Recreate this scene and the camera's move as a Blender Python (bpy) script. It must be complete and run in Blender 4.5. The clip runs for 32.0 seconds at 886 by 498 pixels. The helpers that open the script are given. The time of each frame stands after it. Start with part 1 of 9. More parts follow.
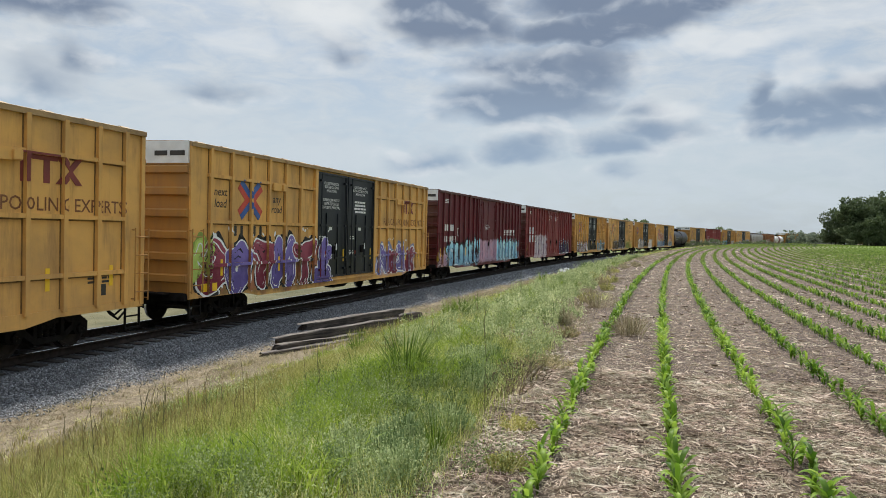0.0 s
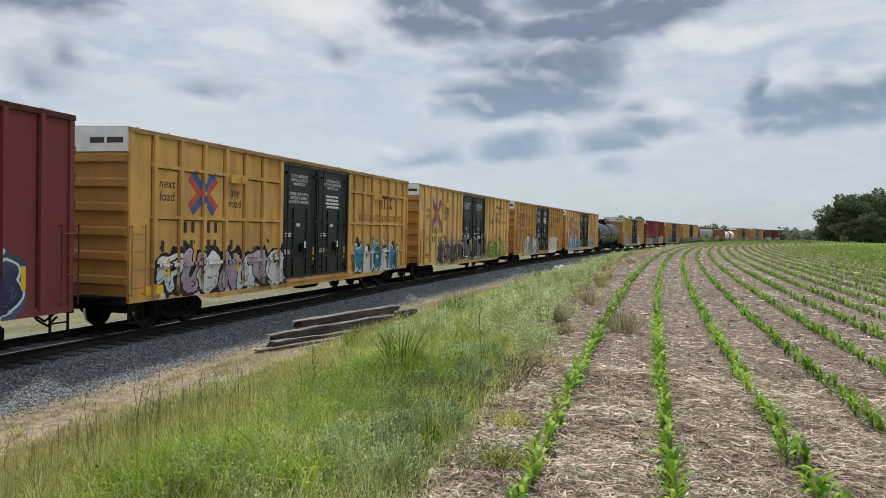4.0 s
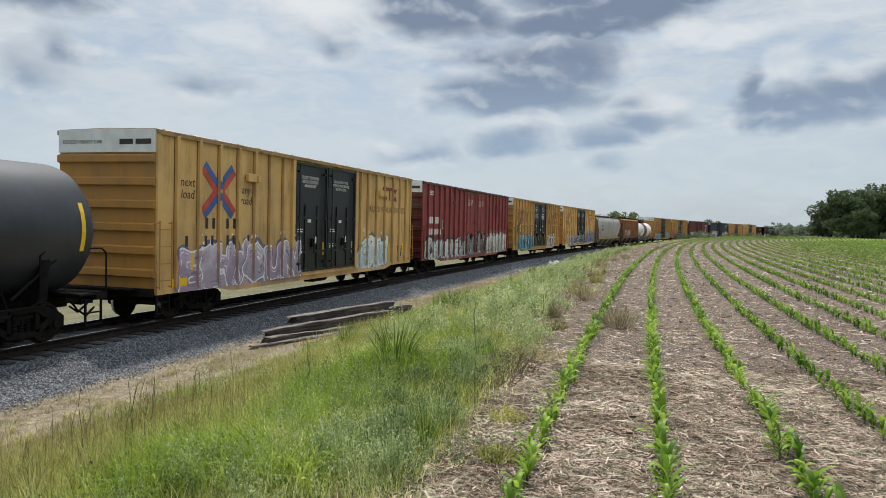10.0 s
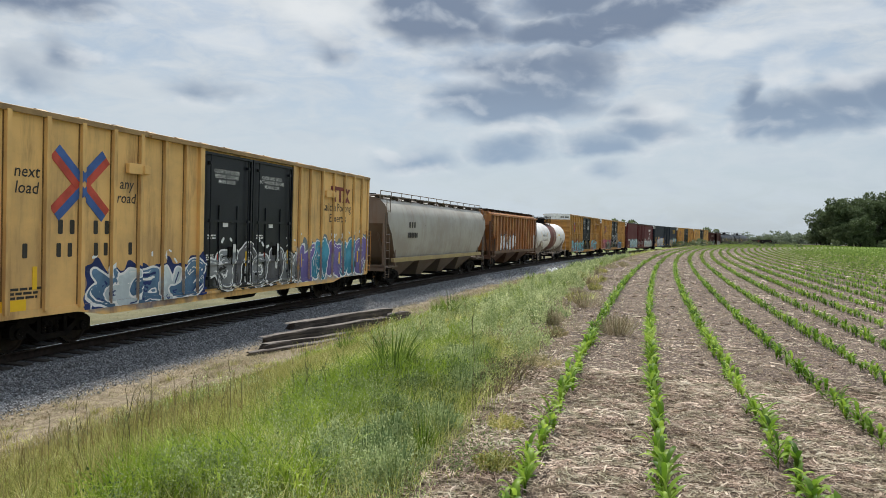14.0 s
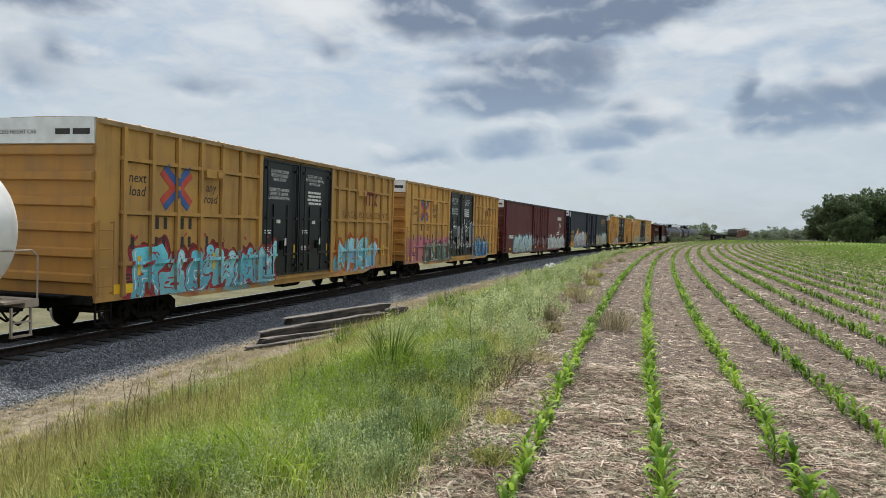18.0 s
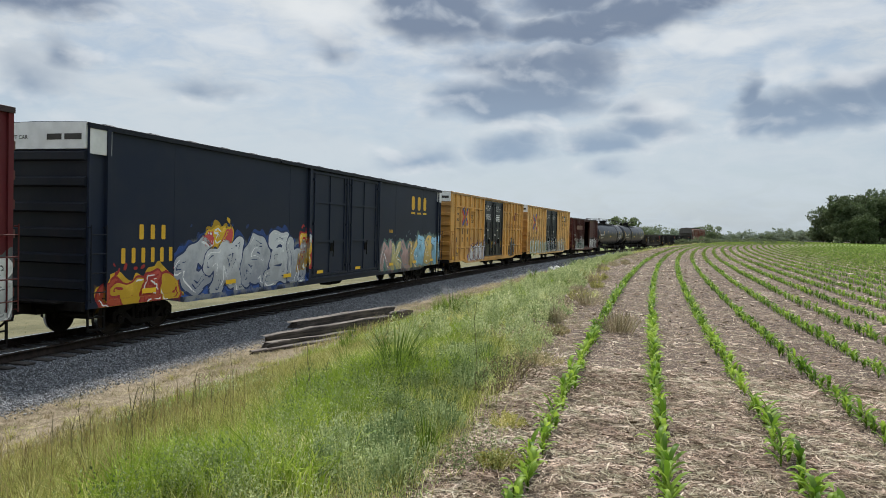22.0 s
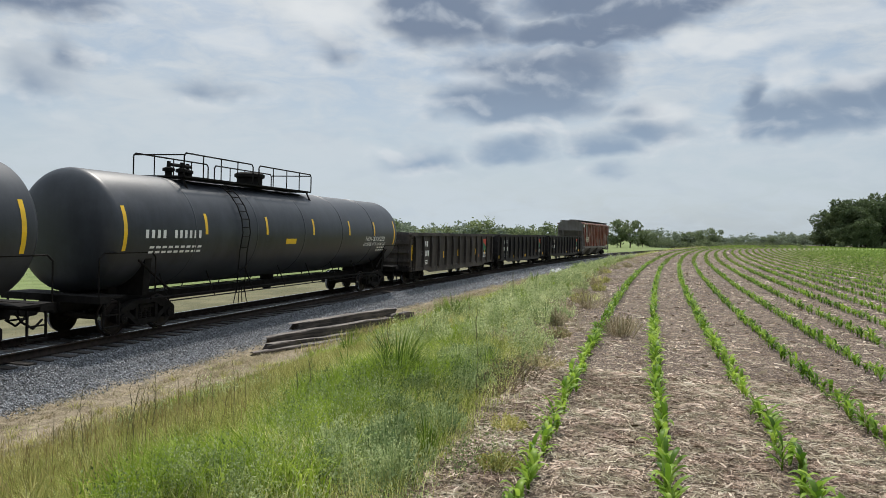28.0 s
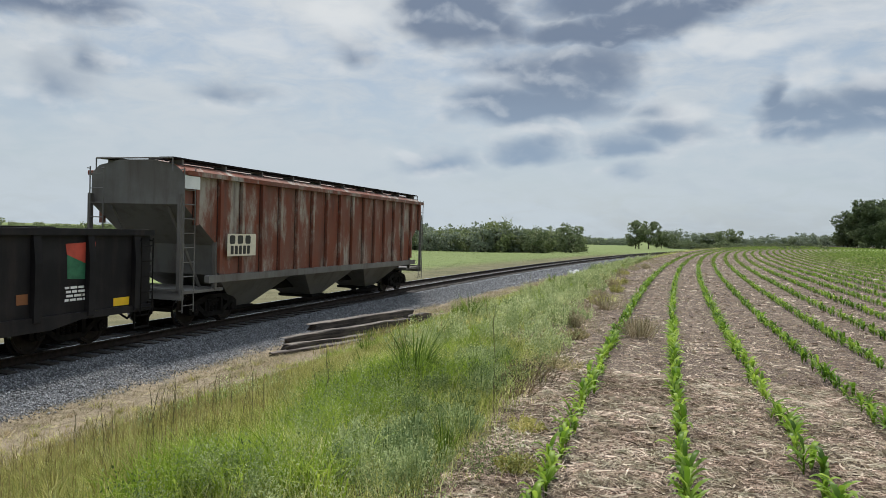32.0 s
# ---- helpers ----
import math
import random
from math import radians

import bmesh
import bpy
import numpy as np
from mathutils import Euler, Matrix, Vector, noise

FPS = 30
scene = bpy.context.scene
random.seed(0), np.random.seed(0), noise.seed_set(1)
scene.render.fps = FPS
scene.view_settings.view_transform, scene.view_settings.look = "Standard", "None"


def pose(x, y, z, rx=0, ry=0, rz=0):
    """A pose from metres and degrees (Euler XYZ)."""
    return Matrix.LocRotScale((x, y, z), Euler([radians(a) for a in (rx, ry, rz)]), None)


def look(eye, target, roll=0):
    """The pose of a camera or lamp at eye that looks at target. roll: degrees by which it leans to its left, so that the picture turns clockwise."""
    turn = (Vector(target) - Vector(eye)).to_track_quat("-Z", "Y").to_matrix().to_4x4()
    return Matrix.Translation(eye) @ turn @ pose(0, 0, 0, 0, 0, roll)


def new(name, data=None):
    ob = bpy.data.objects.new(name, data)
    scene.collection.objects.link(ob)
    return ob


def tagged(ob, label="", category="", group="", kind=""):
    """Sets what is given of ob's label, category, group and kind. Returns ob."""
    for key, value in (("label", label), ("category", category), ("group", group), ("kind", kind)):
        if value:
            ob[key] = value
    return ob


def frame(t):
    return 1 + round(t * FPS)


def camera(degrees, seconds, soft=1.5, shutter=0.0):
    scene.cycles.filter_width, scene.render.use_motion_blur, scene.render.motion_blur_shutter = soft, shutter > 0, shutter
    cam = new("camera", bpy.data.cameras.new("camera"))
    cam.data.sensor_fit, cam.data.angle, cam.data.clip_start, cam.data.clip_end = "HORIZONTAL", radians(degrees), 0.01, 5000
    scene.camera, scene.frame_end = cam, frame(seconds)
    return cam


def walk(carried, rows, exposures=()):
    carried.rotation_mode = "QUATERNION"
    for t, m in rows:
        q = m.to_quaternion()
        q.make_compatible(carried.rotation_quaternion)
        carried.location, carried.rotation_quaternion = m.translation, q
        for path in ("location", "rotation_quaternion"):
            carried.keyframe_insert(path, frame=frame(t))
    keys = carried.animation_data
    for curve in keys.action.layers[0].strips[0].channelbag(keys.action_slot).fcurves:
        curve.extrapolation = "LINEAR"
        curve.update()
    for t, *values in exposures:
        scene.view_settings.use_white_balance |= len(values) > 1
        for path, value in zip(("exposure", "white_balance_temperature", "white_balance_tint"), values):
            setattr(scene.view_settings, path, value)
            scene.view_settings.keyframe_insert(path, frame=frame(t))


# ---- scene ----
# The camera stands at the field's edge, held by hand, so it only sways.
cam = camera(62.15, 32.0, soft=0.7)
EYE = Vector((0, 0, 1.42))
SWAY = [
    (0.0, 15.154, -1.412, 1.377),
    (0.5, 14.951, -1.405, 1.497),
    (1.0, 14.780, -1.461, 1.553),
    (1.5, 14.721, -1.547, 1.523),
    (2.0, 14.738, -1.529, 1.576),
    (2.5, 14.818, -1.420, 1.560),
    (3.0, 14.805, -1.417, 1.471),
    (3.5, 14.797, -1.548, 1.400),
    (5.5, 14.593, -1.714, 1.325),
    (6.0, 14.494, -1.716, 1.311),
    (6.5, 14.439, -1.819, 1.385),
    (7.0, 14.406, -1.886, 1.396),
    (7.5, 14.367, -1.901, 1.387),
    (8.0, 14.312, -1.893, 1.427),
    (8.5, 14.289, -1.897, 1.364),
    (9.0, 14.248, -1.946, 1.363),
    (9.5, 14.279, -1.986, 1.408),
    (10.0, 14.358, -1.967, 1.362),
    (10.5, 14.458, -1.914, 1.328),
    (11.0, 14.576, -1.915, 1.355),
    (11.5, 14.638, -1.902, 1.368),
    (12.0, 14.590, -1.782, 1.336),
    (12.5, 14.465, -1.577, 1.435),
    (13.0, 14.336, -1.366, 1.424),
    (13.5, 14.292, -1.360, 1.467),
    (14.0, 14.260, -1.436, 1.588),
    (14.5, 14.188, -1.452, 1.539),
    (16.5, 13.923, -1.710, 1.584),
    (17.0, 13.988, -1.796, 1.657),
    (17.5, 14.072, -1.777, 1.621),
    (18.0, 14.075, -1.800, 1.677),
    (18.5, 14.015, -1.756, 1.588),
    (19.0, 14.024, -1.744, 1.615),
    (19.5, 14.065, -1.713, 1.514),
    (20.0, 14.176, -1.666, 1.445),
    (20.5, 14.287, -1.629, 1.368),
    (21.0, 14.348, -1.630, 1.326),
    (21.5, 14.384, -1.633, 1.355),
    (22.0, 14.408, -1.569, 1.405),
    (22.5, 14.440, -1.521, 1.526),
    (23.0, 14.471, -1.484, 1.563),
    (23.5, 14.419, -1.452, 1.498),
    (24.0, 14.338, -1.451, 1.392),
    (24.5, 14.218, -1.430, 1.399),
    (25.0, 14.117, -1.406, 1.449),
    (25.5, 14.062, -1.367, 1.451),
    (27.5, 14.412, -1.470, 1.662),
    (28.0, 14.553, -1.410, 1.667),
    (28.5, 14.730, -1.259, 1.647),
    (29.0, 14.967, -1.143, 1.649),
    (29.5, 15.284, -1.080, 1.688),
    (30.0, 15.518, -1.018, 1.627),
    (30.5, 15.668, -1.041, 1.642),
    (31.0, 15.674, -1.080, 1.594),
    (31.5, 15.736, -1.209, 1.627),
    (32.0, 15.897, -1.355, 1.641),
]


def aim(yaw, pitch, roll):
    a, b = radians(yaw), radians(pitch)
    return look(EYE, EYE + Vector((-math.sin(a) * math.cos(b), math.cos(a) * math.cos(b), math.sin(b))), roll)


walk(cam, [(t, aim(*angles)) for t, *angles in SWAY], exposures=[(0.0, 0.0), (26.0, 0.0), (30.0, -0.11), (32.0, -0.11)])

# ---- the line of the track: arc length s from abreast of the camera, u metres to its right ----
RAIL_Z = -1.325
BODY_DROP = 0.105  # the car bodies sit lower over the rails than their drawn heights
OFFSET = -13.10
KNOTS = [-200, 0, 40, 80, 130, 190, 260, 340, 450, 640, 700]
BENDS = [0.00184, 0.00184, 0.00128, 0.00126, 0.00125, 0.00123, 0.00123, 0.00123, 0.00123, 0.00123, 0.00000]
SG = np.arange(-200, 1000.5, 0.5)
TG = np.cumsum(np.interp(SG, KNOTS, BENDS)) * 0.5
TG -= TG[400]
XG, YG = np.cumsum(np.sin(TG)) * 0.5, np.cumsum(np.cos(TG)) * 0.5
XG, YG = XG - XG[400] + OFFSET, YG - YG[400]


def along(s, u=0.0):
    """World x, y and heading of the place at arc length s, u metres right of the track's middle (arrays too)."""
    s = np.asarray(s, float)
    c = np.clip(s, SG[0], SG[-1])
    th = np.interp(c, SG, TG)
    x = np.interp(c, SG, XG) + (s - c) * np.sin(th) + u * np.cos(th)
    y = np.interp(c, SG, YG) + (s - c) * np.cos(th) - u * np.sin(th)
    return x, y, th


PROFILE_U = [-2500, -300, -120, -40, -8, -4.2, -3.3, -1.75, 0, 1.75, 2.6, 3.3, 4.3, 5.5, 7.5, 9.5, 11.0, 12.2, 3000]
PROFILE_Z = [-9, -6.0, -4.2, -2.9, -2.4, -2.25, -2.05, -1.54, -1.515, -1.54, -1.83, -1.95, -1.90, -1.72, -1.12, -0.42, -0.06, 0.0, 0.0]


def ground_z(s, u):
    return np.interp(u, PROFILE_U, PROFILE_Z)


# ---- sky and sun ----
SUN_AZ, SUN_EL = -18.0, 60.0


def node(nt, kind, ins=None, **props):
    n = nt.nodes.new(kind)
    for k, v in props.items():
        setattr(n, k, v)
    for k, v in (ins or {}).items():
        if hasattr(v, "is_output"):
            nt.links.new(v, n.inputs[k])
        else:
            n.inputs[k].default_value = v
    return n


def m2(nt, op, a, b=0.0, c=0.0, clamp=False):
    return node(nt, "ShaderNodeMath", {0: a, 1: b, 2: c}, operation=op, use_clamp=clamp).outputs[0]


def ramp(nt, value, lo, hi, a=0.0, b=1.0):
    return node(nt, "ShaderNodeMapRange", {0: value, 1: lo, 2: hi, 3: a, 4: b}, interpolation_type="SMOOTHSTEP").outputs[0]


def mixc(nt, fac, a, b, blend="MIX"):
    n = nt.nodes.new("ShaderNodeMix")
    n.data_type, n.blend_type = "RGBA", blend
    for i, v in ((0, fac), (6, a), (7, b)):
        if hasattr(v, "is_output"):
            nt.links.new(v, n.inputs[i])
        else:
            n.inputs[i].default_value = (*v, 1) if isinstance(v, tuple) and len(v) == 3 else v
    return n.outputs[2]


def sky_world():
    world = bpy.data.worlds.new("sky")
    scene.world = world
    world.use_nodes = True
    nt = world.node_tree
    nt.nodes.clear()
    sky = node(nt, "ShaderNodeTexSky", sky_type="NISHITA", sun_disc=False, sun_elevation=radians(SUN_EL), sun_rotation=radians(SUN_AZ), dust_density=2.0)
    way = node(nt, "ShaderNodeTexCoord").outputs["Generated"]
    sep = node(nt, "ShaderNodeSeparateXYZ", {0: way})
    x, y, z = sep.outputs
    az = m2(nt, "MULTIPLY", m2(nt, "ARCTAN2", x, y), 57.2958)
    el = m2(nt, "MULTIPLY", m2(nt, "ARCSINE", z), 57.2958)
    # wisps lie flat: stretched sideways towards the horizon
    flat = node(nt, "ShaderNodeCombineXYZ", {0: m2(nt, "MULTIPLY", az, 0.10), 1: m2(nt, "MULTIPLY", el, 0.30), 2: 0.0}).outputs[0]
    big = node(nt, "ShaderNodeTexNoise", {"Vector": flat, "Scale": 0.55, "Detail": 7.0, "Roughness": 0.58, "Distortion": 0.5}).outputs[0]
    fine = node(nt, "ShaderNodeTexNoise", {"Vector": flat, "Scale": 2.6, "Detail": 8.0, "Roughness": 0.62, "Distortion": 0.8}).outputs[0]
    heap = node(nt, "ShaderNodeCombineXYZ", {0: m2(nt, "MULTIPLY", az, 0.16), 1: m2(nt, "MULTIPLY", el, 0.26), 2: 4.0}).outputs[0]
    puff = node(nt, "ShaderNodeTexNoise", {"Vector": heap, "Scale": 1.7, "Detail": 6.0, "Roughness": 0.46, "Distortion": 0.0})
    shift = node(nt, "ShaderNodeSeparateColor", {0: puff.outputs[1]})
    jag_az = m2(nt, "ADD", az, m2(nt, "MULTIPLY", m2(nt, "SUBTRACT", shift.outputs[0], 0.5), 4.0))
    jag_el = m2(nt, "ADD", el, m2(nt, "MULTIPLY", m2(nt, "SUBTRACT", shift.outputs[1], 0.5), 2.1))
    veil = ramp(nt, m2(nt, "ADD", m2(nt, "MULTIPLY", big, 0.6), m2(nt, "MULTIPLY", fine, 0.4)), 0.36, 0.60)
    low = ramp(nt, el, 2.0, 16.0)
    white = mixc(nt, low, (0.58, 0.655, 0.715), (0.625, 0.675, 0.72))
    blue = mixc(nt, low, (0.55, 0.645, 0.725), (0.43, 0.535, 0.66))
    blue = mixc(nt, 0.25, blue, mixc(nt, 1.0, sky.outputs[0], (0.1, 0.1, 0.1), "MULTIPLY"))
    base = mixc(nt, veil, blue, white)
    bright = ramp(nt, m2(nt, "ADD", m2(nt, "POWER", m2(nt, "DIVIDE", m2(nt, "SUBTRACT", az, -27.0), 22.0), 2.0), m2(nt, "POWER", m2(nt, "DIVIDE", m2(nt, "SUBTRACT", el, 26.0), 16.0), 2.0)), 1.0, 0.0)
    base = mixc(nt, m2(nt, "MULTIPLY", bright, 0.3), base, (0.86, 0.875, 0.88))
    # sunlit heaps behind the dark clouds
    for a, e, wa, we, deep in HEAPS:
        r = m2(nt, "SQRT", m2(nt, "ADD", m2(nt, "POWER", m2(nt, "DIVIDE", m2(nt, "SUBTRACT", jag_az, a), wa), 2.0), m2(nt, "POWER", m2(nt, "DIVIDE", m2(nt, "SUBTRACT", jag_el, e), we), 2.0)))
        base = mixc(nt, m2(nt, "MULTIPLY", ramp(nt, r, 1.15, 0.45), deep), base, (0.78, 0.81, 0.83))
    # dark clouds with flat bases that thin out upwards: azimuth, elevation, half width, half height, depth of shade
    field = None
    for a, e, wa, we, deep in CLOUDS:
        rise = m2(nt, "SUBTRACT", jag_el, e)
        rise = m2(nt, "MAXIMUM", m2(nt, "DIVIDE", rise, we * 1.9), m2(nt, "DIVIDE", rise, -we * 1.15))
        r = m2(nt, "SQRT", m2(nt, "ADD", m2(nt, "POWER", m2(nt, "DIVIDE", m2(nt, "SUBTRACT", jag_az, a), wa * 1.4), 2.0), m2(nt, "POWER", rise, 2.0)))
        one = m2(nt, "MULTIPLY", m2(nt, "SUBTRACT", 1.0, r), deep)
        field = one if field is None else m2(nt, "MAXIMUM", field, one)
    # heaps catch the light on their upper edges
    above = node(nt, "ShaderNodeVectorMath", {0: heap, 1: (0.05, 0.20, 0.0)}, operation="ADD").outputs[0]
    lump = node(nt, "ShaderNodeTexNoise", {"Vector": heap, "Scale": 1.5, "Detail": 6.0, "Roughness": 0.48, "Distortion": 0.3}).outputs[0]
    lump_up = node(nt, "ShaderNodeTexNoise", {"Vector": above, "Scale": 1.5, "Detail": 6.0, "Roughness": 0.48, "Distortion": 0.3}).outputs[0]
    relief = m2(nt, "SUBTRACT", lump, lump_up)
    body = m2(nt, "ADD", field, m2(nt, "MULTIPLY", m2(nt, "SUBTRACT", lump, 0.5), 0.34))
    dark = m2(nt, "MULTIPLY", ramp(nt, body, -0.14, 0.58), ramp(nt, relief, 0.26, -0.02, 0.7, 1.0))
    base = mixc(nt, m2(nt, "MULTIPLY", ramp(nt, relief, -0.02, 0.22), m2(nt, "MULTIPLY", ramp(nt, body, -0.45, 0.0), 0.5)), base, (0.76, 0.79, 0.82))
    base = mixc(nt, m2(nt, "MULTIPLY", ramp(nt, relief, 0.0, -0.20), 0.16), base, (0.44, 0.52, 0.62))
    shade = mixc(nt, ramp(nt, el, 4.0, 15.0), (0.31, 0.41, 0.54), (0.185, 0.24, 0.34))
    shade = mixc(nt, ramp(nt, relief, 0.0, 0.2, 0.0, 0.4), shade, (0.46, 0.52, 0.60))
    col = mixc(nt, m2(nt, "MULTIPLY", dark, 0.95), base, shade)
    # a thinly clouded sky is brighter overhead than along the horizon
    # and brighter round the sun than in the opposite quarter
    turned = m2(nt, "COSINE", m2(nt, "MULTIPLY", m2(nt, "SUBTRACT", az, SUN_AZ), 0.0174533))
    glow = m2(nt, "MULTIPLY_ADD", turned, ramp(nt, el, 15.0, 60.0, 0.15, 0.0), ramp(nt, el, 15.0, 60.0, 0.86, 1.0))
    back = node(nt, "ShaderNodeBackground", {0: col, 1: m2(nt, "MULTIPLY", glow, ramp(nt, el, 18.0, 65.0, 1.0, 2.3))})
    out = node(nt, "ShaderNodeOutputWorld", {0: back.outputs[0]})
    return world


CLOUDS = [
    (-15.4, 15.9, 3.8, 2.1, 1.2), (-17.6, 16.8, 2.2, 1.7, 0.9), (-11.4, 15.2, 2.6, 1.0, 0.6), (-6.8, 14.8, 3.4, 0.9, 0.95), (-3.4, 15.0, 3.8, 1.1, 1.1), (-0.4, 15.9, 4.0, 1.4, 1.15), (3.0, 17.1, 3.2, 1.3, 1.0), (-5.0, 17.0, 4.6, 1.2, 0.8),
    (-10.6, 9.6, 4.2, 1.2, 1.0), (-6.8, 9.8, 3.6, 1.4, 0.95), (-7.4, 11.6, 4.0, 1.7, 0.82), (-4.2, 12.0, 2.6, 1.8, 0.8), (-13.2, 9.8, 2.2, 0.9, 0.7), (-11.4, 12.6, 3.0, 1.0, 0.5),
    (-9.7, 6.0, 2.6, 0.9, 0.8), (-8.4, 6.8, 1.6, 0.8, 0.5), (-16.2, 5.1, 2.5, 0.8, 0.6), (-2.4, 6.6, 2.8, 0.7, 0.72), (0.9, 7.5, 2.4, 0.7, 0.62), (-0.4, 9.1, 1.6, 0.6, 0.35), (-1.7, 4.7, 1.3, 0.5, 0.4),
    (8.6, 8.4, 1.8, 1.2, 1.05), (8.0, 9.9, 1.0, 1.0, 0.8), (11.0, 8.3, 2.6, 1.3, 1.0), (14.2, 8.9, 3.0, 1.3, 0.85), (18.0, 9.4, 4.0, 1.2, 0.8),
    (-44.8, 14.7, 5.0, 1.3, 0.9), (-41.9, 11.0, 1.3, 1.0, 0.46), (-43.6, 9.2, 1.9, 1.3, 0.46), (-32.6, 9.7, 2.4, 0.7, 0.4), (-23.4, 13.1, 1.4, 0.8, 0.34),
    (30.0, 15.0, 7.0, 2.5, 0.8), (55.0, 22.0, 10.0, 4.0, 0.8), (-75.0, 18.0, 9.0, 3.0, 0.8), (-110.0, 25.0, 12.0, 4.0, 0.8), (110.0, 28.0, 14.0, 5.0, 0.8), (165.0, 20.0, 14.0, 4.0, 0.8),
]
HEAPS = [(10.4, 11.6, 2.0, 1.2, 0.4), (15.2, 10.8, 2.6, 1.0, 0.6), (6.0, 14.0, 5.0, 1.2, 0.7), (-12.5, 11.6, 2.6, 1.2, 0.5), (1.8, 9.0, 2.4, 1.2, 0.55), (-24.5, 16.0, 3.5, 1.2, 0.7), (-31.0, 13.5, 4.0, 1.0, 0.4), (13.5, 14.8, 5.0, 1.0, 0.5)]
sky_world()
sun_data = bpy.data.lights.new("sun", "SUN")
sun_data.energy, sun_data.angle, sun_data.color = 4.3, radians(2.5), (1.0, 0.95, 0.87)
sun = new("sun", sun_data)
sun.matrix_world = look((0, 0, 60), Vector((0, 0, 60)) - Vector((math.sin(radians(SUN_AZ)) * math.cos(radians(SUN_EL)), math.cos(radians(SUN_AZ)) * math.cos(radians(SUN_EL)), math.sin(radians(SUN_EL)))))
scene.view_settings.exposure = 0.0

# ---- materials ----
def material(name):
    m = bpy.data.materials.new(name)
    m.use_nodes = True
    nt = m.node_tree
    nt.nodes.clear()
    bsdf = node(nt, "ShaderNodeBsdfPrincipled")
    out = node(nt, "ShaderNodeOutputMaterial", {0: bsdf.outputs[0]})
    return m, nt, bsdf


def put(nt, bsdf, **ins):
    for k, v in ins.items():
        k = k.replace("_", " ")
        if hasattr(v, "is_output"):
            nt.links.new(v, bsdf.inputs[k])
        else:
            bsdf.inputs[k].default_value = (*v, 1) if isinstance(v, tuple) and len(v) == 3 else v


def noise_tex(nt, vec, scale, detail=4.0, rough=0.55, out=0):
    return node(nt, "ShaderNodeTexNoise", {"Vector": vec, "Scale": scale, "Detail": detail, "Roughness": rough}).outputs[out]


def stretched(nt, vec, sx, sy, sz, off=0.0):
    return node(nt, "ShaderNodeMapping", {0: vec, 1: (off, off * 0.7, off * 1.3), 3: (sx, sy, sz)}).outputs[0]


def bumped(nt, height, strength=0.3, dist=0.02):
    return node(nt, "ShaderNodeBump", {"Strength": strength, "Distance": dist, "Height": height}).outputs[0]


def plain(name, col, rough=0.6, metal=0.0, vary=0.25, scale=6.0, bump=0.15, dist=0.01, second=None, gloss=0.5):
    """A plain worn surface: two scales of colour change and a fine relief."""
    m, nt, b = material(name)
    vec = node(nt, "ShaderNodeTexCoord").outputs["Object"]
    a, f = noise_tex(nt, vec, scale, 5.0), noise_tex(nt, vec, scale * 9, 3.0)
    worn = second or tuple(c * (1 - vary * 1.6) for c in col)
    c = mixc(nt, ramp(nt, a, 0.35, 0.68), col, worn)
    c = mixc(nt, m2(nt, "MULTIPLY", f, vary), c, tuple(min(1, v * 1.25) for v in col))
    put(nt, b, Base_Color=c, Roughness=m2(nt, "MULTIPLY_ADD", a, 0.2, rough - 0.1), Metallic=metal, Normal=bumped(nt, f, bump, dist), Specular_IOR_Level=gloss)
    return m


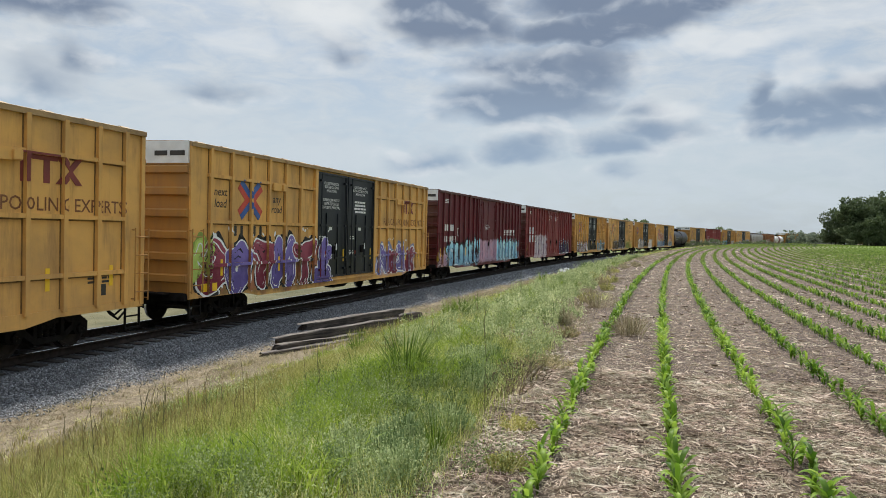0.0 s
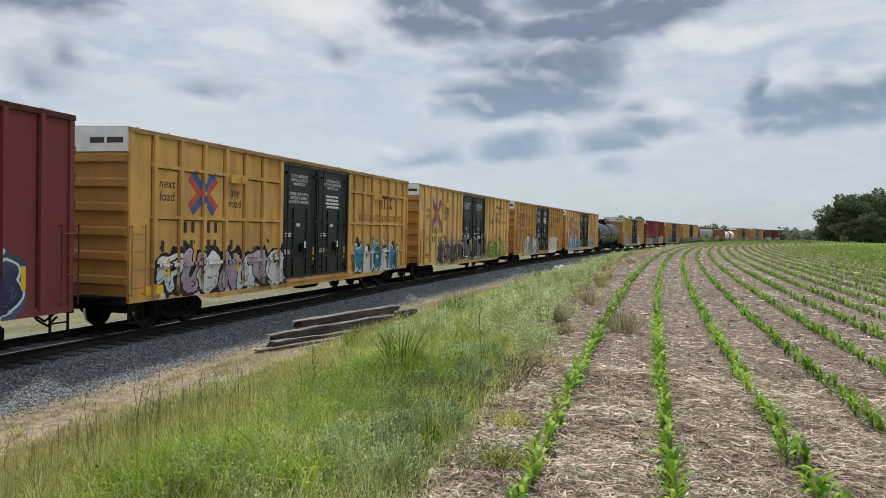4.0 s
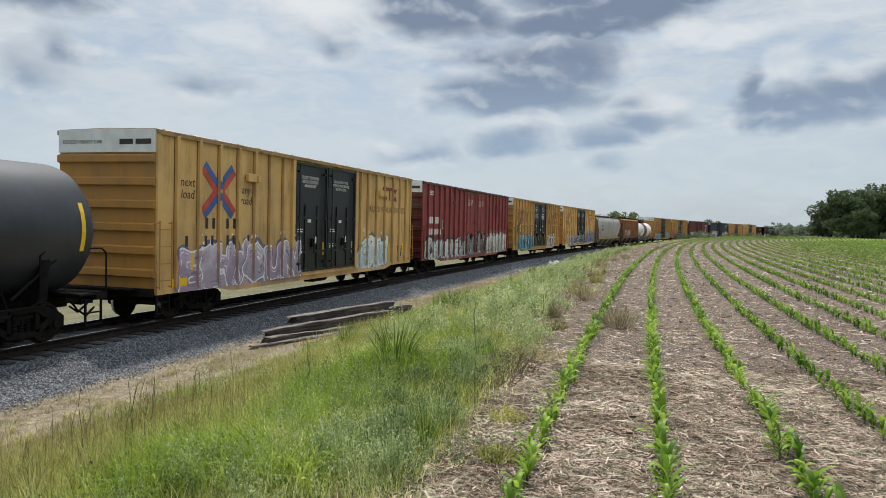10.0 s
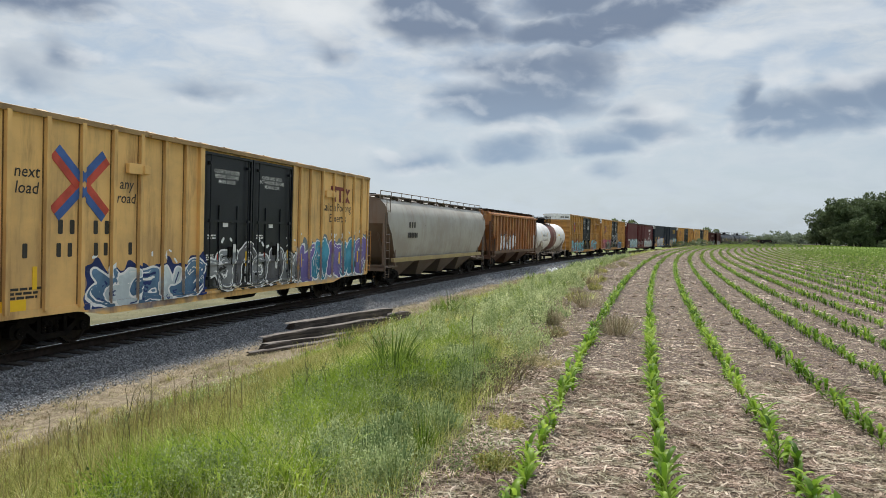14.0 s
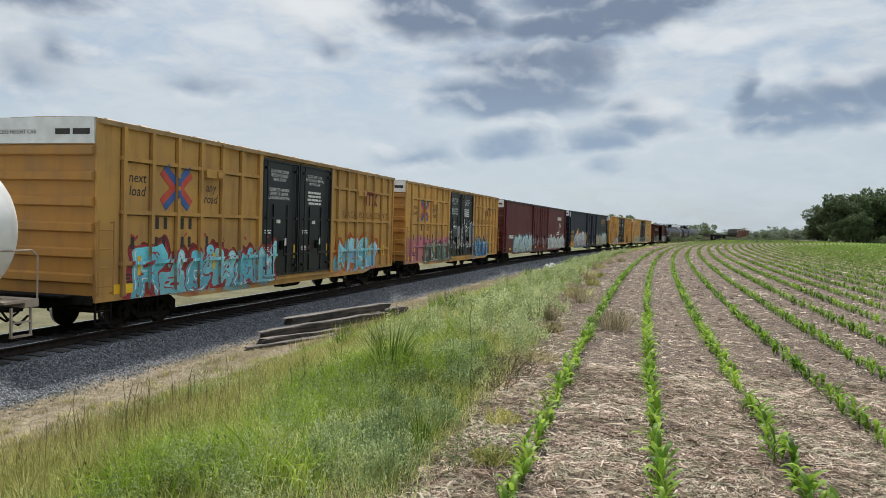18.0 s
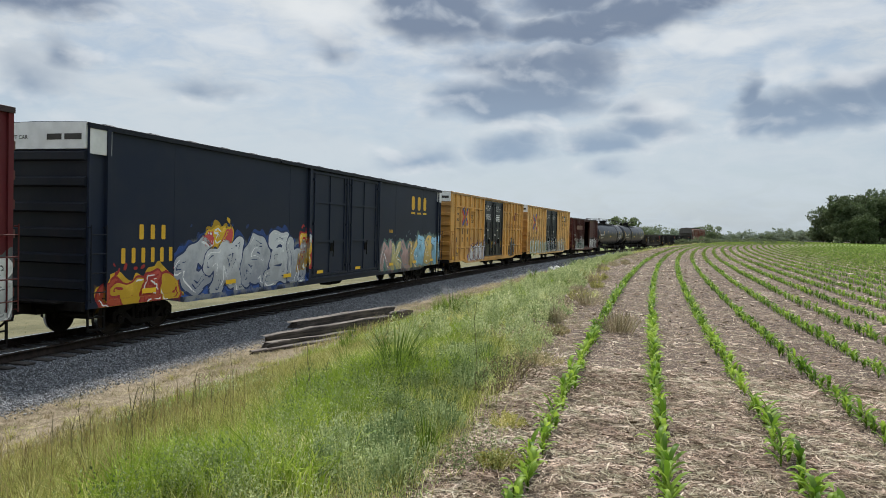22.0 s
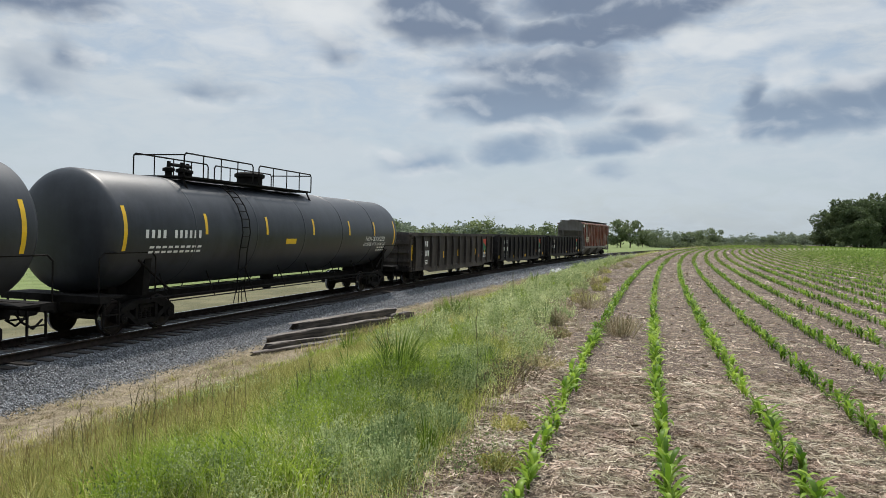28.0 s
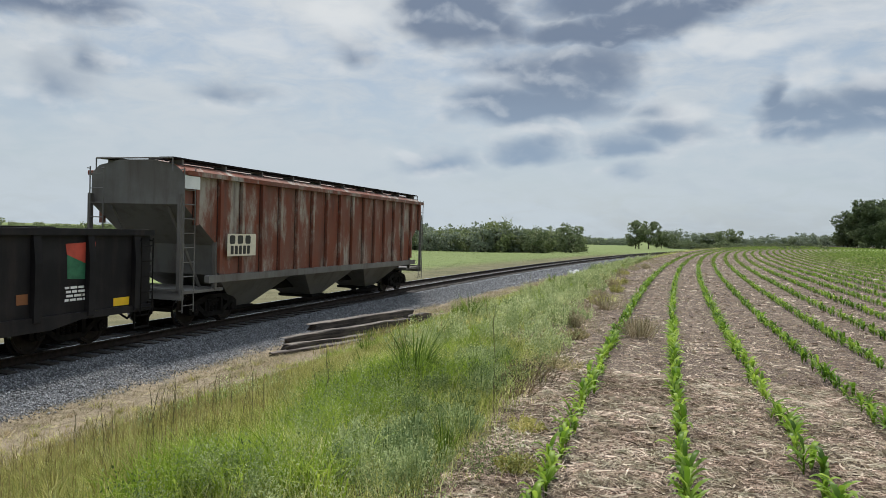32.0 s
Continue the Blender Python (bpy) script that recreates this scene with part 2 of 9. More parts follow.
def graffiti_group():
    """The mist of sprayed colour behind the letters: a soft ragged band, in the thing's own metres."""
    g = bpy.data.node_groups.new("spray_paint", "ShaderNodeTree")
    for n, k in (("X0", "Float"), ("X1", "Float"), ("Z0", "Float"), ("Z1", "Float"), ("Cover", "Float"), ("Seed", "Float"), ("ColorA", "Color"), ("ColorB", "Color")):
        g.interface.new_socket(n, in_out="INPUT", socket_type="NodeSocket" + k)
    g.interface.new_socket("Color", in_out="OUTPUT", socket_type="NodeSocketColor")
    g.interface.new_socket("Mask", in_out="OUTPUT", socket_type="NodeSocketFloat")
    gi, go = g.nodes.new("NodeGroupInput"), g.nodes.new("NodeGroupOutput")
    I = gi.outputs
    vec = node(g, "ShaderNodeTexCoord").outputs["Object"]
    x, y, z = node(g, "ShaderNodeSeparateXYZ", {0: vec}).outputs
    p = node(g, "ShaderNodeCombineXYZ", {0: x, 1: I["Seed"], 2: z}).outputs[0]
    w = node(g, "ShaderNodeSeparateColor", {0: noise_tex(g, p, 1.6, 4.0, 0.6, 1)})
    wx = m2(g, "MULTIPLY_ADD", m2(g, "SUBTRACT", w.outputs[0], 0.5), 0.9, x)
    wz = m2(g, "MULTIPLY_ADD", m2(g, "SUBTRACT", w.outputs[1], 0.5), 0.7, z)
    edge = m2(g, "MINIMUM", m2(g, "MINIMUM", m2(g, "SUBTRACT", wx, I["X0"]), m2(g, "SUBTRACT", I["X1"], wx)), m2(g, "MINIMUM", m2(g, "SUBTRACT", wz, I["Z0"]), m2(g, "SUBTRACT", I["Z1"], wz)))
    hue = noise_tex(g, p, 1.4, 3.0, 0.6)
    col = mixc(g, ramp(g, hue, 0.42, 0.58), I["ColorA"], I["ColorB"])
    runs = noise_tex(g, stretched(g, vec, 7.0, 1.0, 0.8, 8.0), 1.0, 4.0, 0.6)
    col = mixc(g, ramp(g, runs, 0.54, 0.80, 0.0, 0.3), col, (0.05, 0.045, 0.045))
    worn = ramp(g, noise_tex(g, vec, 5.0, 6.0, 0.75), 0.34, 0.52)
    mask = m2(g, "MULTIPLY", m2(g, "MULTIPLY", ramp(g, edge, -0.10, 0.10), m2(g, "MULTIPLY_ADD", worn, 0.4, 0.6)), I["Cover"])
    g.links.new(col, go.inputs["Color"])
    g.links.new(mask, go.inputs["Mask"])
    return g


SPRAY = graffiti_group()


def car_paint(name, col, tags=(), gloss=0.16, rough=0.5, rust=0.35, rust_col=(0.16, 0.075, 0.035), dust=0.25, dust_col=(0.22, 0.17, 0.12), patch=None, patch_from=0.50):
    """Weathered paint of a rail car: faded patches, rust and dust runs down the side, sprayed tags on top."""
    m, nt, b = material(name)
    vec = node(nt, "ShaderNodeTexCoord").outputs["Object"]
    off = sum(ord(c) for c in name) % 37
    a = noise_tex(nt, stretched(nt, vec, 0.45, 0.45, 0.6, off), 1.0, 5.0, 0.6)
    runs = noise_tex(nt, stretched(nt, vec, 2.8, 2.0, 0.36, off), 1.0, 6.0, 0.68)
    fine = noise_tex(nt, vec, 28.0, 4.0, 0.7)
    c = mixc(nt, ramp(nt, a, 0.35, 0.7), col, tuple(min(1.0, v * 0.80 + 0.012) for v in col))
    if patch:
        where = noise_tex(nt, stretched(nt, vec, 1.3, 1.0, 0.45, off + 5), 1.0, 6.0, 0.65)
        c = mixc(nt, ramp(nt, m2(nt, "MULTIPLY_ADD", fine, 0.15, where), patch_from, patch_from + 0.18), c, patch)
    c = mixc(nt, m2(nt, "MULTIPLY", ramp(nt, runs, 0.48, 0.78), rust), c, rust_col)
    c = mixc(nt, m2(nt, "MULTIPLY", ramp(nt, m2(nt, "MULTIPLY_ADD", runs, 0.4, m2(nt, "MULTIPLY", a, 0.6)), 0.42, 0.62), dust), c, dust_col)
    for x0, x1, z0, z1, size, seed, ca, cb, cc, line in tags:
        g = node(nt, "ShaderNodeGroup", node_tree=SPRAY)
        lettered = size > 0.4
        for k, v in zip(("X0", "X1", "Z0", "Z1", "Cover", "Seed"), (x0, x1, z0, z1 - (0.25 if lettered else 0.0), 0.62 if lettered else 0.9, seed)):
            g.inputs[k].default_value = v
        for k, v in zip(("ColorA", "ColorB"), (cc, ca) if lettered else (ca, cb)):
            g.inputs[k].default_value = (*v, 1)
        c = mixc(nt, g.outputs["Mask"], c, g.outputs["Color"])
    c = mixc(nt, m2(nt, "MULTIPLY", ramp(nt, fine, 0.60, 0.75), 0.35 * rust + 0.05), c, rust_col)
    put(nt, b, Base_Color=c, Roughness=m2(nt, "MULTIPLY_ADD", a, 0.25, rough - 0.1), Normal=bumped(nt, m2(nt, "MULTIPLY_ADD", fine, 0.3, a), 0.25, 0.02))
    b.inputs["Specular IOR Level"].default_value = gloss
    return m


def leafy(name, cols, rough=0.55, through_light=0.35, gloss=0.12, deep=(0.58, 0.64, 0.54), grain=5.5):
    """Blades and leaves: each one its own shade, some light let through."""
    m, nt, b = material(name)
    rnd = node(nt, "ShaderNodeNewGeometry").outputs["Random Per Island"]
    pos = node(nt, "ShaderNodeNewGeometry").outputs["Position"]
    r = nt.nodes.new("ShaderNodeValToRGB")
    r.color_ramp.interpolation = "LINEAR"
    els = r.color_ramp.elements
    while len(els) < len(cols):
        els.new(0.5)
    for i, c in enumerate(cols):
        els[i].position, els[i].color = i / max(1, len(cols) - 1), (*c, 1)
    nt.links.new(m2(nt, "ADD", m2(nt, "MULTIPLY", ramp(nt, noise_tex(nt, pos, 0.8, 5.0, 0.65), 0.28, 0.72), 0.62), m2(nt, "MULTIPLY_ADD", rnd, 0.92, -0.28), clamp=True), r.inputs[0])
    # shaded gaps between clumps, put into the colour as noise and darkened by deep
    clump = ramp(nt, noise_tex(nt, stretched(nt, pos, 1.0, 1.0, 0.35), grain, 3.0, 0.6), 0.36, 0.66)
    c = mixc(nt, clump, mixc(nt, 1.0, r.outputs[0], deep, "MULTIPLY"), mixc(nt, 1.0, r.outputs[0], (1.08, 1.06, 1.02), "MULTIPLY"))
    put(nt, b, Base_Color=c, Roughness=rough, Specular_IOR_Level=gloss)
    tr = node(nt, "ShaderNodeBsdfTranslucent", {0: c})
    mix = node(nt, "ShaderNodeMixShader", {0: through_light, 1: b.outputs[0], 2: tr.outputs[0]})
    nt.links.new(mix.outputs[0], nt.nodes["Material Output"].inputs[0])
    return m


def ground_material():
    """One sheet: gravel by the track, dry grass beside it, the grassy bank, the straw-covered field."""
    m, nt, b = material("ground_cover")
    u = node(nt, "ShaderNodeAttribute", attribute_name="across").outputs["Fac"]
    pos = node(nt, "ShaderNodeNewGeometry").outputs["Position"]
    n1, n2, n3 = noise_tex(nt, pos, 0.6, 4.0), noise_tex(nt, pos, 6.0, 6.0, 0.65), noise_tex(nt, pos, 45.0, 4.0, 0.7)
    straw_tex = noise_tex(nt, stretched(nt, pos, 60.0, 14.0, 10.0), 1.0, 4.0, 0.7)
    uu = m2(nt, "ADD", u, m2(nt, "MULTIPLY", m2(nt, "SUBTRACT", m2(nt, "MULTIPLY_ADD", n2, 0.5, m2(nt, "MULTIPLY", n1, 0.9)), 0.7), 1.5))
    stone = node(nt, "ShaderNodeTexVoronoi", {"Vector": pos, "Scale": 25.0})
    gravel = mixc(nt, ramp(nt, stone.outputs["Distance"], 0.2, 0.9), mixc(nt, node(nt, "ShaderNodeSeparateColor", {0: stone.outputs["Color"]}).outputs[0], (0.062, 0.066, 0.075), (0.245, 0.255, 0.275)), (0.03, 0.03, 0.032))
    dry = mixc(nt, ramp(nt, m2(nt, "MULTIPLY_ADD", n3, 0.5, m2(nt, "MULTIPLY", n2, 0.5)), 0.35, 0.65), (0.11, 0.085, 0.058), (0.36, 0.30, 0.21))
    sod = mixc(nt, ramp(nt, n2, 0.35, 0.65), (0.055, 0.062, 0.022), (0.18, 0.17, 0.068))
    soil = mixc(nt, ramp(nt, n2, 0.3, 0.7), (0.034, 0.024, 0.019), (0.11, 0.078, 0.060))
    soil = mixc(nt, m2(nt, "MULTIPLY", ramp(nt, straw_tex, 0.50, 0.64), 0.66), soil, (0.52, 0.42, 0.34))
    soil = mixc(nt, ramp(nt, n1, 0.35, 0.75, 0.0, 0.2), soil, (0.25, 0.195, 0.145))
    meadow = mixc(nt, ramp(nt, m2(nt, "MULTIPLY_ADD", n2, 0.35, m2(nt, "MULTIPLY", n1, 0.65)), 0.35, 0.65), (0.095, 0.092, 0.048), (0.165, 0.152, 0.085))
    far = mixc(nt, ramp(nt, n1, 0.3, 0.7), (0.15, 0.225, 0.050), (0.22, 0.295, 0.075))
    pasture = mixc(nt, ramp(nt, n1, 0.3, 0.7), (0.115, 0.155, 0.05), (0.175, 0.215, 0.078))
    meadow = mixc(nt, ramp(nt, u, -10.0, -17.0), meadow, pasture)
    c = mixc(nt, ramp(nt, uu, -6.2, -5.4), meadow, gravel)
    c = mixc(nt, ramp(nt, uu, 2.7, 3.1), c, dry)
    c = mixc(nt, ramp(nt, uu, 5.0, 7.2), c, sod)
    c = mixc(nt, ramp(nt, uu, 11.3, 12.2), c, soil)
    c = mixc(nt, ramp(nt, u, 20.0, 46.0), c, far)
    h = mixc(nt, ramp(nt, uu, 3.0, 3.5), m2(nt, "MULTIPLY", stone.outputs["Distance"], -1.2), m2(nt, "MULTIPLY_ADD", straw_tex, 0.6, n2))
    put(nt, b, Base_Color=c, Roughness=0.92, Normal=bumped(nt, h, 0.7, 0.03))
    b.inputs["Specular IOR Level"].default_value = 0.2
    return m


def wood_mat(name, dark, light, axis=0):
    m, nt, b = material(name)
    vec = node(nt, "ShaderNodeTexCoord").outputs["Object"]
    s = [22.0, 22.0, 22.0]
    s[axis] = 0.9
    grain = noise_tex(nt, stretched(nt, vec, *s), 1.0, 6.0, 0.65)
    blot = noise_tex(nt, vec, 2.0, 4.0)
    rnd = node(nt, "ShaderNodeObjectInfo").outputs["Random"]
    c = mixc(nt, ramp(nt, m2(nt, "MULTIPLY_ADD", grain, 0.7, m2(nt, "MULTIPLY", blot, 0.3)), 0.35, 0.66), dark, light)
    c = mixc(nt, m2(nt, "MULTIPLY", rnd, 0.4), c, dark)
    put(nt, b, Base_Color=c, Roughness=0.85, Normal=bumped(nt, grain, 0.6, 0.015))
    return m


def rock_mat():
    m, nt, b = material("crushed_stone")
    rnd = node(nt, "ShaderNodeNewGeometry").outputs["Random Per Island"]
    pos = node(nt, "ShaderNodeNewGeometry").outputs["Position"]
    c = mixc(nt, m2(nt, "POWER", rnd, 1.3), (0.06, 0.064, 0.072), (0.43, 0.445, 0.47))
    c = mixc(nt, m2(nt, "MULTIPLY", noise_tex(nt, pos, 60.0), 0.4), c, (0.12, 0.115, 0.11))
    put(nt, b, Base_Color=c, Roughness=0.85)
    return m


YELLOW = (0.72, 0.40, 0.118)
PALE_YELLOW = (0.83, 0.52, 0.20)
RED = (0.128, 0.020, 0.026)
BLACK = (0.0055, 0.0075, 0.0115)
M_GROUND = ground_material()
M_ROCK = rock_mat()
M_SLEEPER = wood_mat("creosoted_timber", (0.018, 0.015, 0.013), (0.075, 0.062, 0.052), 1)
# dark sides and pale tops: light from above is put into two timber colours
M_TIMBER = wood_mat("weathered_timber", (0.010, 0.008, 0.007), (0.115, 0.092, 0.078), 0)
M_TIMBER_LIT = wood_mat("lit_timber_top", (0.035, 0.029, 0.025), (0.24, 0.205, 0.18), 0)
M_RAIL = plain("rusty_rail_steel", (0.030, 0.021, 0.017), 0.8, 0.0, 0.4, 8.0, gloss=0.2)
M_RAILHEAD = plain("polished_rail_steel", (0.88, 0.88, 0.88), 0.22, 1.0, 0.1, 5.0, 0.02)
M_IRON = plain("grimy_cast_iron", (0.012, 0.0105, 0.0098), 0.85, 0.0, 0.4, 5.0, 0.3, gloss=0.12)
M_WHEEL = plain("rolled_wheel_steel", (0.03, 0.023, 0.02), 0.6, 0.3, 0.4, 5.0, gloss=0.2)
M_TREAD = plain("bright_wheel_tread", (0.45, 0.45, 0.46), 0.25, 1.0, 0.1, 5.0, 0.02)
M_ROOFK = plain("dark_tarred_roof", (0.035, 0.018, 0.018), 0.6, 0.1, 0.3, 1.2)
M_YROOF = plain("yellow_roof_edge", (0.36, 0.225, 0.095), 0.6, 0.0, 0.3, 1.5)
M_WHITE = plain("white_paint", (0.72, 0.73, 0.72), 0.5, 0.0, 0.12, 2.0)
M_LETTER_W = plain("white_lettering", (0.78, 0.78, 0.76), 0.6, 0.0, 0.1, 4.0, 0.02)
M_LETTER_K = plain("black_lettering", (0.03, 0.026, 0.022), 0.6, 0.0, 0.2, 4.0, 0.02)
M_LETTER_Y = plain("yellow_lettering", (0.72, 0.42, 0.02), 0.6, 0.0, 0.1, 4.0, 0.02)
M_FADED = plain("faded_brown_lettering", (0.22, 0.085, 0.03), 0.7, 0.0, 0.2, 4.0, 0.02)
M_EMB_B = plain("blue_emblem_paint", (0.05, 0.125, 0.38), 0.6, 0.0, 0.2, 3.0, 0.02)
M_EMB_R = plain("red_emblem_paint", (0.55, 0.075, 0.045), 0.6, 0.0, 0.2, 3.0, 0.02)
M_EMB_M = plain("maroon_emblem_paint", (0.22, 0.04, 0.03), 0.6, 0.0, 0.2, 3.0, 0.02)
M_REFL = plain("yellow_reflector", (0.85, 0.52, 0.02), 0.35, 0.0, 0.05, 5.0, 0.02)
# end walls take darker copies of the side colours
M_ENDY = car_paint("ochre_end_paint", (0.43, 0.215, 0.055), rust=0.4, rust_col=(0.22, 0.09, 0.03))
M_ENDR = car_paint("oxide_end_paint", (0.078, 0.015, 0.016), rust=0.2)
# the blue end is darkened further: its shadow is put into the colour
M_ENDB_SHADED = car_paint("blue_black_end_paint", (0.006, 0.009, 0.017), rust=0.06, dust=0.1, dust_col=(0.016, 0.02, 0.03))
M_PLANK = wood_mat("car_floor_boards", (0.03, 0.024, 0.02), (0.10, 0.08, 0.06), 0)
M_GRASS = leafy("meadow_blades", [(0.13, 0.165, 0.032), (0.42, 0.455, 0.115), (0.70, 0.70, 0.28), (0.90, 0.84, 0.52)], 0.5, 0.48, deep=(0.64, 0.70, 0.58))
M_OLIVE = leafy("olive_blades", [(0.20, 0.195, 0.054), (0.45, 0.425, 0.14), (0.72, 0.65, 0.32)], 0.55, 0.48, deep=(0.64, 0.68, 0.58))
M_PALE = leafy("pale_meadow_blades", [(0.13, 0.125, 0.062), (0.21, 0.195, 0.11), (0.31, 0.275, 0.17)], 0.6, 0.45)
M_PASTURE = leafy("pasture_blades", [(0.12, 0.16, 0.048), (0.18, 0.22, 0.075), (0.24, 0.275, 0.11)], 0.6, 0.35)
M_SAGE = leafy("greygreen_weed", [(0.13, 0.18, 0.058), (0.31, 0.375, 0.155), (0.56, 0.62, 0.33)], 0.6, 0.3, deep=(0.46, 0.54, 0.44), grain=4.0)
# further weeds: pale seed tops, plus extra brightness put into the leaf colour
M_SAGE_FAR = leafy("brightened_far_weed", [(0.27, 0.32, 0.14), (0.50, 0.56, 0.27), (0.72, 0.75, 0.47)], 0.6, 0.42, deep=(0.55, 0.62, 0.52), grain=3.0)
M_SILVER = leafy("silver_green_weed", [(0.17, 0.23, 0.085), (0.36, 0.435, 0.20), (0.60, 0.66, 0.37)], 0.6, 0.3, deep=(0.44, 0.52, 0.44), grain=4.5)
M_STALK = plain("dark_stalk", (0.12, 0.11, 0.05), 0.8, 0.0, 0.35, 8.0)
M_LIME = leafy("lime_blades", [(0.18, 0.27, 0.025), (0.32, 0.44, 0.055), (0.48, 0.57, 0.12)], 0.5, 0.45)
M_RUSH = leafy("rush_blades", [(0.07, 0.12, 0.02), (0.17, 0.26, 0.04), (0.32, 0.42, 0.08)], 0.5, 0.4)
M_STRAWG = leafy("dry_blades", [(0.23, 0.18, 0.11), (0.40, 0.335, 0.22), (0.62, 0.545, 0.39)])
M_HEADS = leafy("seed_heads", [(0.25, 0.205, 0.11), (0.40, 0.34, 0.19), (0.55, 0.48, 0.28)])
M_STEM = leafy("flowering_stem", [(0.22, 0.17, 0.07), (0.36, 0.29, 0.125), (0.50, 0.43, 0.21)])
M_STALK2 = leafy("withered_weed", [(0.08, 0.06, 0.04), (0.17, 0.13, 0.085), (0.28, 0.22, 0.14)])
M_CORN = leafy("corn_leaf", [(0.07, 0.15, 0.014), (0.19, 0.33, 0.034), (0.36, 0.50, 0.075)], 0.42, 0.5, 0.28)
M_FARCORN = leafy("far_corn_leaf", [(0.12, 0.19, 0.036), (0.20, 0.285, 0.062), (0.30, 0.385, 0.105)], 0.55, 0.5)
M_STRAW = leafy("corn_straw", [(0.12, 0.080, 0.060), (0.43, 0.325, 0.26), (0.82, 0.70, 0.60)], 0.8, 0.1)
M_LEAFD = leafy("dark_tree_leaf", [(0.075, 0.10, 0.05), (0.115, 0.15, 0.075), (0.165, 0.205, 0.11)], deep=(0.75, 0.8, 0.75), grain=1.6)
# the next leaf greens carry distance haze in the colour, the last sunlight too
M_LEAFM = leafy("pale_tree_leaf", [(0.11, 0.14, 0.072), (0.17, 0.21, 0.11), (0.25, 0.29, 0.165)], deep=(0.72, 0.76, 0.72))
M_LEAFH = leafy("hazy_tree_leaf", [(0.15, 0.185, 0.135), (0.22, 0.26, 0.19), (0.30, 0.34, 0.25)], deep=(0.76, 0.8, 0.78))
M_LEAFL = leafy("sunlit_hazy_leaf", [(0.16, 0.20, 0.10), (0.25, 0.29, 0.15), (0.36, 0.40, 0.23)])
M_BARK = plain("tree_bark", (0.055, 0.045, 0.035), 0.9, 0.0, 0.35, 3.0, 0.6, 0.05)

# ---- mesh helpers ----
class Shape:
    """Corners and faces gathered piece by piece, then made into one mesh."""

    def __init__(self):
        self.v, self.f, self.slots = [], [], []

    def face(self, pts, slot=0):
        n = len(self.v)
        self.v += [tuple(p) for p in pts]
        self.f.append(tuple(range(n, n + len(pts))))
        self.slots.append(slot)
        return self

    def box(self, x0, x1, y0, y1, z0, z1, c=0.0, slot=0):
        """A box, its four long upright or lying edges taken off by c."""
        if c <= 0:
            return self.prism([(x0, z0), (x1, z0), (x1, z1), (x0, z1)], y0, y1, slot)
        return self.prism([(x0 + c, z0), (x1 - c, z0), (x1, z0 + c), (x1, z1 - c), (x1 - c, z1), (x0 + c, z1), (x0, z1 - c), (x0, z0 + c)], y0, y1, slot)

    def prism(self, xz, y0, y1, slot=0):
        n, k = len(self.v), len(xz)
        self.v += [(x, y0, z) for x, z in xz] + [(x, y1, z) for x, z in xz]
        self.f += [tuple(range(n, n + k)), tuple(range(n + 2 * k - 1, n + k - 1, -1))]
        self.f += [(n + i, n + k + i, n + k + (i + 1) % k, n + (i + 1) % k) for i in range(k)]
        self.slots += [slot] * (k + 2)
        return self

    def prism_x(self, yz, x0, x1, slot=0):
        n, k = len(self.v), len(yz)
        self.v += [(x0, y, z) for y, z in yz] + [(x1, y, z) for y, z in yz]
        self.f += [tuple(range(n + k - 1, n - 1, -1)), tuple(range(n + k, n + 2 * k))]
        self.f += [(n + (i + 1) % k, n + k + (i + 1) % k, n + k + i, n + i) for i in range(k)]
        self.slots += [slot] * (k + 2)
        return self

    def tube(self, p0, p1, r, k=8, r1=None, slot=0):
        a, b = Vector(p0), Vector(p1)
        d = (b - a).normalized()
        e = d.orthogonal().normalized()
        g = d.cross(e)
        n = len(self.v)
        for c, q in ((a, r), (b, r if r1 is None else r1)):
            self.v += [tuple(c + q * (math.cos(6.28319 * i / k) * e + math.sin(6.28319 * i / k) * g)) for i in range(k)]
        self.f += [(n + i, n + (i + 1) % k, n + k + (i + 1) % k, n + k + i) for i in range(k)] + [tuple(range(n + k - 1, n - 1, -1)), tuple(range(n + k, n + 2 * k))]
        self.slots += [slot] * (k + 2)
        return self

    def pipe(self, pts, r, k=6):
        for a, b in zip(pts, pts[1:]):
            self.tube(a, b, r, k)
        return self

    def lathe(self, xr, axis="x", k=24, slot=0, at=(0, 0, 0)):
        """Turned about the axis: pairs of distance along it and radius."""
        n = len(self.v)
        for x, r in xr:
            for i in range(k):
                c, s = r * math.cos(6.28319 * i / k), r * math.sin(6.28319 * i / k)
                p = (x, c, s) if axis == "x" else (c, x, s) if axis == "y" else (c, s, x)
                self.v.append((p[0] + at[0], p[1] + at[1], p[2] + at[2]))
        for j in range(len(xr) - 1):
            self.f += [(n + j * k + i, n + j * k + (i + 1) % k, n + (j + 1) * k + (i + 1) % k, n + (j + 1) * k + i) for i in range(k)]
            self.slots += [slot] * k
        m = len(xr) - 1
        self.f += [tuple(range(n + k - 1, n - 1, -1)), tuple(range(n + m * k, n + m * k + k))]
        self.slots += [slot] * 2
        return self

    def mesh(self, name, mats, smooth=False, fix=True):
        me = bpy.data.meshes.new(name)
        me.from_pydata(self.v, [], self.f)
        for mt in mats if isinstance(mats, (list, tuple)) else [mats]:
            me.materials.append(mt)
        if any(self.slots):
            me.polygons.foreach_set("material_index", self.slots)
        if fix:
            bm = bmesh.new()
            bm.from_mesh(me)
            bmesh.ops.recalc_face_normals(bm, faces=bm.faces)
            bm.to_mesh(me)
            bm.free()
        if smooth:
            me.polygons.foreach_set("use_smooth", [True] * len(me.polygons))
            me.set_sharp_from_angle(angle=radians(40))
        return me


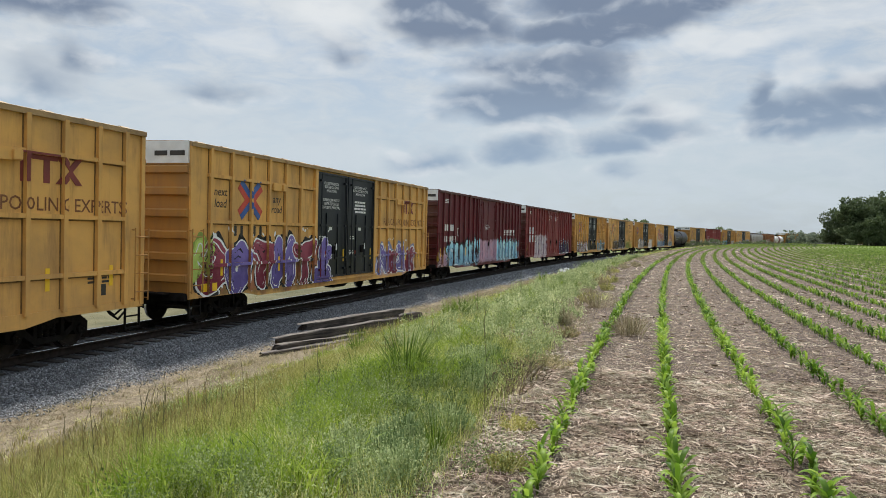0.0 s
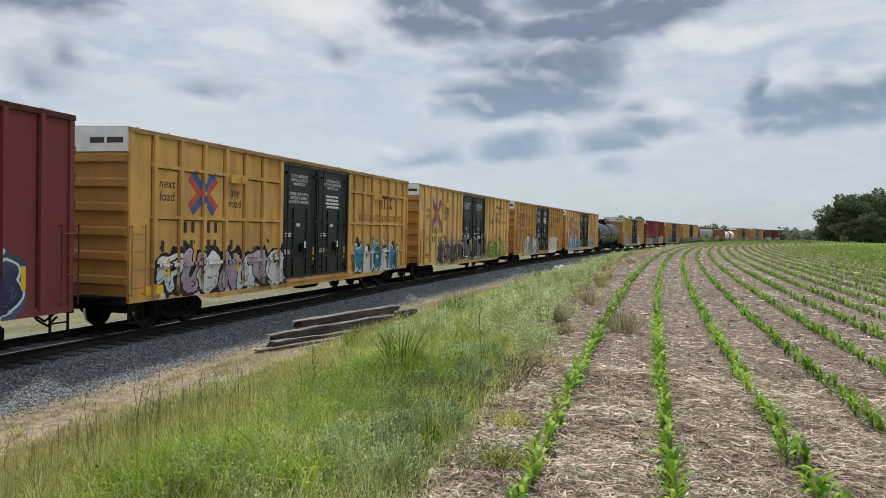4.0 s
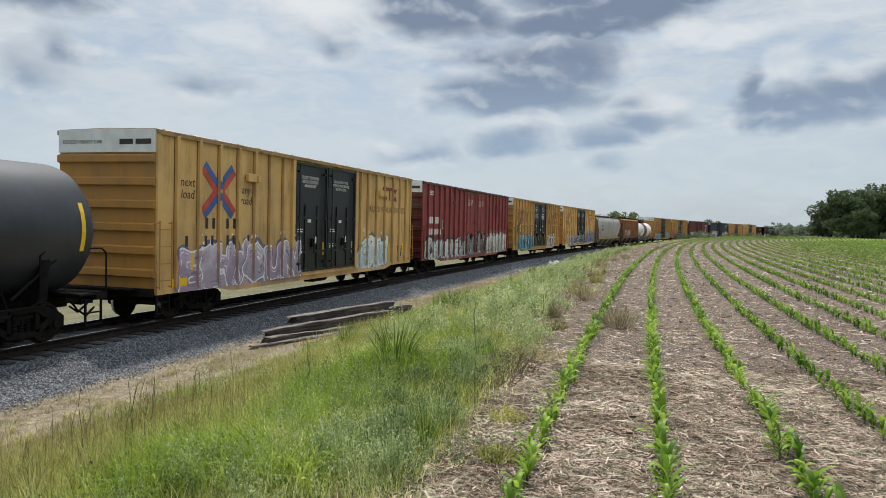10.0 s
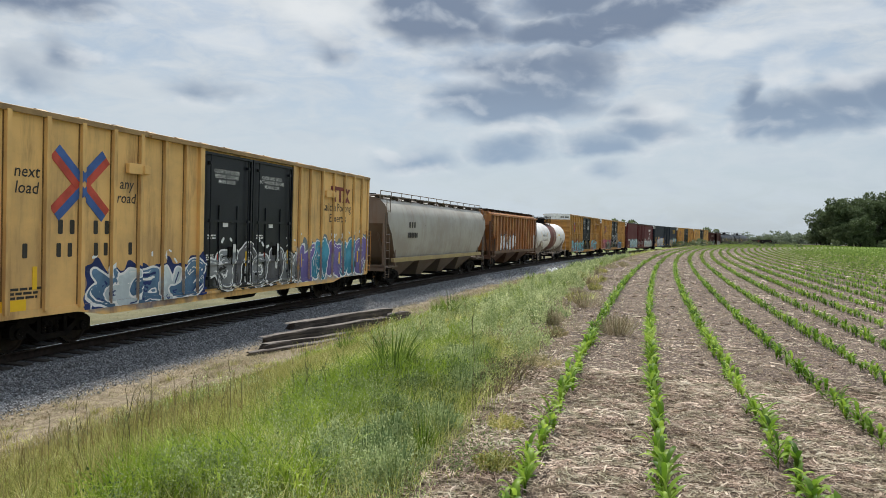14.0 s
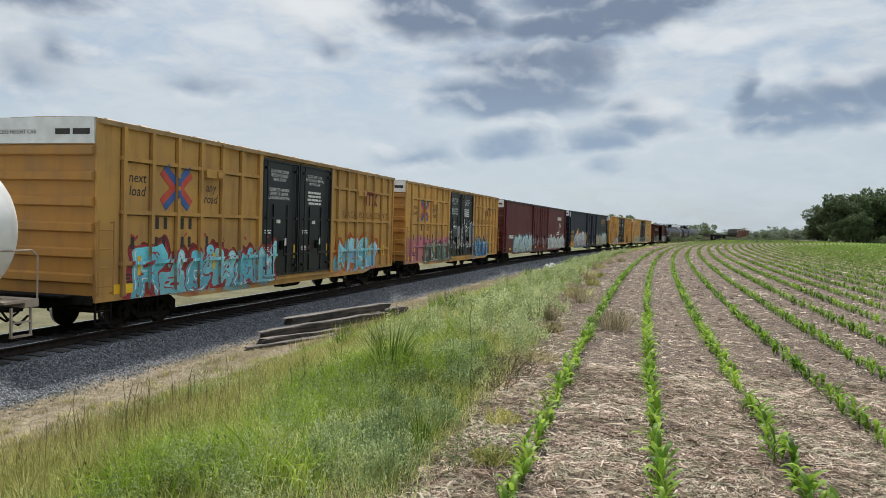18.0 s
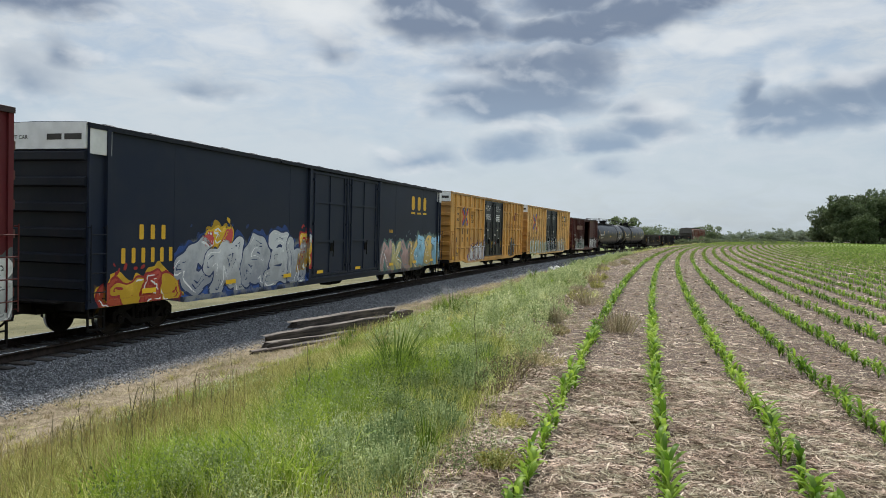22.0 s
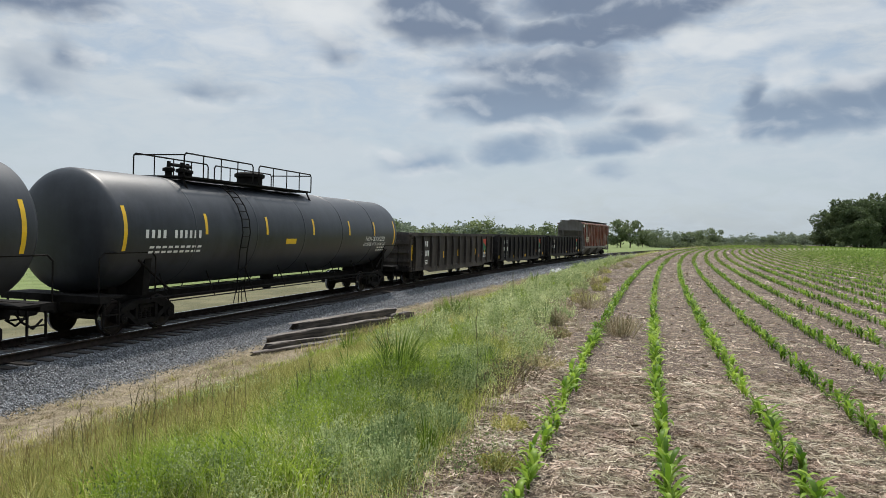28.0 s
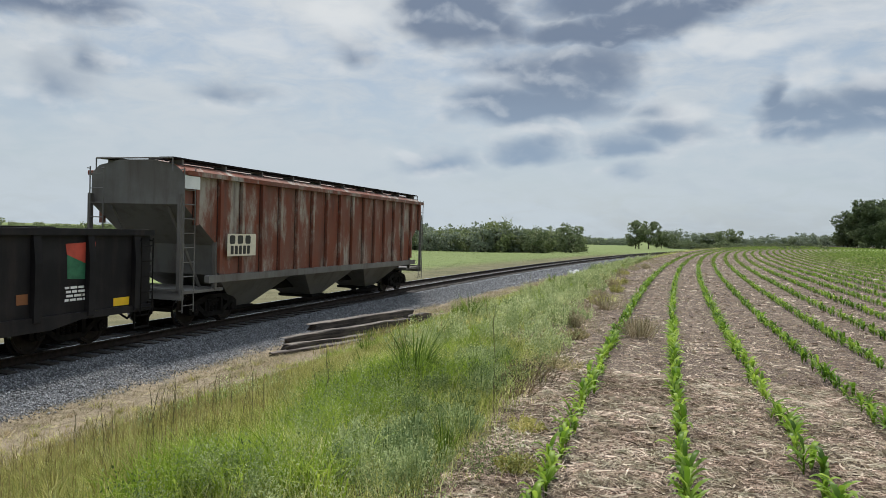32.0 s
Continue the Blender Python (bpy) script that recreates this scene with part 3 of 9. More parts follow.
def part(name, mesh, parent=None, label="", m=None):
    ob = new(name, mesh)
    ob.parent = parent
    if m is not None:
        ob.matrix_basis = m
    if label:
        ob["label"] = label
    return ob


def quick_mesh(name, verts, faces, mat, smooth=False):
    """A large mesh from arrays: faces all of one size."""
    me = bpy.data.meshes.new(name)
    n, k = faces.shape
    me.vertices.add(len(verts))
    me.vertices.foreach_set("co", np.asarray(verts, np.float32).ravel())
    me.loops.add(n * k)
    me.loops.foreach_set("vertex_index", faces.astype(np.int32).ravel())
    me.polygons.add(n)
    me.polygons.foreach_set("loop_start", np.arange(0, n * k, k, dtype=np.int32))
    me.update(calc_edges=True)
    me.materials.append(mat)
    if smooth:
        me.polygons.foreach_set("use_smooth", np.ones(n, bool))
    return me


RNG = np.random.default_rng(7)


def field_edge(s):
    """How far the bare edge of the field reaches down the bank, growing with the distance."""
    return np.interp(s, [8, 12.5, 20, 32, 60], [0.0, 0.35, 0.75, 1.35, 1.7])


# ---- the ground: one sheet ----
def build_ground():
    us = np.unique(np.r_[-2500, -1500, -800, -450, -300, -200, -120, -80, -55, -40, -28, -20, -14, -10, -8, np.arange(-6.0, 24, 0.35), np.arange(24, 60, 1.5), 75, 100, 140, 200, 300, 450, 700])
    ss = np.unique(np.r_[-1600, -900, -500, -300, -200, -140, -90, -60, -40, -25, np.arange(-15, 60, 0.7), np.arange(60, 160, 3.0), np.arange(160, 700, 12.0), 760, 900, 1200, 1700, 2400])
    S, U = np.meshgrid(ss, us, indexing="ij")
    X, Y, _ = along(S, U)
    Z = ground_z(S, U)
    rough = np.array([noise.noise((float(x) * 0.9, float(y) * 0.9, 0.0)) + 0.5 * noise.noise((float(x) * 2.7, float(y) * 2.7, 3.0)) for x, y in zip(X.ravel(), Y.ravel())]).reshape(X.shape)
    amp = np.where((np.abs(U) < 3.4), 0.0, np.where((U > 4) & (U < 11.5), 0.07, 0.025))
    Z = Z + rough * amp
    n, k = S.shape
    idx = np.arange(n * k).reshape(n, k)
    faces = np.stack([idx[:-1, :-1], idx[1:, :-1], idx[1:, 1:], idx[:-1, 1:]], -1).reshape(-1, 4)[:, ::-1]
    me = quick_mesh("ground", np.stack([X, Y, Z], -1).reshape(-1, 3), faces, M_GROUND, True)
    at = me.attributes.new("across", "FLOAT", "POINT")
    at.data.foreach_set("value", (U + field_edge(S) * np.clip((U - 9) / 2, 0, 1) * (U < 40)).ravel().astype(np.float32))
    return tagged(new("ground", me), "straw-covered corn field, grassy bank and gravel bed in one sheet", "ground", kind="structure")


build_ground()


# ---- the track ----
def build_track():
    track = tagged(new("railway_track"), "single railway line on wooden sleepers in grey gravel", "railway track", kind="structure")
    ss = np.r_[np.arange(-200, 640, 2.0), 640]
    prof = [(-0.075, -0.172), (0.075, -0.172), (0.075, -0.158), (0.012, -0.135), (0.010, -0.045), (0.039, -0.036), (0.039, -0.017), (0.024, 0.0), (-0.024, 0.0), (-0.039, -0.017), (-0.039, -0.036), (-0.010, -0.045), (-0.012, -0.135), (-0.075, -0.158)]
    k = len(prof)
    for side in (0.752, -0.752):
        V = []
        for a, z in prof:
            x, y, _ = along(ss, side + a)
            V.append(np.stack([x, y, np.full_like(x, RAIL_Z + z)], -1))
        V = np.stack(V, 1).reshape(-1, 3)
        n = len(ss)
        i = np.arange(n - 1)[:, None] * k
        j = np.arange(k)[None, :]
        faces = np.stack([i + j, i + (j + 1) % k, i + k + (j + 1) % k, i + k + j], -1).reshape(-1, 4)
        me = quick_mesh("rail", V, faces, M_RAIL)
        me.materials.append(M_RAILHEAD)
        slot = np.zeros((n - 1, k), np.int32)
        slot[:, 7] = 1
        me.polygons.foreach_set("material_index", slot.ravel())
        part("rail", me, track, "steel rail with a polished head")
    tie = Shape().box(-0.115, 0.115, -1.3, 1.3, -0.18, 0.0, 0.012).mesh("sleeper", M_SLEEPER)
    plate = Shape().box(-0.09, 0.09, 0.58, 0.93, 0.0, 0.016)
    for sx in (-0.06, 0.06):
        for sy in (0.66, 0.85):
            plate.box(sx - 0.012, sx + 0.012, sy - 0.012, sy + 0.012, 0.016, 0.045)
    plate = plate.mesh("tie_plate", M_RAIL)
    rest = Shape()
    for i, s in enumerate(np.arange(-60, 560, 0.52)):
        u = RNG.normal(0, 0.03)
        x, y, th = along(s, u)
        z = RAIL_Z - 0.178 + RNG.normal(0, 0.004)
        m = Matrix.Translation((float(x), float(y), z)) @ Matrix.Rotation(math.pi / 2 - float(th) + RNG.normal(0, 0.012), 4, "Z")
        if -18 < s < 125:
            t = part("sleeper", tie, track, m=m)
            if 4 < s < 60:
                part("tie_plate", plate, t)
        else:
            w, l = 0.115, 1.3
            pts = [m @ Vector(p) for p in ((-w, -l, 0), (w, -l, 0), (w, l, 0), (-w, l, 0), (-w, -l, -0.18), (w, -l, -0.18), (w, l, -0.18), (-w, l, -0.18))]
            rest.face([pts[0], pts[1], pts[2], pts[3]]).face([pts[0], pts[4], pts[5], pts[1]]).face([pts[2], pts[6], pts[7], pts[3]]).face([pts[1], pts[5], pts[6], pts[2]])
    part("far_sleepers", rest.mesh("far_sleepers", M_SLEEPER, fix=False), track)["kind"] = "stuff"


build_track()


# ---- scattered pieces ----
def stones(name, s, u, z, size, label):
    n = len(s)
    x, y, _ = along(s, u)
    solid = np.array([(1, 0, 0), (-0.5, 0.87, 0), (-0.5, -0.87, 0), (0.15, 0.1, 0.85), (-0.1, 0.05, -0.85)])
    tris = np.array([(0, 1, 3), (1, 2, 3), (2, 0, 3), (1, 0, 4), (2, 1, 4), (0, 2, 4)])
    v = (solid[None] + RNG.normal(0, 0.16, (n, 5, 3))) * (1.15 * size[:, None, None] * RNG.uniform(0.65, 1.0, (n, 1, 3)))
    ang = RNG.uniform(0, 6.28, (n, 3))
    for ax in (0, 1, 2):
        c, t = np.cos(ang[:, ax])[:, None], np.sin(ang[:, ax])[:, None]
        i, j = [(1, 2), (0, 2), (0, 1)][ax]
        a, b = v[:, :, i].copy(), v[:, :, j].copy()
        v[:, :, i], v[:, :, j] = a * c - b * t, a * t + b * c
    v += np.stack([x, y, z], -1)[:, None]
    faces = (tris[None] + 5 * np.arange(n)[:, None, None]).reshape(-1, 3)
    return tagged(new(name, quick_mesh(name, v.reshape(-1, 3), faces, M_ROCK)), label, "gravel", kind="stuff")


def ballast():
    n = 44000
    s = 2 + 46 * RNG.random(n) ** 1.35
    u = RNG.uniform(1.42, 2.95, n) + RNG.normal(0, 0.12, n)
    n2, n3 = 7000, 3000
    s = np.r_[s, RNG.uniform(4, 60, n2), RNG.uniform(-6, 2, n3)]
    u = np.r_[u, RNG.uniform(-1.3, 1.42, n2), RNG.uniform(1.42, 3.0, n3)]
    size = RNG.uniform(0.012, 0.029, len(s)) * (1 + np.maximum(0, s - 20) * 0.012)
    z = ground_z(s, u) + RNG.uniform(-0.01, 0.025, len(s)) - np.where(u < 1.42, 0.035, 0.0)
    stones("ballast_stones", s, u, z, size, "dark grey crushed stone ballast along the sleepers")
    m = 9000
    s = RNG.uniform(46, 130, m)
    u = RNG.uniform(1.45, 3.2, m)
    stones("far_ballast_stones", s, u, ground_z(s, u) + 0.01, RNG.uniform(0.045, 0.075, m), "dark grey crushed stone ballast further along the line")


ballast()


def blades(name, s, u, z, height, width, lean, mat, label, category="grass", bend=0.35, plain=False):
    """Standing blades: a strip of two lengths and a tip, each leaning its own way."""
    n = len(s)
    x, y, _ = along(s, u)
    base = np.stack([x, y, z], -1)
    turn = RNG.uniform(0, 6.283, n)
    side = np.stack([np.cos(turn), np.sin(turn), 0 * turn], -1) * width[:, None] * 0.5
    way = RNG.uniform(0, 6.283, n)
    out = np.stack([np.cos(way), np.sin(way), 0 * way], -1) * (lean * height)[:, None]
    up = np.array([0, 0, 1.0])
    mid = base + out * bend + up * (height * 0.55)[:, None]
    tip = base + out + up * (height * (1 - 0.35 * lean))[:, None]
    if plain:
        v = np.stack([base - side, base + side, tip], 1).reshape(-1, 3)
        return tagged(new(name, quick_mesh(name, v, np.arange(3 * n).reshape(-1, 3), mat)), label, category, kind="stuff")
    v = np.stack([base - side, base + side, mid - side * 0.8, mid + side * 0.8, tip], 1).reshape(-1, 3)
    k = 5 * np.arange(n)[:, None]
    tris = np.concatenate([k + [0, 1, 3], k + [0, 3, 2], k + [2, 3, 4]], 1).reshape(-1, 3)
    return tagged(new(name, quick_mesh(name, v, tris, mat)), label, category, kind="stuff")


def patchy(s, u, scale, cut, seed):
    x, y, _ = along(s, u)
    return np.array([noise.noise((float(a) * scale, float(b) * scale, seed)) for a, b in zip(x, y)]) > cut


def spread(n, s0, s1, u0, u1, power=1.0):
    return s0 + (s1 - s0) * RNG.random(n) ** power, RNG.uniform(u0, u1, n)


def lush(s, u):
    """How well grass grows across the bank: bare by the gravel, by the field and round the timber pile."""
    wave = 0.35 * np.sin(s * 0.9) + 0.25 * np.sin(s * 2.3 + 1.0)
    toe = np.interp(s, [0, 6, 12, 16, 19, 40], [1.3, 1.3, 1.0, 0.5, 0.25, 0.0])
    grown = np.clip(np.interp(u + wave - toe, [3.2, 4.1, 5.2, 9.6, 10.4], [0.05, 0.28, 1.0, 1.0, 1.0]), 0, 1) * np.clip(np.interp(u + field_edge(s) + 0.4 * wave, [11.4, 11.9, 12.35], [1.0, 0.5, 0.0]), 0, 1)
    return np.where((s > 16.8) & (s < 25.8) & (u > 2.5) & (u < 4.9), 0.03, grown)


def tufted(n, s0, s1, u0, u1, per, radius):
    """Blades gather in tufts: n places, per blades round each."""
    cs, cu = spread(n // per, s0, s1, u0, u1)
    keep = RNG.random(len(cs)) < lush(cs, cu)
    cs, cu = np.repeat(cs[keep], per), np.repeat(cu[keep], per)
    return cs + RNG.normal(0, radius, len(cs)), cu + RNG.normal(0, radius, len(cu))


def sprigs(name, s, u, height, radius, stems, leaves, leaf, mat, label):
    """Feathery weeds: upright stems from each root, set with many tiny leaves."""
    n = len(s)
    x, y, _ = along(s, u)
    root = np.stack([x, y, ground_z(s, u)], -1)
    per = stems * leaves
    h = np.repeat(height, per) * np.repeat(RNG.uniform(0.6, 1.05, n * stems), leaves)
    a = np.repeat(RNG.uniform(0, 6.283, n * stems), leaves)
    q = np.repeat(radius, per) * np.repeat(np.sqrt(RNG.random(n * stems)), leaves)
    t = np.tile(np.linspace(0.25, 1.0, leaves), n * stems) + RNG.normal(0, 0.05, n * per)
    p = np.repeat(root, per, 0) + np.stack([q * np.cos(a) * (0.35 + 0.65 * t), q * np.sin(a) * (0.35 + 0.65 * t), h * t], -1) + RNG.normal(0, 0.012, (n * per, 3))
    far = 1 + np.repeat(s, per) * 0.035
    d = RNG.normal(size=(n * per, 3)) * 0.5 + [0, 0, 0.8]
    d = d / np.linalg.norm(d, axis=1)[:, None] * (leaf * far * RNG.uniform(0.5, 1.3, n * per))[:, None]
    e = np.cross(d, RNG.normal(size=(n * per, 3)))
    e = e / np.linalg.norm(e, axis=1)[:, None] * (leaf * 0.24 * far)[:, None]
    v = np.stack([p, p + d * 0.5 + e, p + d, p + d * 0.5 - e], 1).reshape(-1, 3)
    return tagged(new(name, quick_mesh(name, v, np.arange(len(v)).reshape(-1, 4), mat)), label, "weed", kind="stuff")


def sage_cut(s, u):
    """Feathery weeds stand in a belt along the field, and in scattered patches below it further off."""
    return np.interp(u + np.interp(s, [5, 20], [0.0, 1.2]), [7.5, 9.8, 10.8, 11.6], [0.35, 0.16, -0.12, -0.45])


def meadow():
    for n, s0, s1, wide, tall, per in [(80000, 1, 12, 0.005, 0.27, 14), (110000, 12, 40, 0.011, 0.32, 12), (60000, 40, 110, 0.030, 0.42, 8), (30000, 110, 300, 0.09, 0.6, 4)]:
        s, u = tufted(n, s0, s1, 3.4, 12.3, per, 0.07)
        clump = np.repeat(RNG.uniform(0.4, 1.3, len(s) // per), per)
        h = tall * clump * RNG.uniform(0.5, 1.2, len(s)) * np.interp(u - np.interp(s, [0, 12, 19], [1.2, 1.0, 0.0]), [4, 6.8], [0.4, 1.0])
        h *= np.where(patchy(s, u, 0.42, sage_cut(s, u), 21.0), 0.45, 1.0)
        h *= np.where((s > 16) & (s < 26) & (u < 6.0), 0.45, 1.0)
        dry = (s < 12) & (u < np.interp(s, [6, 9], [10.3, 9.0]) + 0.4 * np.sin(s * 1.7)) & (RNG.random(len(s)) < 0.78)
        for mask, mat, lab in ((~dry, M_GRASS, "green and yellowing grass on the track bank"), (dry, M_OLIVE, "half-dry olive grass on the near bank")):
            if mask.any():
                blades("meadow_grass", s[mask], u[mask], ground_z(s, u)[mask] - 0.03, h[mask], wide * RNG.uniform(0.5, 1.3, mask.sum()), RNG.uniform(0.1, 0.85, mask.sum()), mat, lab, plain=s0 > 10)
    # fine grass close by
    s, u = tufted(100000, 2.5, 9.5, 7.6, 12.0, 16, 0.05)
    clump = np.repeat(RNG.uniform(0.4, 1.2, len(s) // 16), 16)
    blades("fine_grass", s, u, ground_z(s, u) - 0.02, RNG.uniform(0.12, 0.30, len(s)) * clump, RNG.uniform(0.0025, 0.005, len(s)), RNG.uniform(0.1, 0.8, len(s)), M_GRASS, "fine soft green grass on the upper bank")
    # olive, half-dry grass on the near slope
    s, u = tufted(130000, 1, 13, 4.0, 9.4, 10, 0.06)
    keep = patchy(s, u, 0.45, -0.22, 61.0)
    s, u = s[keep], u[keep]
    blades("olive_grass", s, u, ground_z(s, u) - 0.02, RNG.uniform(0.10, 0.36, len(s)) * np.interp(u, [5, 7.2], [0.4, 1.0]), RNG.uniform(0.004, 0.009, len(s)), RNG.uniform(0.1, 0.7, len(s)), M_OLIVE, "half-dry olive grass on the near bank")
    # bright young grass in patches
    s, u = tufted(80000, 1, 40, 5.4, 10.8, 16, 0.09)
    keep = patchy(s, u, 0.50, 0.14, 9.0) & ((s > 8) | (u > 10.2))
    s, u = s[keep], u[keep]
    blades("young_grass", s, u, ground_z(s, u) - 0.02, RNG.uniform(0.12, 0.34, len(s)), RNG.uniform(0.004, 0.008, len(s)) * (1 + 0.04 * s), RNG.uniform(0.15, 0.9, len(s)), M_LIME, "bright lime-green tufts of young grass")
    s, u = tufted(14000, 3.4, 8.0, 10.1, 11.5, 22, 0.07)
    keep = patchy(s, u, 0.7, 0.05, 91.0)
    s, u = s[keep], u[keep]
    blades("coarse_grass", s, u, ground_z(s, u) - 0.02, RNG.uniform(0.16, 0.46, len(s)), RNG.uniform(0.006, 0.013, len(s)), RNG.uniform(0.2, 1.1, len(s)), M_LIME, "broad arching blades of fresh green grass", bend=0.25)
    for cs, cu, r, n in [(5.6, 10.75, 0.42, 2400), (5.2, 11.0, 0.3, 1300), (6.7, 10.5, 0.30, 1200), (4.7, 10.85, 0.25, 900), (4.2, 10.55, 0.3, 1300), (8.8, 10.8, 0.35, 1000), (11.0, 10.2, 0.5, 1200)]:
        s, u = cs + RNG.normal(0, r * 0.6, n), cu + RNG.normal(0, r * 0.6, n)
        blades("young_grass", s, u, ground_z(s, u) - 0.02, RNG.uniform(0.12, 0.36, n), RNG.uniform(0.005, 0.010, n), RNG.uniform(0.2, 1.0, n), M_LIME, "bright lime-green patch of young grass")
    # grey-green feathery weeds towards the field
    cs, cu = spread(4800, 2, 60, 7.0, 12.3, 1.45)
    keep = patchy(cs, cu, 0.42, sage_cut(cs, cu), 21.0) & (RNG.random(len(cs)) < lush(cs, cu))
    cs, cu = cs[keep], cu[keep]
    x, y, _ = along(cs, cu)
    tall = np.array([noise.noise((float(a) * 1.9, float(b) * 1.9, 70.0)) for a, b in zip(x, y)])
    keep = tall > -0.22
    cs, cu, tall = cs[keep], cu[keep], np.clip(0.55 + 1.1 * tall[keep], 0.25, 1.15)
    near = cs < 8.5
    sprigs("greygreen_weeds", cs[near], cu[near], RNG.uniform(0.18, 0.42, near.sum()), RNG.uniform(0.10, 0.22, near.sum()), 16, 16, 0.016, M_SAGE, "feathery grey-green weeds along the field's edge")
    # beyond 8.5 m the weeds take the brightened colour
    sprigs("greygreen_weeds", cs[~near], cu[~near], tall[~near] * RNG.uniform(0.34, 0.52, (~near).sum()), RNG.uniform(0.10, 0.2, (~near).sum()), 10, 10, 0.029, M_SAGE_FAR, "feathery weeds with pale seed tops, brightened further along the bank")
    # dry matted grass between gravel and bank, and at the field's edge
    s, u = spread(190000, 1, 60, 2.9, 7.2, 1.5)
    toe = np.interp(s, [0, 6, 12, 16, 19, 40], [1.3, 1.3, 1.0, 0.5, 0.25, 0.0])
    keep = RNG.random(len(s)) < np.interp(u + 0.3 * np.sin(s * 1.3) - toe * (u > 3.6), [2.9, 3.2, 4.3, 5.4], [0.15, 1.0, 0.9, 0.15])
    s, u = s[keep], u[keep]
    blades("dry_grass", s, u, ground_z(s, u) - 0.01, RNG.uniform(0.04, 0.16, len(s)), RNG.uniform(0.004, 0.011, len(s)) * (1 + s * 0.025), RNG.uniform(0.5, 1.7, len(s)), M_STRAWG, "dry straw-coloured grass beside the gravel", plain=True)
    s, u = spread(46000, 1, 70, 11.3, 12.45)
    u = u - field_edge(s) * RNG.random(len(s))
    keep = patchy(s, u, 0.9, -0.02, 33.0)
    s, u = s[keep], u[keep]
    blades("dead_weeds", s, u, ground_z(s, u) - 0.01, RNG.uniform(0.03, 0.16, len(s)), RNG.uniform(0.003, 0.006, len(s)) * (1 + s * 0.015), RNG.uniform(0.3, 1.0, len(s)), M_STRAWG, "dead brown weeds at the edge of the field", plain=True)
    # tall stems with seed heads, thick on the near slope
    s, u = spread(1900, 1.5, 60, 4.6, 10.8, 1.7)
    keep = patchy(s, u, 0.5, np.where((s < 10) & (u < 9.5) & (u > 7.4), -0.25, np.where(u < 6.3, 0.6, 0.15)), 44.0) & ((RNG.random(len(s)) < 0.3) | (u < 8.0))
    s, u = s[keep], u[keep]
    h = RNG.uniform(0.30, 0.58, len(s))
    z = ground_z(s, u)
    blades("grass_stems", s, u, z, h, np.full(len(s), 0.004) * (1 + s * 0.04), RNG.uniform(0.02, 0.15, len(s)), M_HEADS, "tall thin brown grass stems")
    for k in range(4):
        blades("seed_heads", s + RNG.normal(0, 0.010, len(s)), u + RNG.normal(0, 0.010, len(s)), z + h * (0.72 + 0.06 * k), RNG.uniform(0.04, 0.07, len(s)), np.full(len(s), 0.006) * (1 + s * 0.04), RNG.uniform(0.1, 0.4, len(s)), M_HEADS, "brown feathery grass seed heads")
    s, u = RNG.uniform(2.4, 6.6, 1300), RNG.uniform(6.4, 10.3, 1300)
    keep = patchy(s, u, 0.9, -0.08, 52.0)
    s, u = s[keep], u[keep]
    h = RNG.uniform(0.30, 0.52, len(s))
    blades("seed_stems", s, u, ground_z(s, u), h, np.full(len(s), 0.0032), RNG.uniform(0.02, 0.18, len(s)), M_STEM, "reddish-brown flowering grass stems on the near bank")
    for k in range(4):
        blades("seed_heads", s + RNG.normal(0, 0.006, len(s)), u + RNG.normal(0, 0.006, len(s)), ground_z(s, u) + h * (0.70 + 0.07 * k), RNG.uniform(0.03, 0.06, len(s)), np.full(len(s), 0.005), RNG.uniform(0.05, 0.3, len(s)), M_STEM, "reddish-brown grass seed heads on the near bank")
    # thin weeds standing in front of the timber pile
    s, u = RNG.uniform(17.2, 24.5, 900), RNG.uniform(4.35, 5.1, 900)
    keep = patchy(s, u, 1.1, -0.05, 87.0)
    s, u = s[keep], u[keep]
    blades("pile_weeds", s, u, ground_z(s, u) - 0.02, RNG.uniform(0.14, 0.42, len(s)), RNG.uniform(0.006, 0.014, len(s)), RNG.uniform(0.05, 0.6, len(s)), M_OLIVE, "thin half-dry weeds in front of the timbers")
    # the bank behind
    s, u = tufted(16000, -8, 2.5, 3.6, 12.2, 10, 0.07)
    blades("meadow_grass", s, u, ground_z(s, u) - 0.02, RNG.uniform(0.12, 0.36, len(s)), RNG.uniform(0.006, 0.012, len(s)), RNG.uniform(0.1, 0.8, len(s)), M_GRASS, "green grass on the track bank")
    # far meadow beyond the track
    s, u = spread(34000, 2, 170, -16, -5.4)
    blades("meadow_grass", s, u, ground_z(s, u) - 0.02, RNG.uniform(0.04, 0.13, len(s)), RNG.uniform(0.012, 0.03, len(s)), RNG.uniform(0.5, 1.2, len(s)), M_PALE, "pale beige-green meadow beyond the track", plain=True)
    s, u = spread(40000, 2, 190, -60, -12)
    blades("pasture_grass", s, u, ground_z(s, u) - 0.02, RNG.uniform(0.06, 0.18, len(s)), RNG.uniform(0.02, 0.05, len(s)), RNG.uniform(0.3, 0.9, len(s)), M_PASTURE, "even green pasture beyond the track", plain=True)


meadow()


# ---- the young corn ----
ROW0, ROW_STEP = 12.55, 0.752


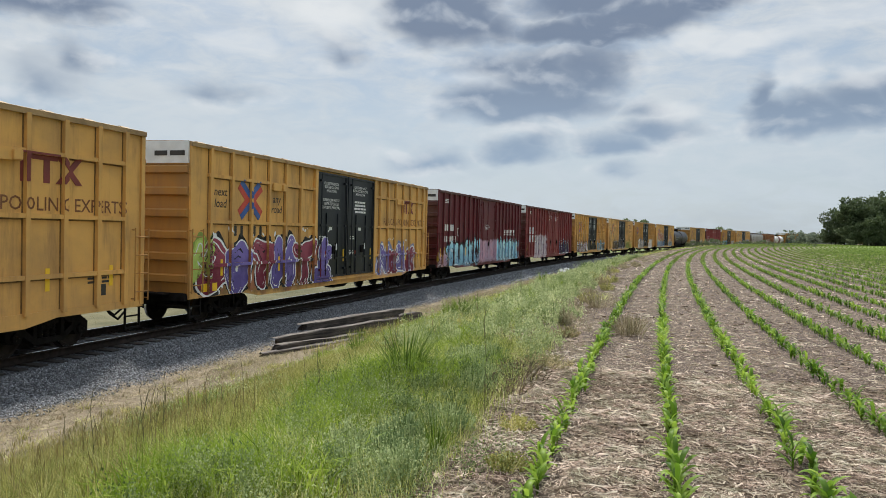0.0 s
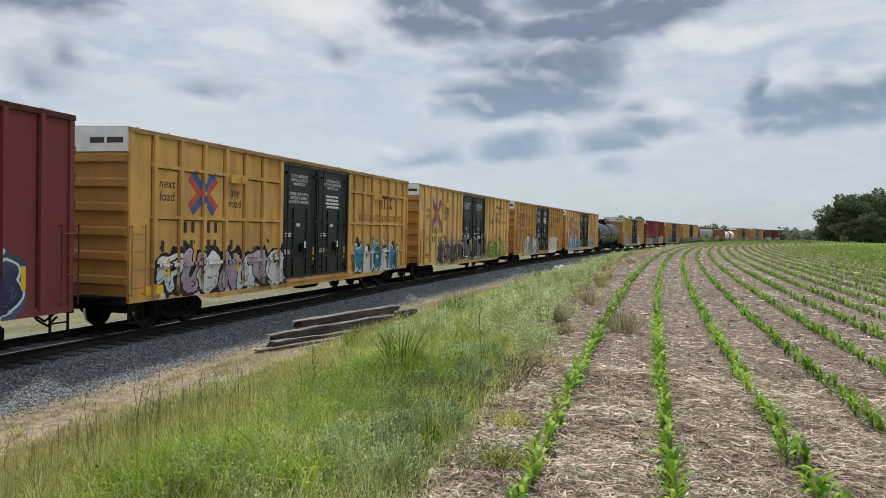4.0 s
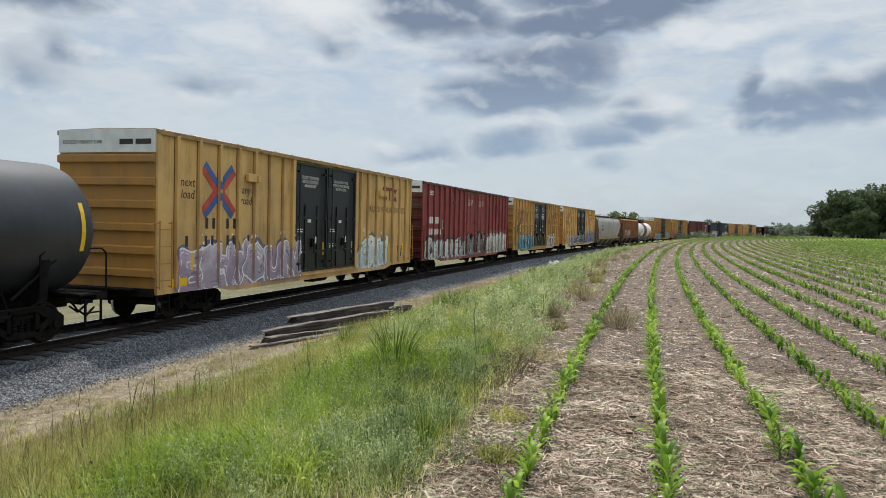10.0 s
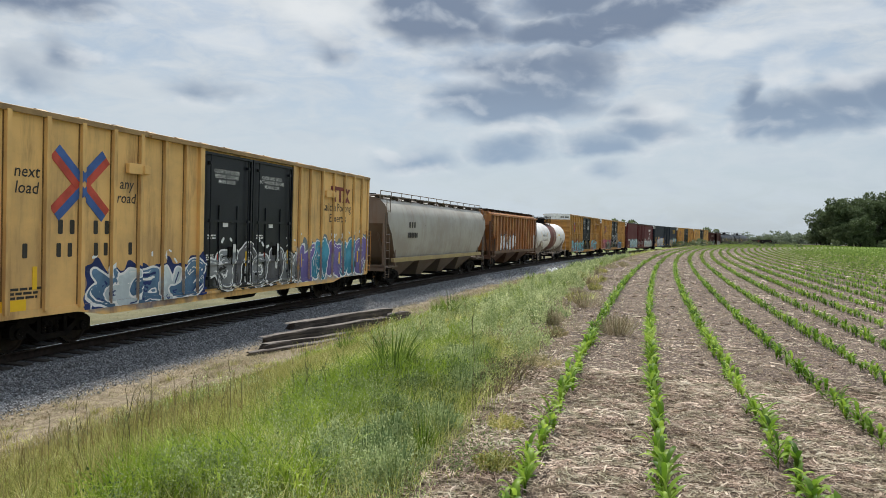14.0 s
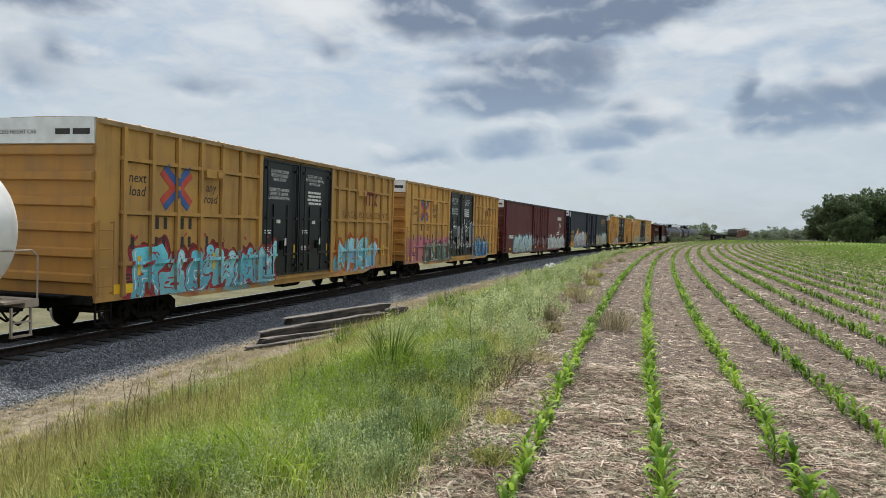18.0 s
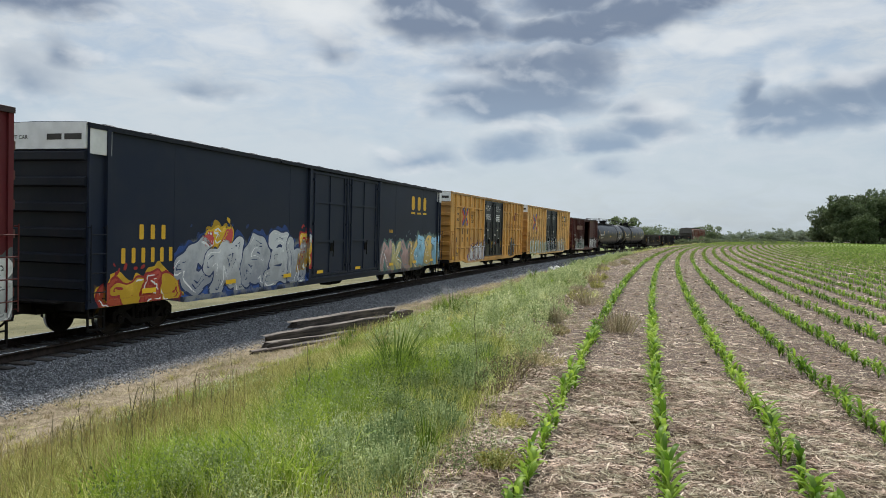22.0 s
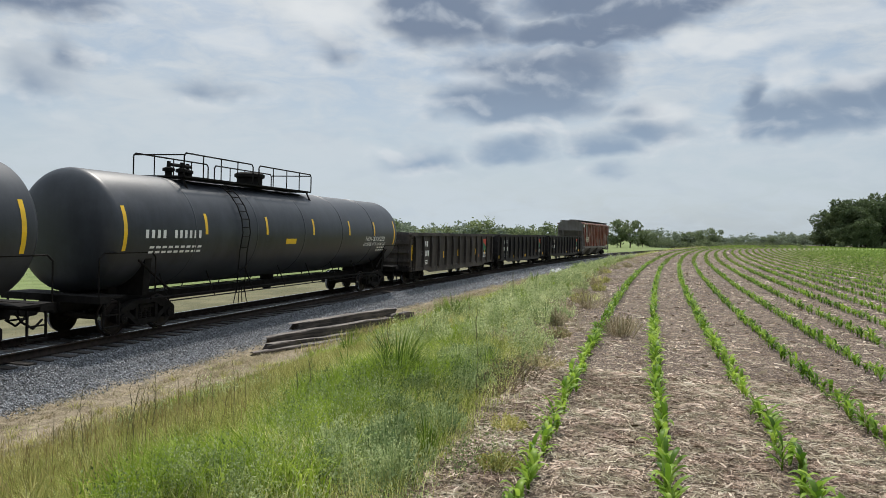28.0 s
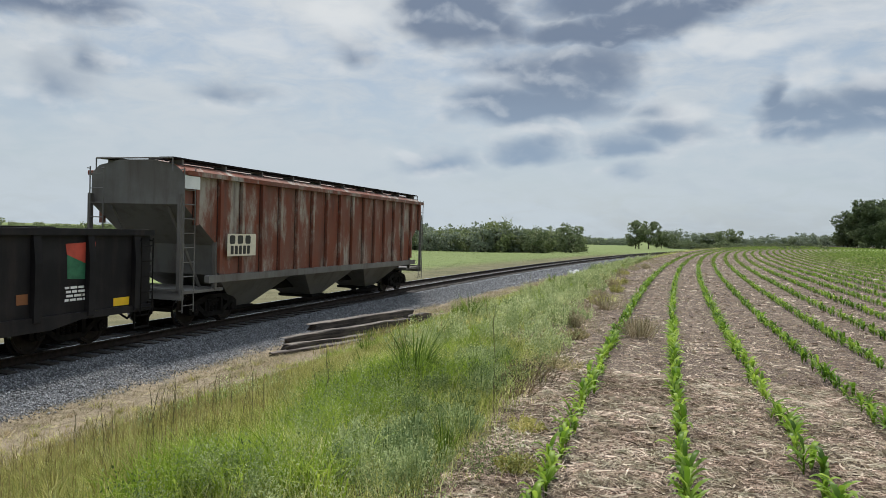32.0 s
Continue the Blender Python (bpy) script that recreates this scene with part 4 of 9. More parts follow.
def corn_mesh(seed, plain_leaf=False):
    """A young plant: a short stalk and broad leaves, steep at first, their tips folding over."""
    r = random.Random(seed)
    sh = Shape()
    sh.tube((0, 0, -0.02), (0, 0, 0.09), 0.009, 6, 0.005)
    for i in range(r.randint(6, 8)):
        a = i * 3.14159 + r.uniform(-0.6, 0.6) + seed
        L, w, z0 = r.uniform(0.11, 0.20), r.uniform(0.036, 0.054), 0.015 + 0.014 * i
        steep, fold = radians(r.uniform(48, 84)), radians(r.uniform(30, 110))
        roll = r.uniform(-0.5, 0.5)
        pts, d, z = [], 0.0, z0
        for j in range(6):
            t = j / 5
            if j:
                ang = steep - fold * t * t
                d, z = d + L / 5 * math.cos(ang), z + L / 5 * math.sin(ang)
            ww = w * (0.40 + 1.7 * t) * (1 - t) ** 0.7 + 0.002 if t < 1 else 0.001
            c, s = math.cos(a + roll * t), math.sin(a + roll * t)
            lift = 0.2 * ww
            pts.append(((d * c - ww / 2 * s, d * s + ww / 2 * c, z + lift), (d * c, d * s, z), (d * c + ww / 2 * s, d * s - ww / 2 * c, z + lift)))
        n = len(sh.v)
        if plain_leaf:
            for p in pts[::2] + pts[5:]:
                sh.v += [p[0], p[2]]
            sh.f += [(n + 2 * j, n + 2 * j + 1, n + 2 * j + 3, n + 2 * j + 2) for j in range(3)]
            sh.slots += [0] * 3
            continue
        for p in pts:
            sh.v += p
        for j in range(5):
            sh.f += [(n + 3 * j, n + 3 * j + 1, n + 3 * j + 4, n + 3 * j + 3), (n + 3 * j + 1, n + 3 * j + 2, n + 3 * j + 5, n + 3 * j + 4)]
            sh.slots += [0, 0]
    return sh.mesh("corn_plant", M_CORN, smooth=True, fix=False)


def row_gap(row, s):
    return (row == 2 and 6.75 < s < 7.1) or (row == 0 and 12.2 < s < 12.7)


def build_corn():
    kinds = [corn_mesh(i) for i in range(9)] + [corn_mesh(i, True) for i in range(9)]
    count = 0
    far_v, far_f, base = [], [], 0
    for row in range(-1, 12):
        s = -3.0
        while s < 40:
            s += RNG.uniform(0.075, 0.135)
            u = ROW0 + ROW_STEP * row + RNG.normal(0, 0.022)
            if row < 0 or row_gap(row, s) or RNG.random() < 0.05:
                continue
            near = 2.4 < s < 12 and row < 6
            x, y, _ = along(s, u)
            size = RNG.uniform(0.60, 1.02) * (1.0 if row < 3 else 0.85)
            rot = RNG.uniform(0, 6.28)
            k = int(RNG.integers(0, 9)) + (9 if s > 13 or s < 1.5 or row > 6 else 0)
            m = Matrix.Translation((float(x), float(y), 0.0)) @ Matrix.Rotation(rot, 4, "Z") @ Matrix.Diagonal((size, size, size, 1))
            if near and count < 300:
                ob = new("corn_plant", kinds[k])
                ob.matrix_basis = m
                tagged(ob, "young green corn plant in bare strawy soil", "corn plant", "corn rows")
                count += 1
            else:
                v = np.array([p.co for p in kinds[k].vertices]) if k not in CORN_V else CORN_V[k]
                CORN_V[k] = v
                c, t = math.cos(rot), math.sin(rot)
                w = np.stack([(v[:, 0] * c - v[:, 1] * t) * size + float(x), (v[:, 0] * t + v[:, 1] * c) * size + float(y), v[:, 2] * size], -1)
                if k not in CORN_F:
                    CORN_F[k] = np.array([tuple(p.vertices) for p in kinds[k].polygons if len(p.vertices) == 4])
                far_v.append(w)
                far_f.append(CORN_F[k] + base)
                base += len(w)
    tagged(new("corn_rows", quick_mesh("corn_rows", np.concatenate(far_v), np.concatenate(far_f), M_CORN, True)), "rows of young green corn across the field", "corn", kind="stuff")
    # further out only the leaves' mass shows
    ss, uu = [], []
    for row in range(0, 95):
        a = (40 if row < 12 else 8) + RNG.random()
        step = 0.17 if row < 30 else 0.36
        b = 270 if row < 60 else 240
        col = np.arange(a, b, step)
        col = col[RNG.random(len(col)) < np.interp(col, [40, 120, 270], [1.0, 0.75, 0.55])]
        per = 2 if row < 20 else 1
        ss.append(np.repeat(col, per))
        uu.append(np.full(per * len(col), ROW0 + ROW_STEP * row))
    s, u = np.concatenate(ss), np.concatenate(uu)
    s, u = s + RNG.normal(0, 0.05, len(s)), u + RNG.normal(0, 0.03, len(s))
    blades("far_corn_rows", s, u, np.zeros(len(s)), RNG.uniform(0.11, 0.21, len(s)), RNG.uniform(0.03, 0.06, len(s)) * (1 + s * 0.004) * np.interp(u, [ROW0 + 8, ROW0 + 16, ROW0 + 40], [1.7, 3.6, 5.0]), RNG.uniform(0.5, 1.2, len(s)), M_FARCORN, "far rows of young corn merging into green", "corn", plain=True)


CORN_V, CORN_F = {}, {}
build_corn()


def build_straw():
    """Last year's stalks and leaves, lying all over the field."""
    n = 240000
    s = 2.2 + 85 * RNG.random(n) ** 2.3
    u = 11.0 - field_edge(s) + RNG.random(n) * (4.5 + 0.7 * s)
    off = (u - ROW0 + ROW_STEP / 2) % ROW_STEP - ROW_STEP / 2
    keep = (RNG.random(n) < np.where(np.abs(off) < 0.12, 0.2, 1.0)) & (RNG.random(n) < np.interp(u + field_edge(s), [11, 12.2], [0.25, 1.0]))
    s, u = np.r_[s[keep], RNG.uniform(-4, 2.6, 10000), RNG.uniform(2.4, 8.0, 130000)], np.r_[u[keep], RNG.uniform(11.8, 20.0, 10000), 11.8 + 6.5 * RNG.random(130000)]
    n = len(s)
    x, y, _ = along(s, u)
    L = RNG.gamma(1.7, 0.025, n) * (1 + s * 0.012) + 0.016
    w = RNG.gamma(2.0, 0.00095, n).clip(0.0007, 0.006) * (1 + np.maximum(s, 0) * 0.055)
    w[-130000:] *= 0.62
    bare = (s > 2) & (np.abs((u - ROW0 + ROW_STEP / 2) % ROW_STEP - ROW_STEP / 2) < 0.11) & (RNG.random(n) < 0.7)
    L = np.where(bare, L * 0.3, L)
    a = RNG.uniform(0, 6.283, n)
    d = np.stack([np.cos(a), np.sin(a), RNG.normal(0, 0.12, n)], -1) * (L / 2)[:, None]
    e = np.stack([-np.sin(a), np.cos(a), RNG.normal(0, 0.5, n)], -1) * w[:, None]
    c = np.stack([x, y, ground_z(s, u) + RNG.uniform(0.01, 0.035, n)], -1)
    bow = RNG.normal(0, 0.12, n)[:, None] * np.stack([-np.sin(a), np.cos(a), 0 * a], -1) * L[:, None]
    up = np.stack([0 * a, 0 * a, w * 0.7], -1)
    v = np.stack([c - d - e, c - d + e, c - e + bow + up, c + e + bow + up, c + d - e, c + d + e], 1).reshape(-1, 3)
    k = 6 * np.arange(n)[:, None]
    near = (s > 2) & (s < 8) & (L > 0.07)
    faces = np.concatenate([k[near] + [0, 1, 3, 2], k[near] + [2, 3, 5, 4], k[~near] + [0, 1, 5, 4]]).reshape(-1, 4)
    tagged(new("corn_straw", quick_mesh("corn_straw", v, faces, M_STRAW)), "pale broken corn straw lying on the soil", "straw", kind="stuff")


build_straw()


# ---- single plants and loose things on the bank ----
def tuft(name, s, u, n, height, width, spreading, mat, label, cat="weed", stems=0):
    x, y, _ = along(s, u)
    a, r = RNG.uniform(0, 6.283, n), spreading * 0.35 * np.sqrt(RNG.random(n))
    base = np.stack([r * np.cos(a), r * np.sin(a), 0 * a - 0.03], -1)
    h = height * RNG.uniform(0.45, 1.0, n)
    lean = spreading * RNG.uniform(0.3, 1.0, n)
    out = np.stack([np.cos(a), np.sin(a), 0 * a], -1) * lean[:, None]
    side = np.stack([-np.sin(a), np.cos(a), 0 * a], -1) * (width / 2)
    up = np.array([0, 0, 1.0])
    mid = base + out * 0.3 + up * (h * 0.6)[:, None]
    tip = base + out + up * h[:, None]
    v = np.stack([base - side, base + side, mid - side, mid + side, tip], 1).reshape(-1, 3)
    k = 5 * np.arange(n)[:, None]
    tris = np.concatenate([k + [0, 1, 3], k + [0, 3, 2], k + [2, 3, 4]], 1).reshape(-1, 3)
    ob = new(name, quick_mesh(name, v, tris, mat))
    ob.matrix_basis = Matrix.Translation((float(x), float(y), float(ground_z(s, u))))
    return tagged(ob, label, cat)


def bush(name, s, u, n, height, radius, leaf, mat, label):
    """A low leafy weed: stems with small leaves all over."""
    x, y, _ = along(s, u)
    v, f = [], []
    for i in range(n):
        a, q = RNG.uniform(0, 6.283), RNG.random() ** 0.5
        top = Vector((radius * q * math.cos(a), radius * q * math.sin(a), height * (1 - 0.45 * q * q) * RNG.uniform(0.7, 1.0)))
        k = len(v)
        w = 0.003
        root = Vector((top.x * RNG.uniform(0.1, 0.8), top.y * RNG.uniform(0.1, 0.8), -0.02))
        v += [tuple(root - Vector((w, 0, 0))), tuple(root + Vector((w, 0, 0))), tuple(top + Vector((w, 0, 0))), tuple(top - Vector((w, 0, 0)))]
        f.append((k, k + 1, k + 2, k + 3))
        for j in range(9):
            t = 0.35 + 0.65 * j / 8
            p = root.lerp(top, t)
            d = Vector((RNG.normal(), RNG.normal(), RNG.normal() * 0.5 + 0.2)).normalized() * leaf * RNG.uniform(0.6, 1.3)
            e = d.orthogonal().normalized() * leaf * 0.3
            k = len(v)
            v += [tuple(p), tuple(p + d * 0.5 + e), tuple(p + d), tuple(p + d * 0.5 - e)]
            f.append((k, k + 1, k + 2, k + 3))
    ob = new(name, quick_mesh(name, np.array(v), np.array(f), mat))
    ob.matrix_basis = Matrix.Translation((float(x), float(y), float(ground_z(s, u))))
    return tagged(ob, label, "weed")


def bank_plants():
    for s, u, n, h, w, sp in [(6.8, 11.15, 130, 0.70, 0.009, 0.46), (16.0, 9.3, 150, 0.75, 0.012, 0.45), (12.6, 8.3, 120, 0.6, 0.010, 0.34), (21.5, 7.4, 120, 0.7, 0.012, 0.35), (23.0, 7.9, 100, 0.65, 0.012, 0.35), (33.0, 8.2, 90, 0.8, 0.018, 0.4), (44.0, 8.6, 90, 0.85, 0.025, 0.5)]:
        tuft("rush_tuft", s, u - 0.25, n, h, w, sp, M_RUSH, "tall bright green tuft of rushes in the grass", "grass tuft")
    r = random.Random(77)
    for i in range(70):
        s = 3.6 + 24 * r.random() ** 1.5
        u = r.uniform(7.2, 11.9 - float(field_edge(s)))
        tuft("grass_tuft", s, u, 70, r.uniform(0.22, 0.42), 0.005 * (1 + 0.04 * s), r.uniform(0.14, 0.30), r.choice([M_RUSH, M_LIME, M_OLIVE, M_RUSH]) if s > 7 or u > 10.2 else M_OLIVE, "arching tuft of coarse grass on the bank", "grass tuft")
    for i in range(110):
        s = 3.5 + 13 * r.random()
        u = r.uniform(3.4, 6.4)
        tuft("dry_tuft", s, u, 46, r.uniform(0.08, 0.2), 0.006, r.uniform(0.15, 0.34), r.choice([M_STRAWG, M_STRAWG, M_OLIVE, M_OLIVE, M_GRASS]), "low half-dry grass tuft beside the gravel", "grass tuft")
    for s, u, n, h, sp in [(10.0, 12.0, 130, 0.22, 0.20), (9.3, 11.8, 90, 0.18, 0.2), (16.8, 12.3, 90, 0.25, 0.3), (7.6, 11.6, 80, 0.16, 0.18)]:
        tuft("dark_grass_clump", s, u - 0.25, n, h, 0.006, sp, M_GRASS, "low dark grass clump on bare soil", "grass clump")
    for s, u, n, h, r, mt, lab in [(11.0, 13.1, 110, 0.34, 0.36, M_STRAWG, "dry brown weed beside the first corn row"), (15.0, 12.35, 100, 0.34, 0.46, M_STRAWG, "pale dry weed at the field's edge"), (14.4, 11.9, 40, 0.22, 0.24, M_STRAWG, "pale dry weed at the field's edge"), (12.2, 11.9, 100, 0.34, 0.42, M_SAGE, "bushy grey-green weed at the field's edge"), (5.3, 12.5, 60, 0.13, 0.15, M_OLIVE, "small yellow-green weed on bare straw"), (4.4, 12.6, 60, 0.12, 0.15, M_OLIVE, "small yellow-green weed on bare straw"), (5.0, 12.2, 30, 0.09, 0.14, M_STRAWG, "low brownish weed on bare straw"), (7.2, 12.15, 80, 0.22, 0.38, M_STALK2, "brown withered weed patch on the bank"), (6.5, 12.15, 70, 0.2, 0.32, M_STALK2, "brown withered weed patch on the bank")]:
        bush("weed", s, u - 0.25, n, h, r, 0.022, mt, lab)
    r = random.Random(31)
    for i in range(16):
        s = 8.5 + 1.9 * i + r.uniform(-0.6, 0.6)
        u = 12.2 - float(field_edge(s)) * r.uniform(0.1, 0.9) - r.uniform(0, 0.3)
        mt, lab = r.choice([(M_STRAWG, "dry pale weed clump at the field's edge"), (M_OLIVE, "yellow-green weed clump at the field's edge"), (M_HEADS, "withered brown weed clump at the field's edge")])
        bush("weed", s, u, 70, r.uniform(0.16, 0.28), r.uniform(0.18, 0.34), 0.03, mt, lab)
    for i in range(26):
        s, u = r.uniform(19.2, 25.6), r.uniform(4.45, 5.1)
        u += (s - 22) * -0.13
        tuft("dry_tuft", s, u, 30, r.uniform(0.2, 0.5), 0.008, r.uniform(0.12, 0.3), r.choice([M_STRAWG, M_HEADS, M_OLIVE, M_RUSH]), "dry grass tuft growing against the timber pile", "grass tuft")
    stalks = [(5.6, 11.95, 0.80, 3), (14.5, 10.6, 0.9, 5), (17.0, 10.2, 0.8, 7), (11.5, 9.4, 0.7, 4), (9.0, 11.2, 0.6, 9)]
    r = random.Random(12)
    for cs, cu in [(5.2, 9.3), (5.5, 9.8), (6.2, 9.1), (4.9, 8.8), (6.0, 10.4), (7.7, 10.4), (4.6, 9.6)]:
        stalks += [(cs + r.gauss(0, 0.10), cu + r.gauss(0, 0.10), r.uniform(0.40, 0.72), r.randint(20, 900)) for i in range(4)]
    for s, u, h, k in stalks:
        x, y, _ = along(s, u)
        r = random.Random(k)
        p, pts = Vector((0, 0, -0.02)), []
        for i in range(6):
            pts.append(tuple(p))
            p = p + Vector((r.uniform(-0.02, 0.03), r.uniform(-0.02, 0.02), h / 5))
        sh = Shape().pipe(pts, 0.0019, 5)
        for q in pts[3:]:
            sh.tube(q, (q[0] + r.uniform(-0.04, 0.04), q[1] + r.uniform(-0.04, 0.04), q[2] + 0.05), 0.0014, 4)
        ob = new("dead_stalk", sh.mesh("dead_stalk", M_STALK))
        ob.matrix_basis = Matrix.Translation((float(x), float(y), float(ground_z(s, u))))
        tagged(ob, "thin dark weed stalk standing in grass", "stalk", "weed stalks on the bank")


def weed_mounds():
    """Leafy silver-green mounds crowd together where the bank meets the bare straw."""
    r = random.Random(53)
    for i in range(36):
        s = 3.9 + 4.6 * r.random() ** 1.3
        u = 12.15 - 0.6 * r.random() ** 1.2 - 0.05 * (s - 4.0)
        bush("weed", s, u - 0.25, r.randint(80, 110), r.uniform(0.16, 0.32), r.uniform(0.13, 0.24), 0.019, M_SILVER, "leafy silver-green weed mound at the bank's edge")


bank_plants()


def timber(name, s, u, z, L, turn, tilt, w=0.23, h=0.19, seed=0, label="weathered grey bridge timber in a discarded pile"):
    """A squared old timber with split, worn ends; s, u is its middle."""
    r = random.Random(seed)
    x, y, th = along(s, u)
    sh = Shape()
    n, k = 9, 8
    base = len(sh.v)
    for i in range(n):
        t = -L / 2 + L * i / (n - 1)
        sag = r.uniform(-0.012, 0.012)
        e = 0.86 if i in (0, n - 1) else 1.0
        c = 0.02
        ring = [(-w / 2 + c, -h / 2), (w / 2 - c, -h / 2), (w / 2, -h / 2 + c), (w / 2, h / 2 - c), (w / 2 - c, h / 2), (-w / 2 + c, h / 2), (-w / 2, h / 2 - c), (-w / 2, -h / 2 + c)]
        for a, b in ring:
            sh.v.append((t + r.uniform(-0.20, 0.20) * (i in (0, n - 1)), a * e + r.uniform(-0.018, 0.018), b * e + sag + r.uniform(-0.012, 0.012)))
    for i in range(n - 1):
        for j in range(k):
            sh.f.append((base + i * k + j, base + i * k + (j + 1) % k, base + (i + 1) * k + (j + 1) % k, base + (i + 1) * k + j))
            # only the upper face takes the lit colour
            sh.slots.append(1 if j == 4 else 0)
    sh.f += [tuple(range(base + k - 1, base - 1, -1)), tuple(range(base + (n - 1) * k, base + n * k))]
    sh.slots += [0, 0]
    ob = new(name, sh.mesh(name, [M_TIMBER, M_TIMBER_LIT]))
    ob.matrix_basis = Matrix.Translation((float(x), float(y), z)) @ Matrix.Rotation(math.pi / 2 - float(th) + radians(turn), 4, "Z") @ Matrix.Rotation(radians(tilt), 4, "Y")
    return tagged(ob, label, "timber", "discarded timber pile")


def build_pile():
    timber("old_timber", 20.28, 4.03, -1.615, 4.55, -17.8, -1.2, h=0.22, seed=1, label="split grey timber with a pale top in a pile")
    timber("old_timber", 19.75, 4.10, -1.825, 4.2, -16.5, 0.3, h=0.20, seed=2)
    timber("old_timber", 22.45, 3.76, -1.50, 5.2, -15.0, -0.7, w=0.26, h=0.24, seed=5, label="long dark weathered timber on top of a pile")
    timber("old_timber", 22.3, 3.95, -1.735, 5.0, -15.0, 0, w=0.30, h=0.23, seed=4)
    timber("old_timber", 21.0, 3.66, -1.83, 4.4, -16.0, 0, w=0.26, h=0.26, seed=3)
    timber("old_timber", 19.0, 4.12, -1.895, 3.7, -22, -1.0, w=0.24, h=0.14, seed=6, label="half-buried grey timber beside a pile")
    timber("old_timber", 25.0, 4.62, -1.64, 1.3, -12, 0, h=0.24, seed=7, label="short grey timber end beside a pile")


build_pile()


def litter():
    # crumpled white trash, modelled as small lumps
    for i, (s, u, size) in enumerate([(66.0, 3.3, 0.30), (65.2, 3.0, 0.22), (67.3, 3.2, 0.2), (68.6, 3.4, 0.16), (64.4, 3.5, 0.2)]):
        r = random.Random(i)
        sh = Shape().lathe([(-1, 0.2), (-0.5, 0.9), (0.1, 1.0), (0.7, 0.6), (1.0, 0.15)], "z", 9)
        sh.v = [(x * size * r.uniform(0.6, 1.2), y * size * r.uniform(0.6, 1.2), z * size * r.uniform(0.6, 1.1)) for x, y, z in sh.v]
        x, y, _ = along(s, u)
        ob = new("white_rock", sh.mesh("white_rock", M_WHITE))
        ob.matrix_basis = Matrix.Translation((float(x), float(y), float(ground_z(s, u)) + size * 0.35))
        tagged(ob, "pale broken lump lying at the gravel's edge", "rock")


litter()


# ---- trees ----
def tree_parts(seed, height, crown_r, leaf, mat, n_leaf=1500, low=0.22):
    """Meshes of a trunk with limbs and of an uneven crown of leaf sprays."""
    r = random.Random(seed)
    wood = Shape()
    lean = Vector((r.uniform(-0.08, 0.08), r.uniform(-0.08, 0.08), 1))
    fork = lean * height * 0.38
    wood.tube((0, 0, -0.3), fork, height * 0.022, 8, height * 0.015)
    lobes = []
    for i in range(r.randint(26, 32)):
        a = i * 2.4 + r.uniform(-0.4, 0.4)
        z = height * r.uniform(low + 0.08, 0.93)
        q = crown_r * (0.30 + 0.60 * math.sin(3.14 * min(1, max(0, (z / height - low) / (1.04 - low)))) ** 0.6) * r.uniform(0.55, 1.0)
        c = Vector((q * math.cos(a), q * math.sin(a), z))
        root = fork * r.uniform(0.7, 1.0)
        if i % 2:
            wood.tube(root, c, height * 0.009, 4, height * 0.003)
        lobes.append((c, crown_r * r.uniform(0.20, 0.42)))
    lobes.append((Vector((0, 0, height * 0.62)), crown_r * 0.75))
    rng = np.random.default_rng(seed)
    pick = rng.integers(0, len(lobes), n_leaf)
    C = np.array([tuple(c) for c, _ in lobes])[pick]
    R = np.array([q for _, q in lobes])[pick]
    d = rng.normal(size=(n_leaf, 3))
    d /= np.linalg.norm(d, axis=1)[:, None]
    p = C + d * (R * np.minimum(1.3, 0.72 + rng.exponential(0.16, n_leaf)) * rng.uniform(0.8, 1.1, n_leaf))[:, None] * [1, 1, 0.8]
    p[:, 2] = np.maximum(p[:, 2], height * low * rng.uniform(0.5, 1.0, n_leaf))
    a, b = rng.normal(size=(n_leaf, 3)), rng.normal(size=(n_leaf, 3))
    a /= np.linalg.norm(a, axis=1)[:, None]
    b = np.cross(a, b)
    b /= np.linalg.norm(b, axis=1)[:, None]
    z = leaf * rng.uniform(0.5, 1.3, n_leaf)[:, None]
    v = np.stack([p - a * z, p + b * z * 0.6, p + a * z, p - b * z * 0.6], 1).reshape(-1, 3)
    f = np.arange(4 * n_leaf).reshape(-1, 4)
    return wood.mesh("trunk", M_BARK, smooth=True), quick_mesh("crown", v, f, mat)


TREES = {}


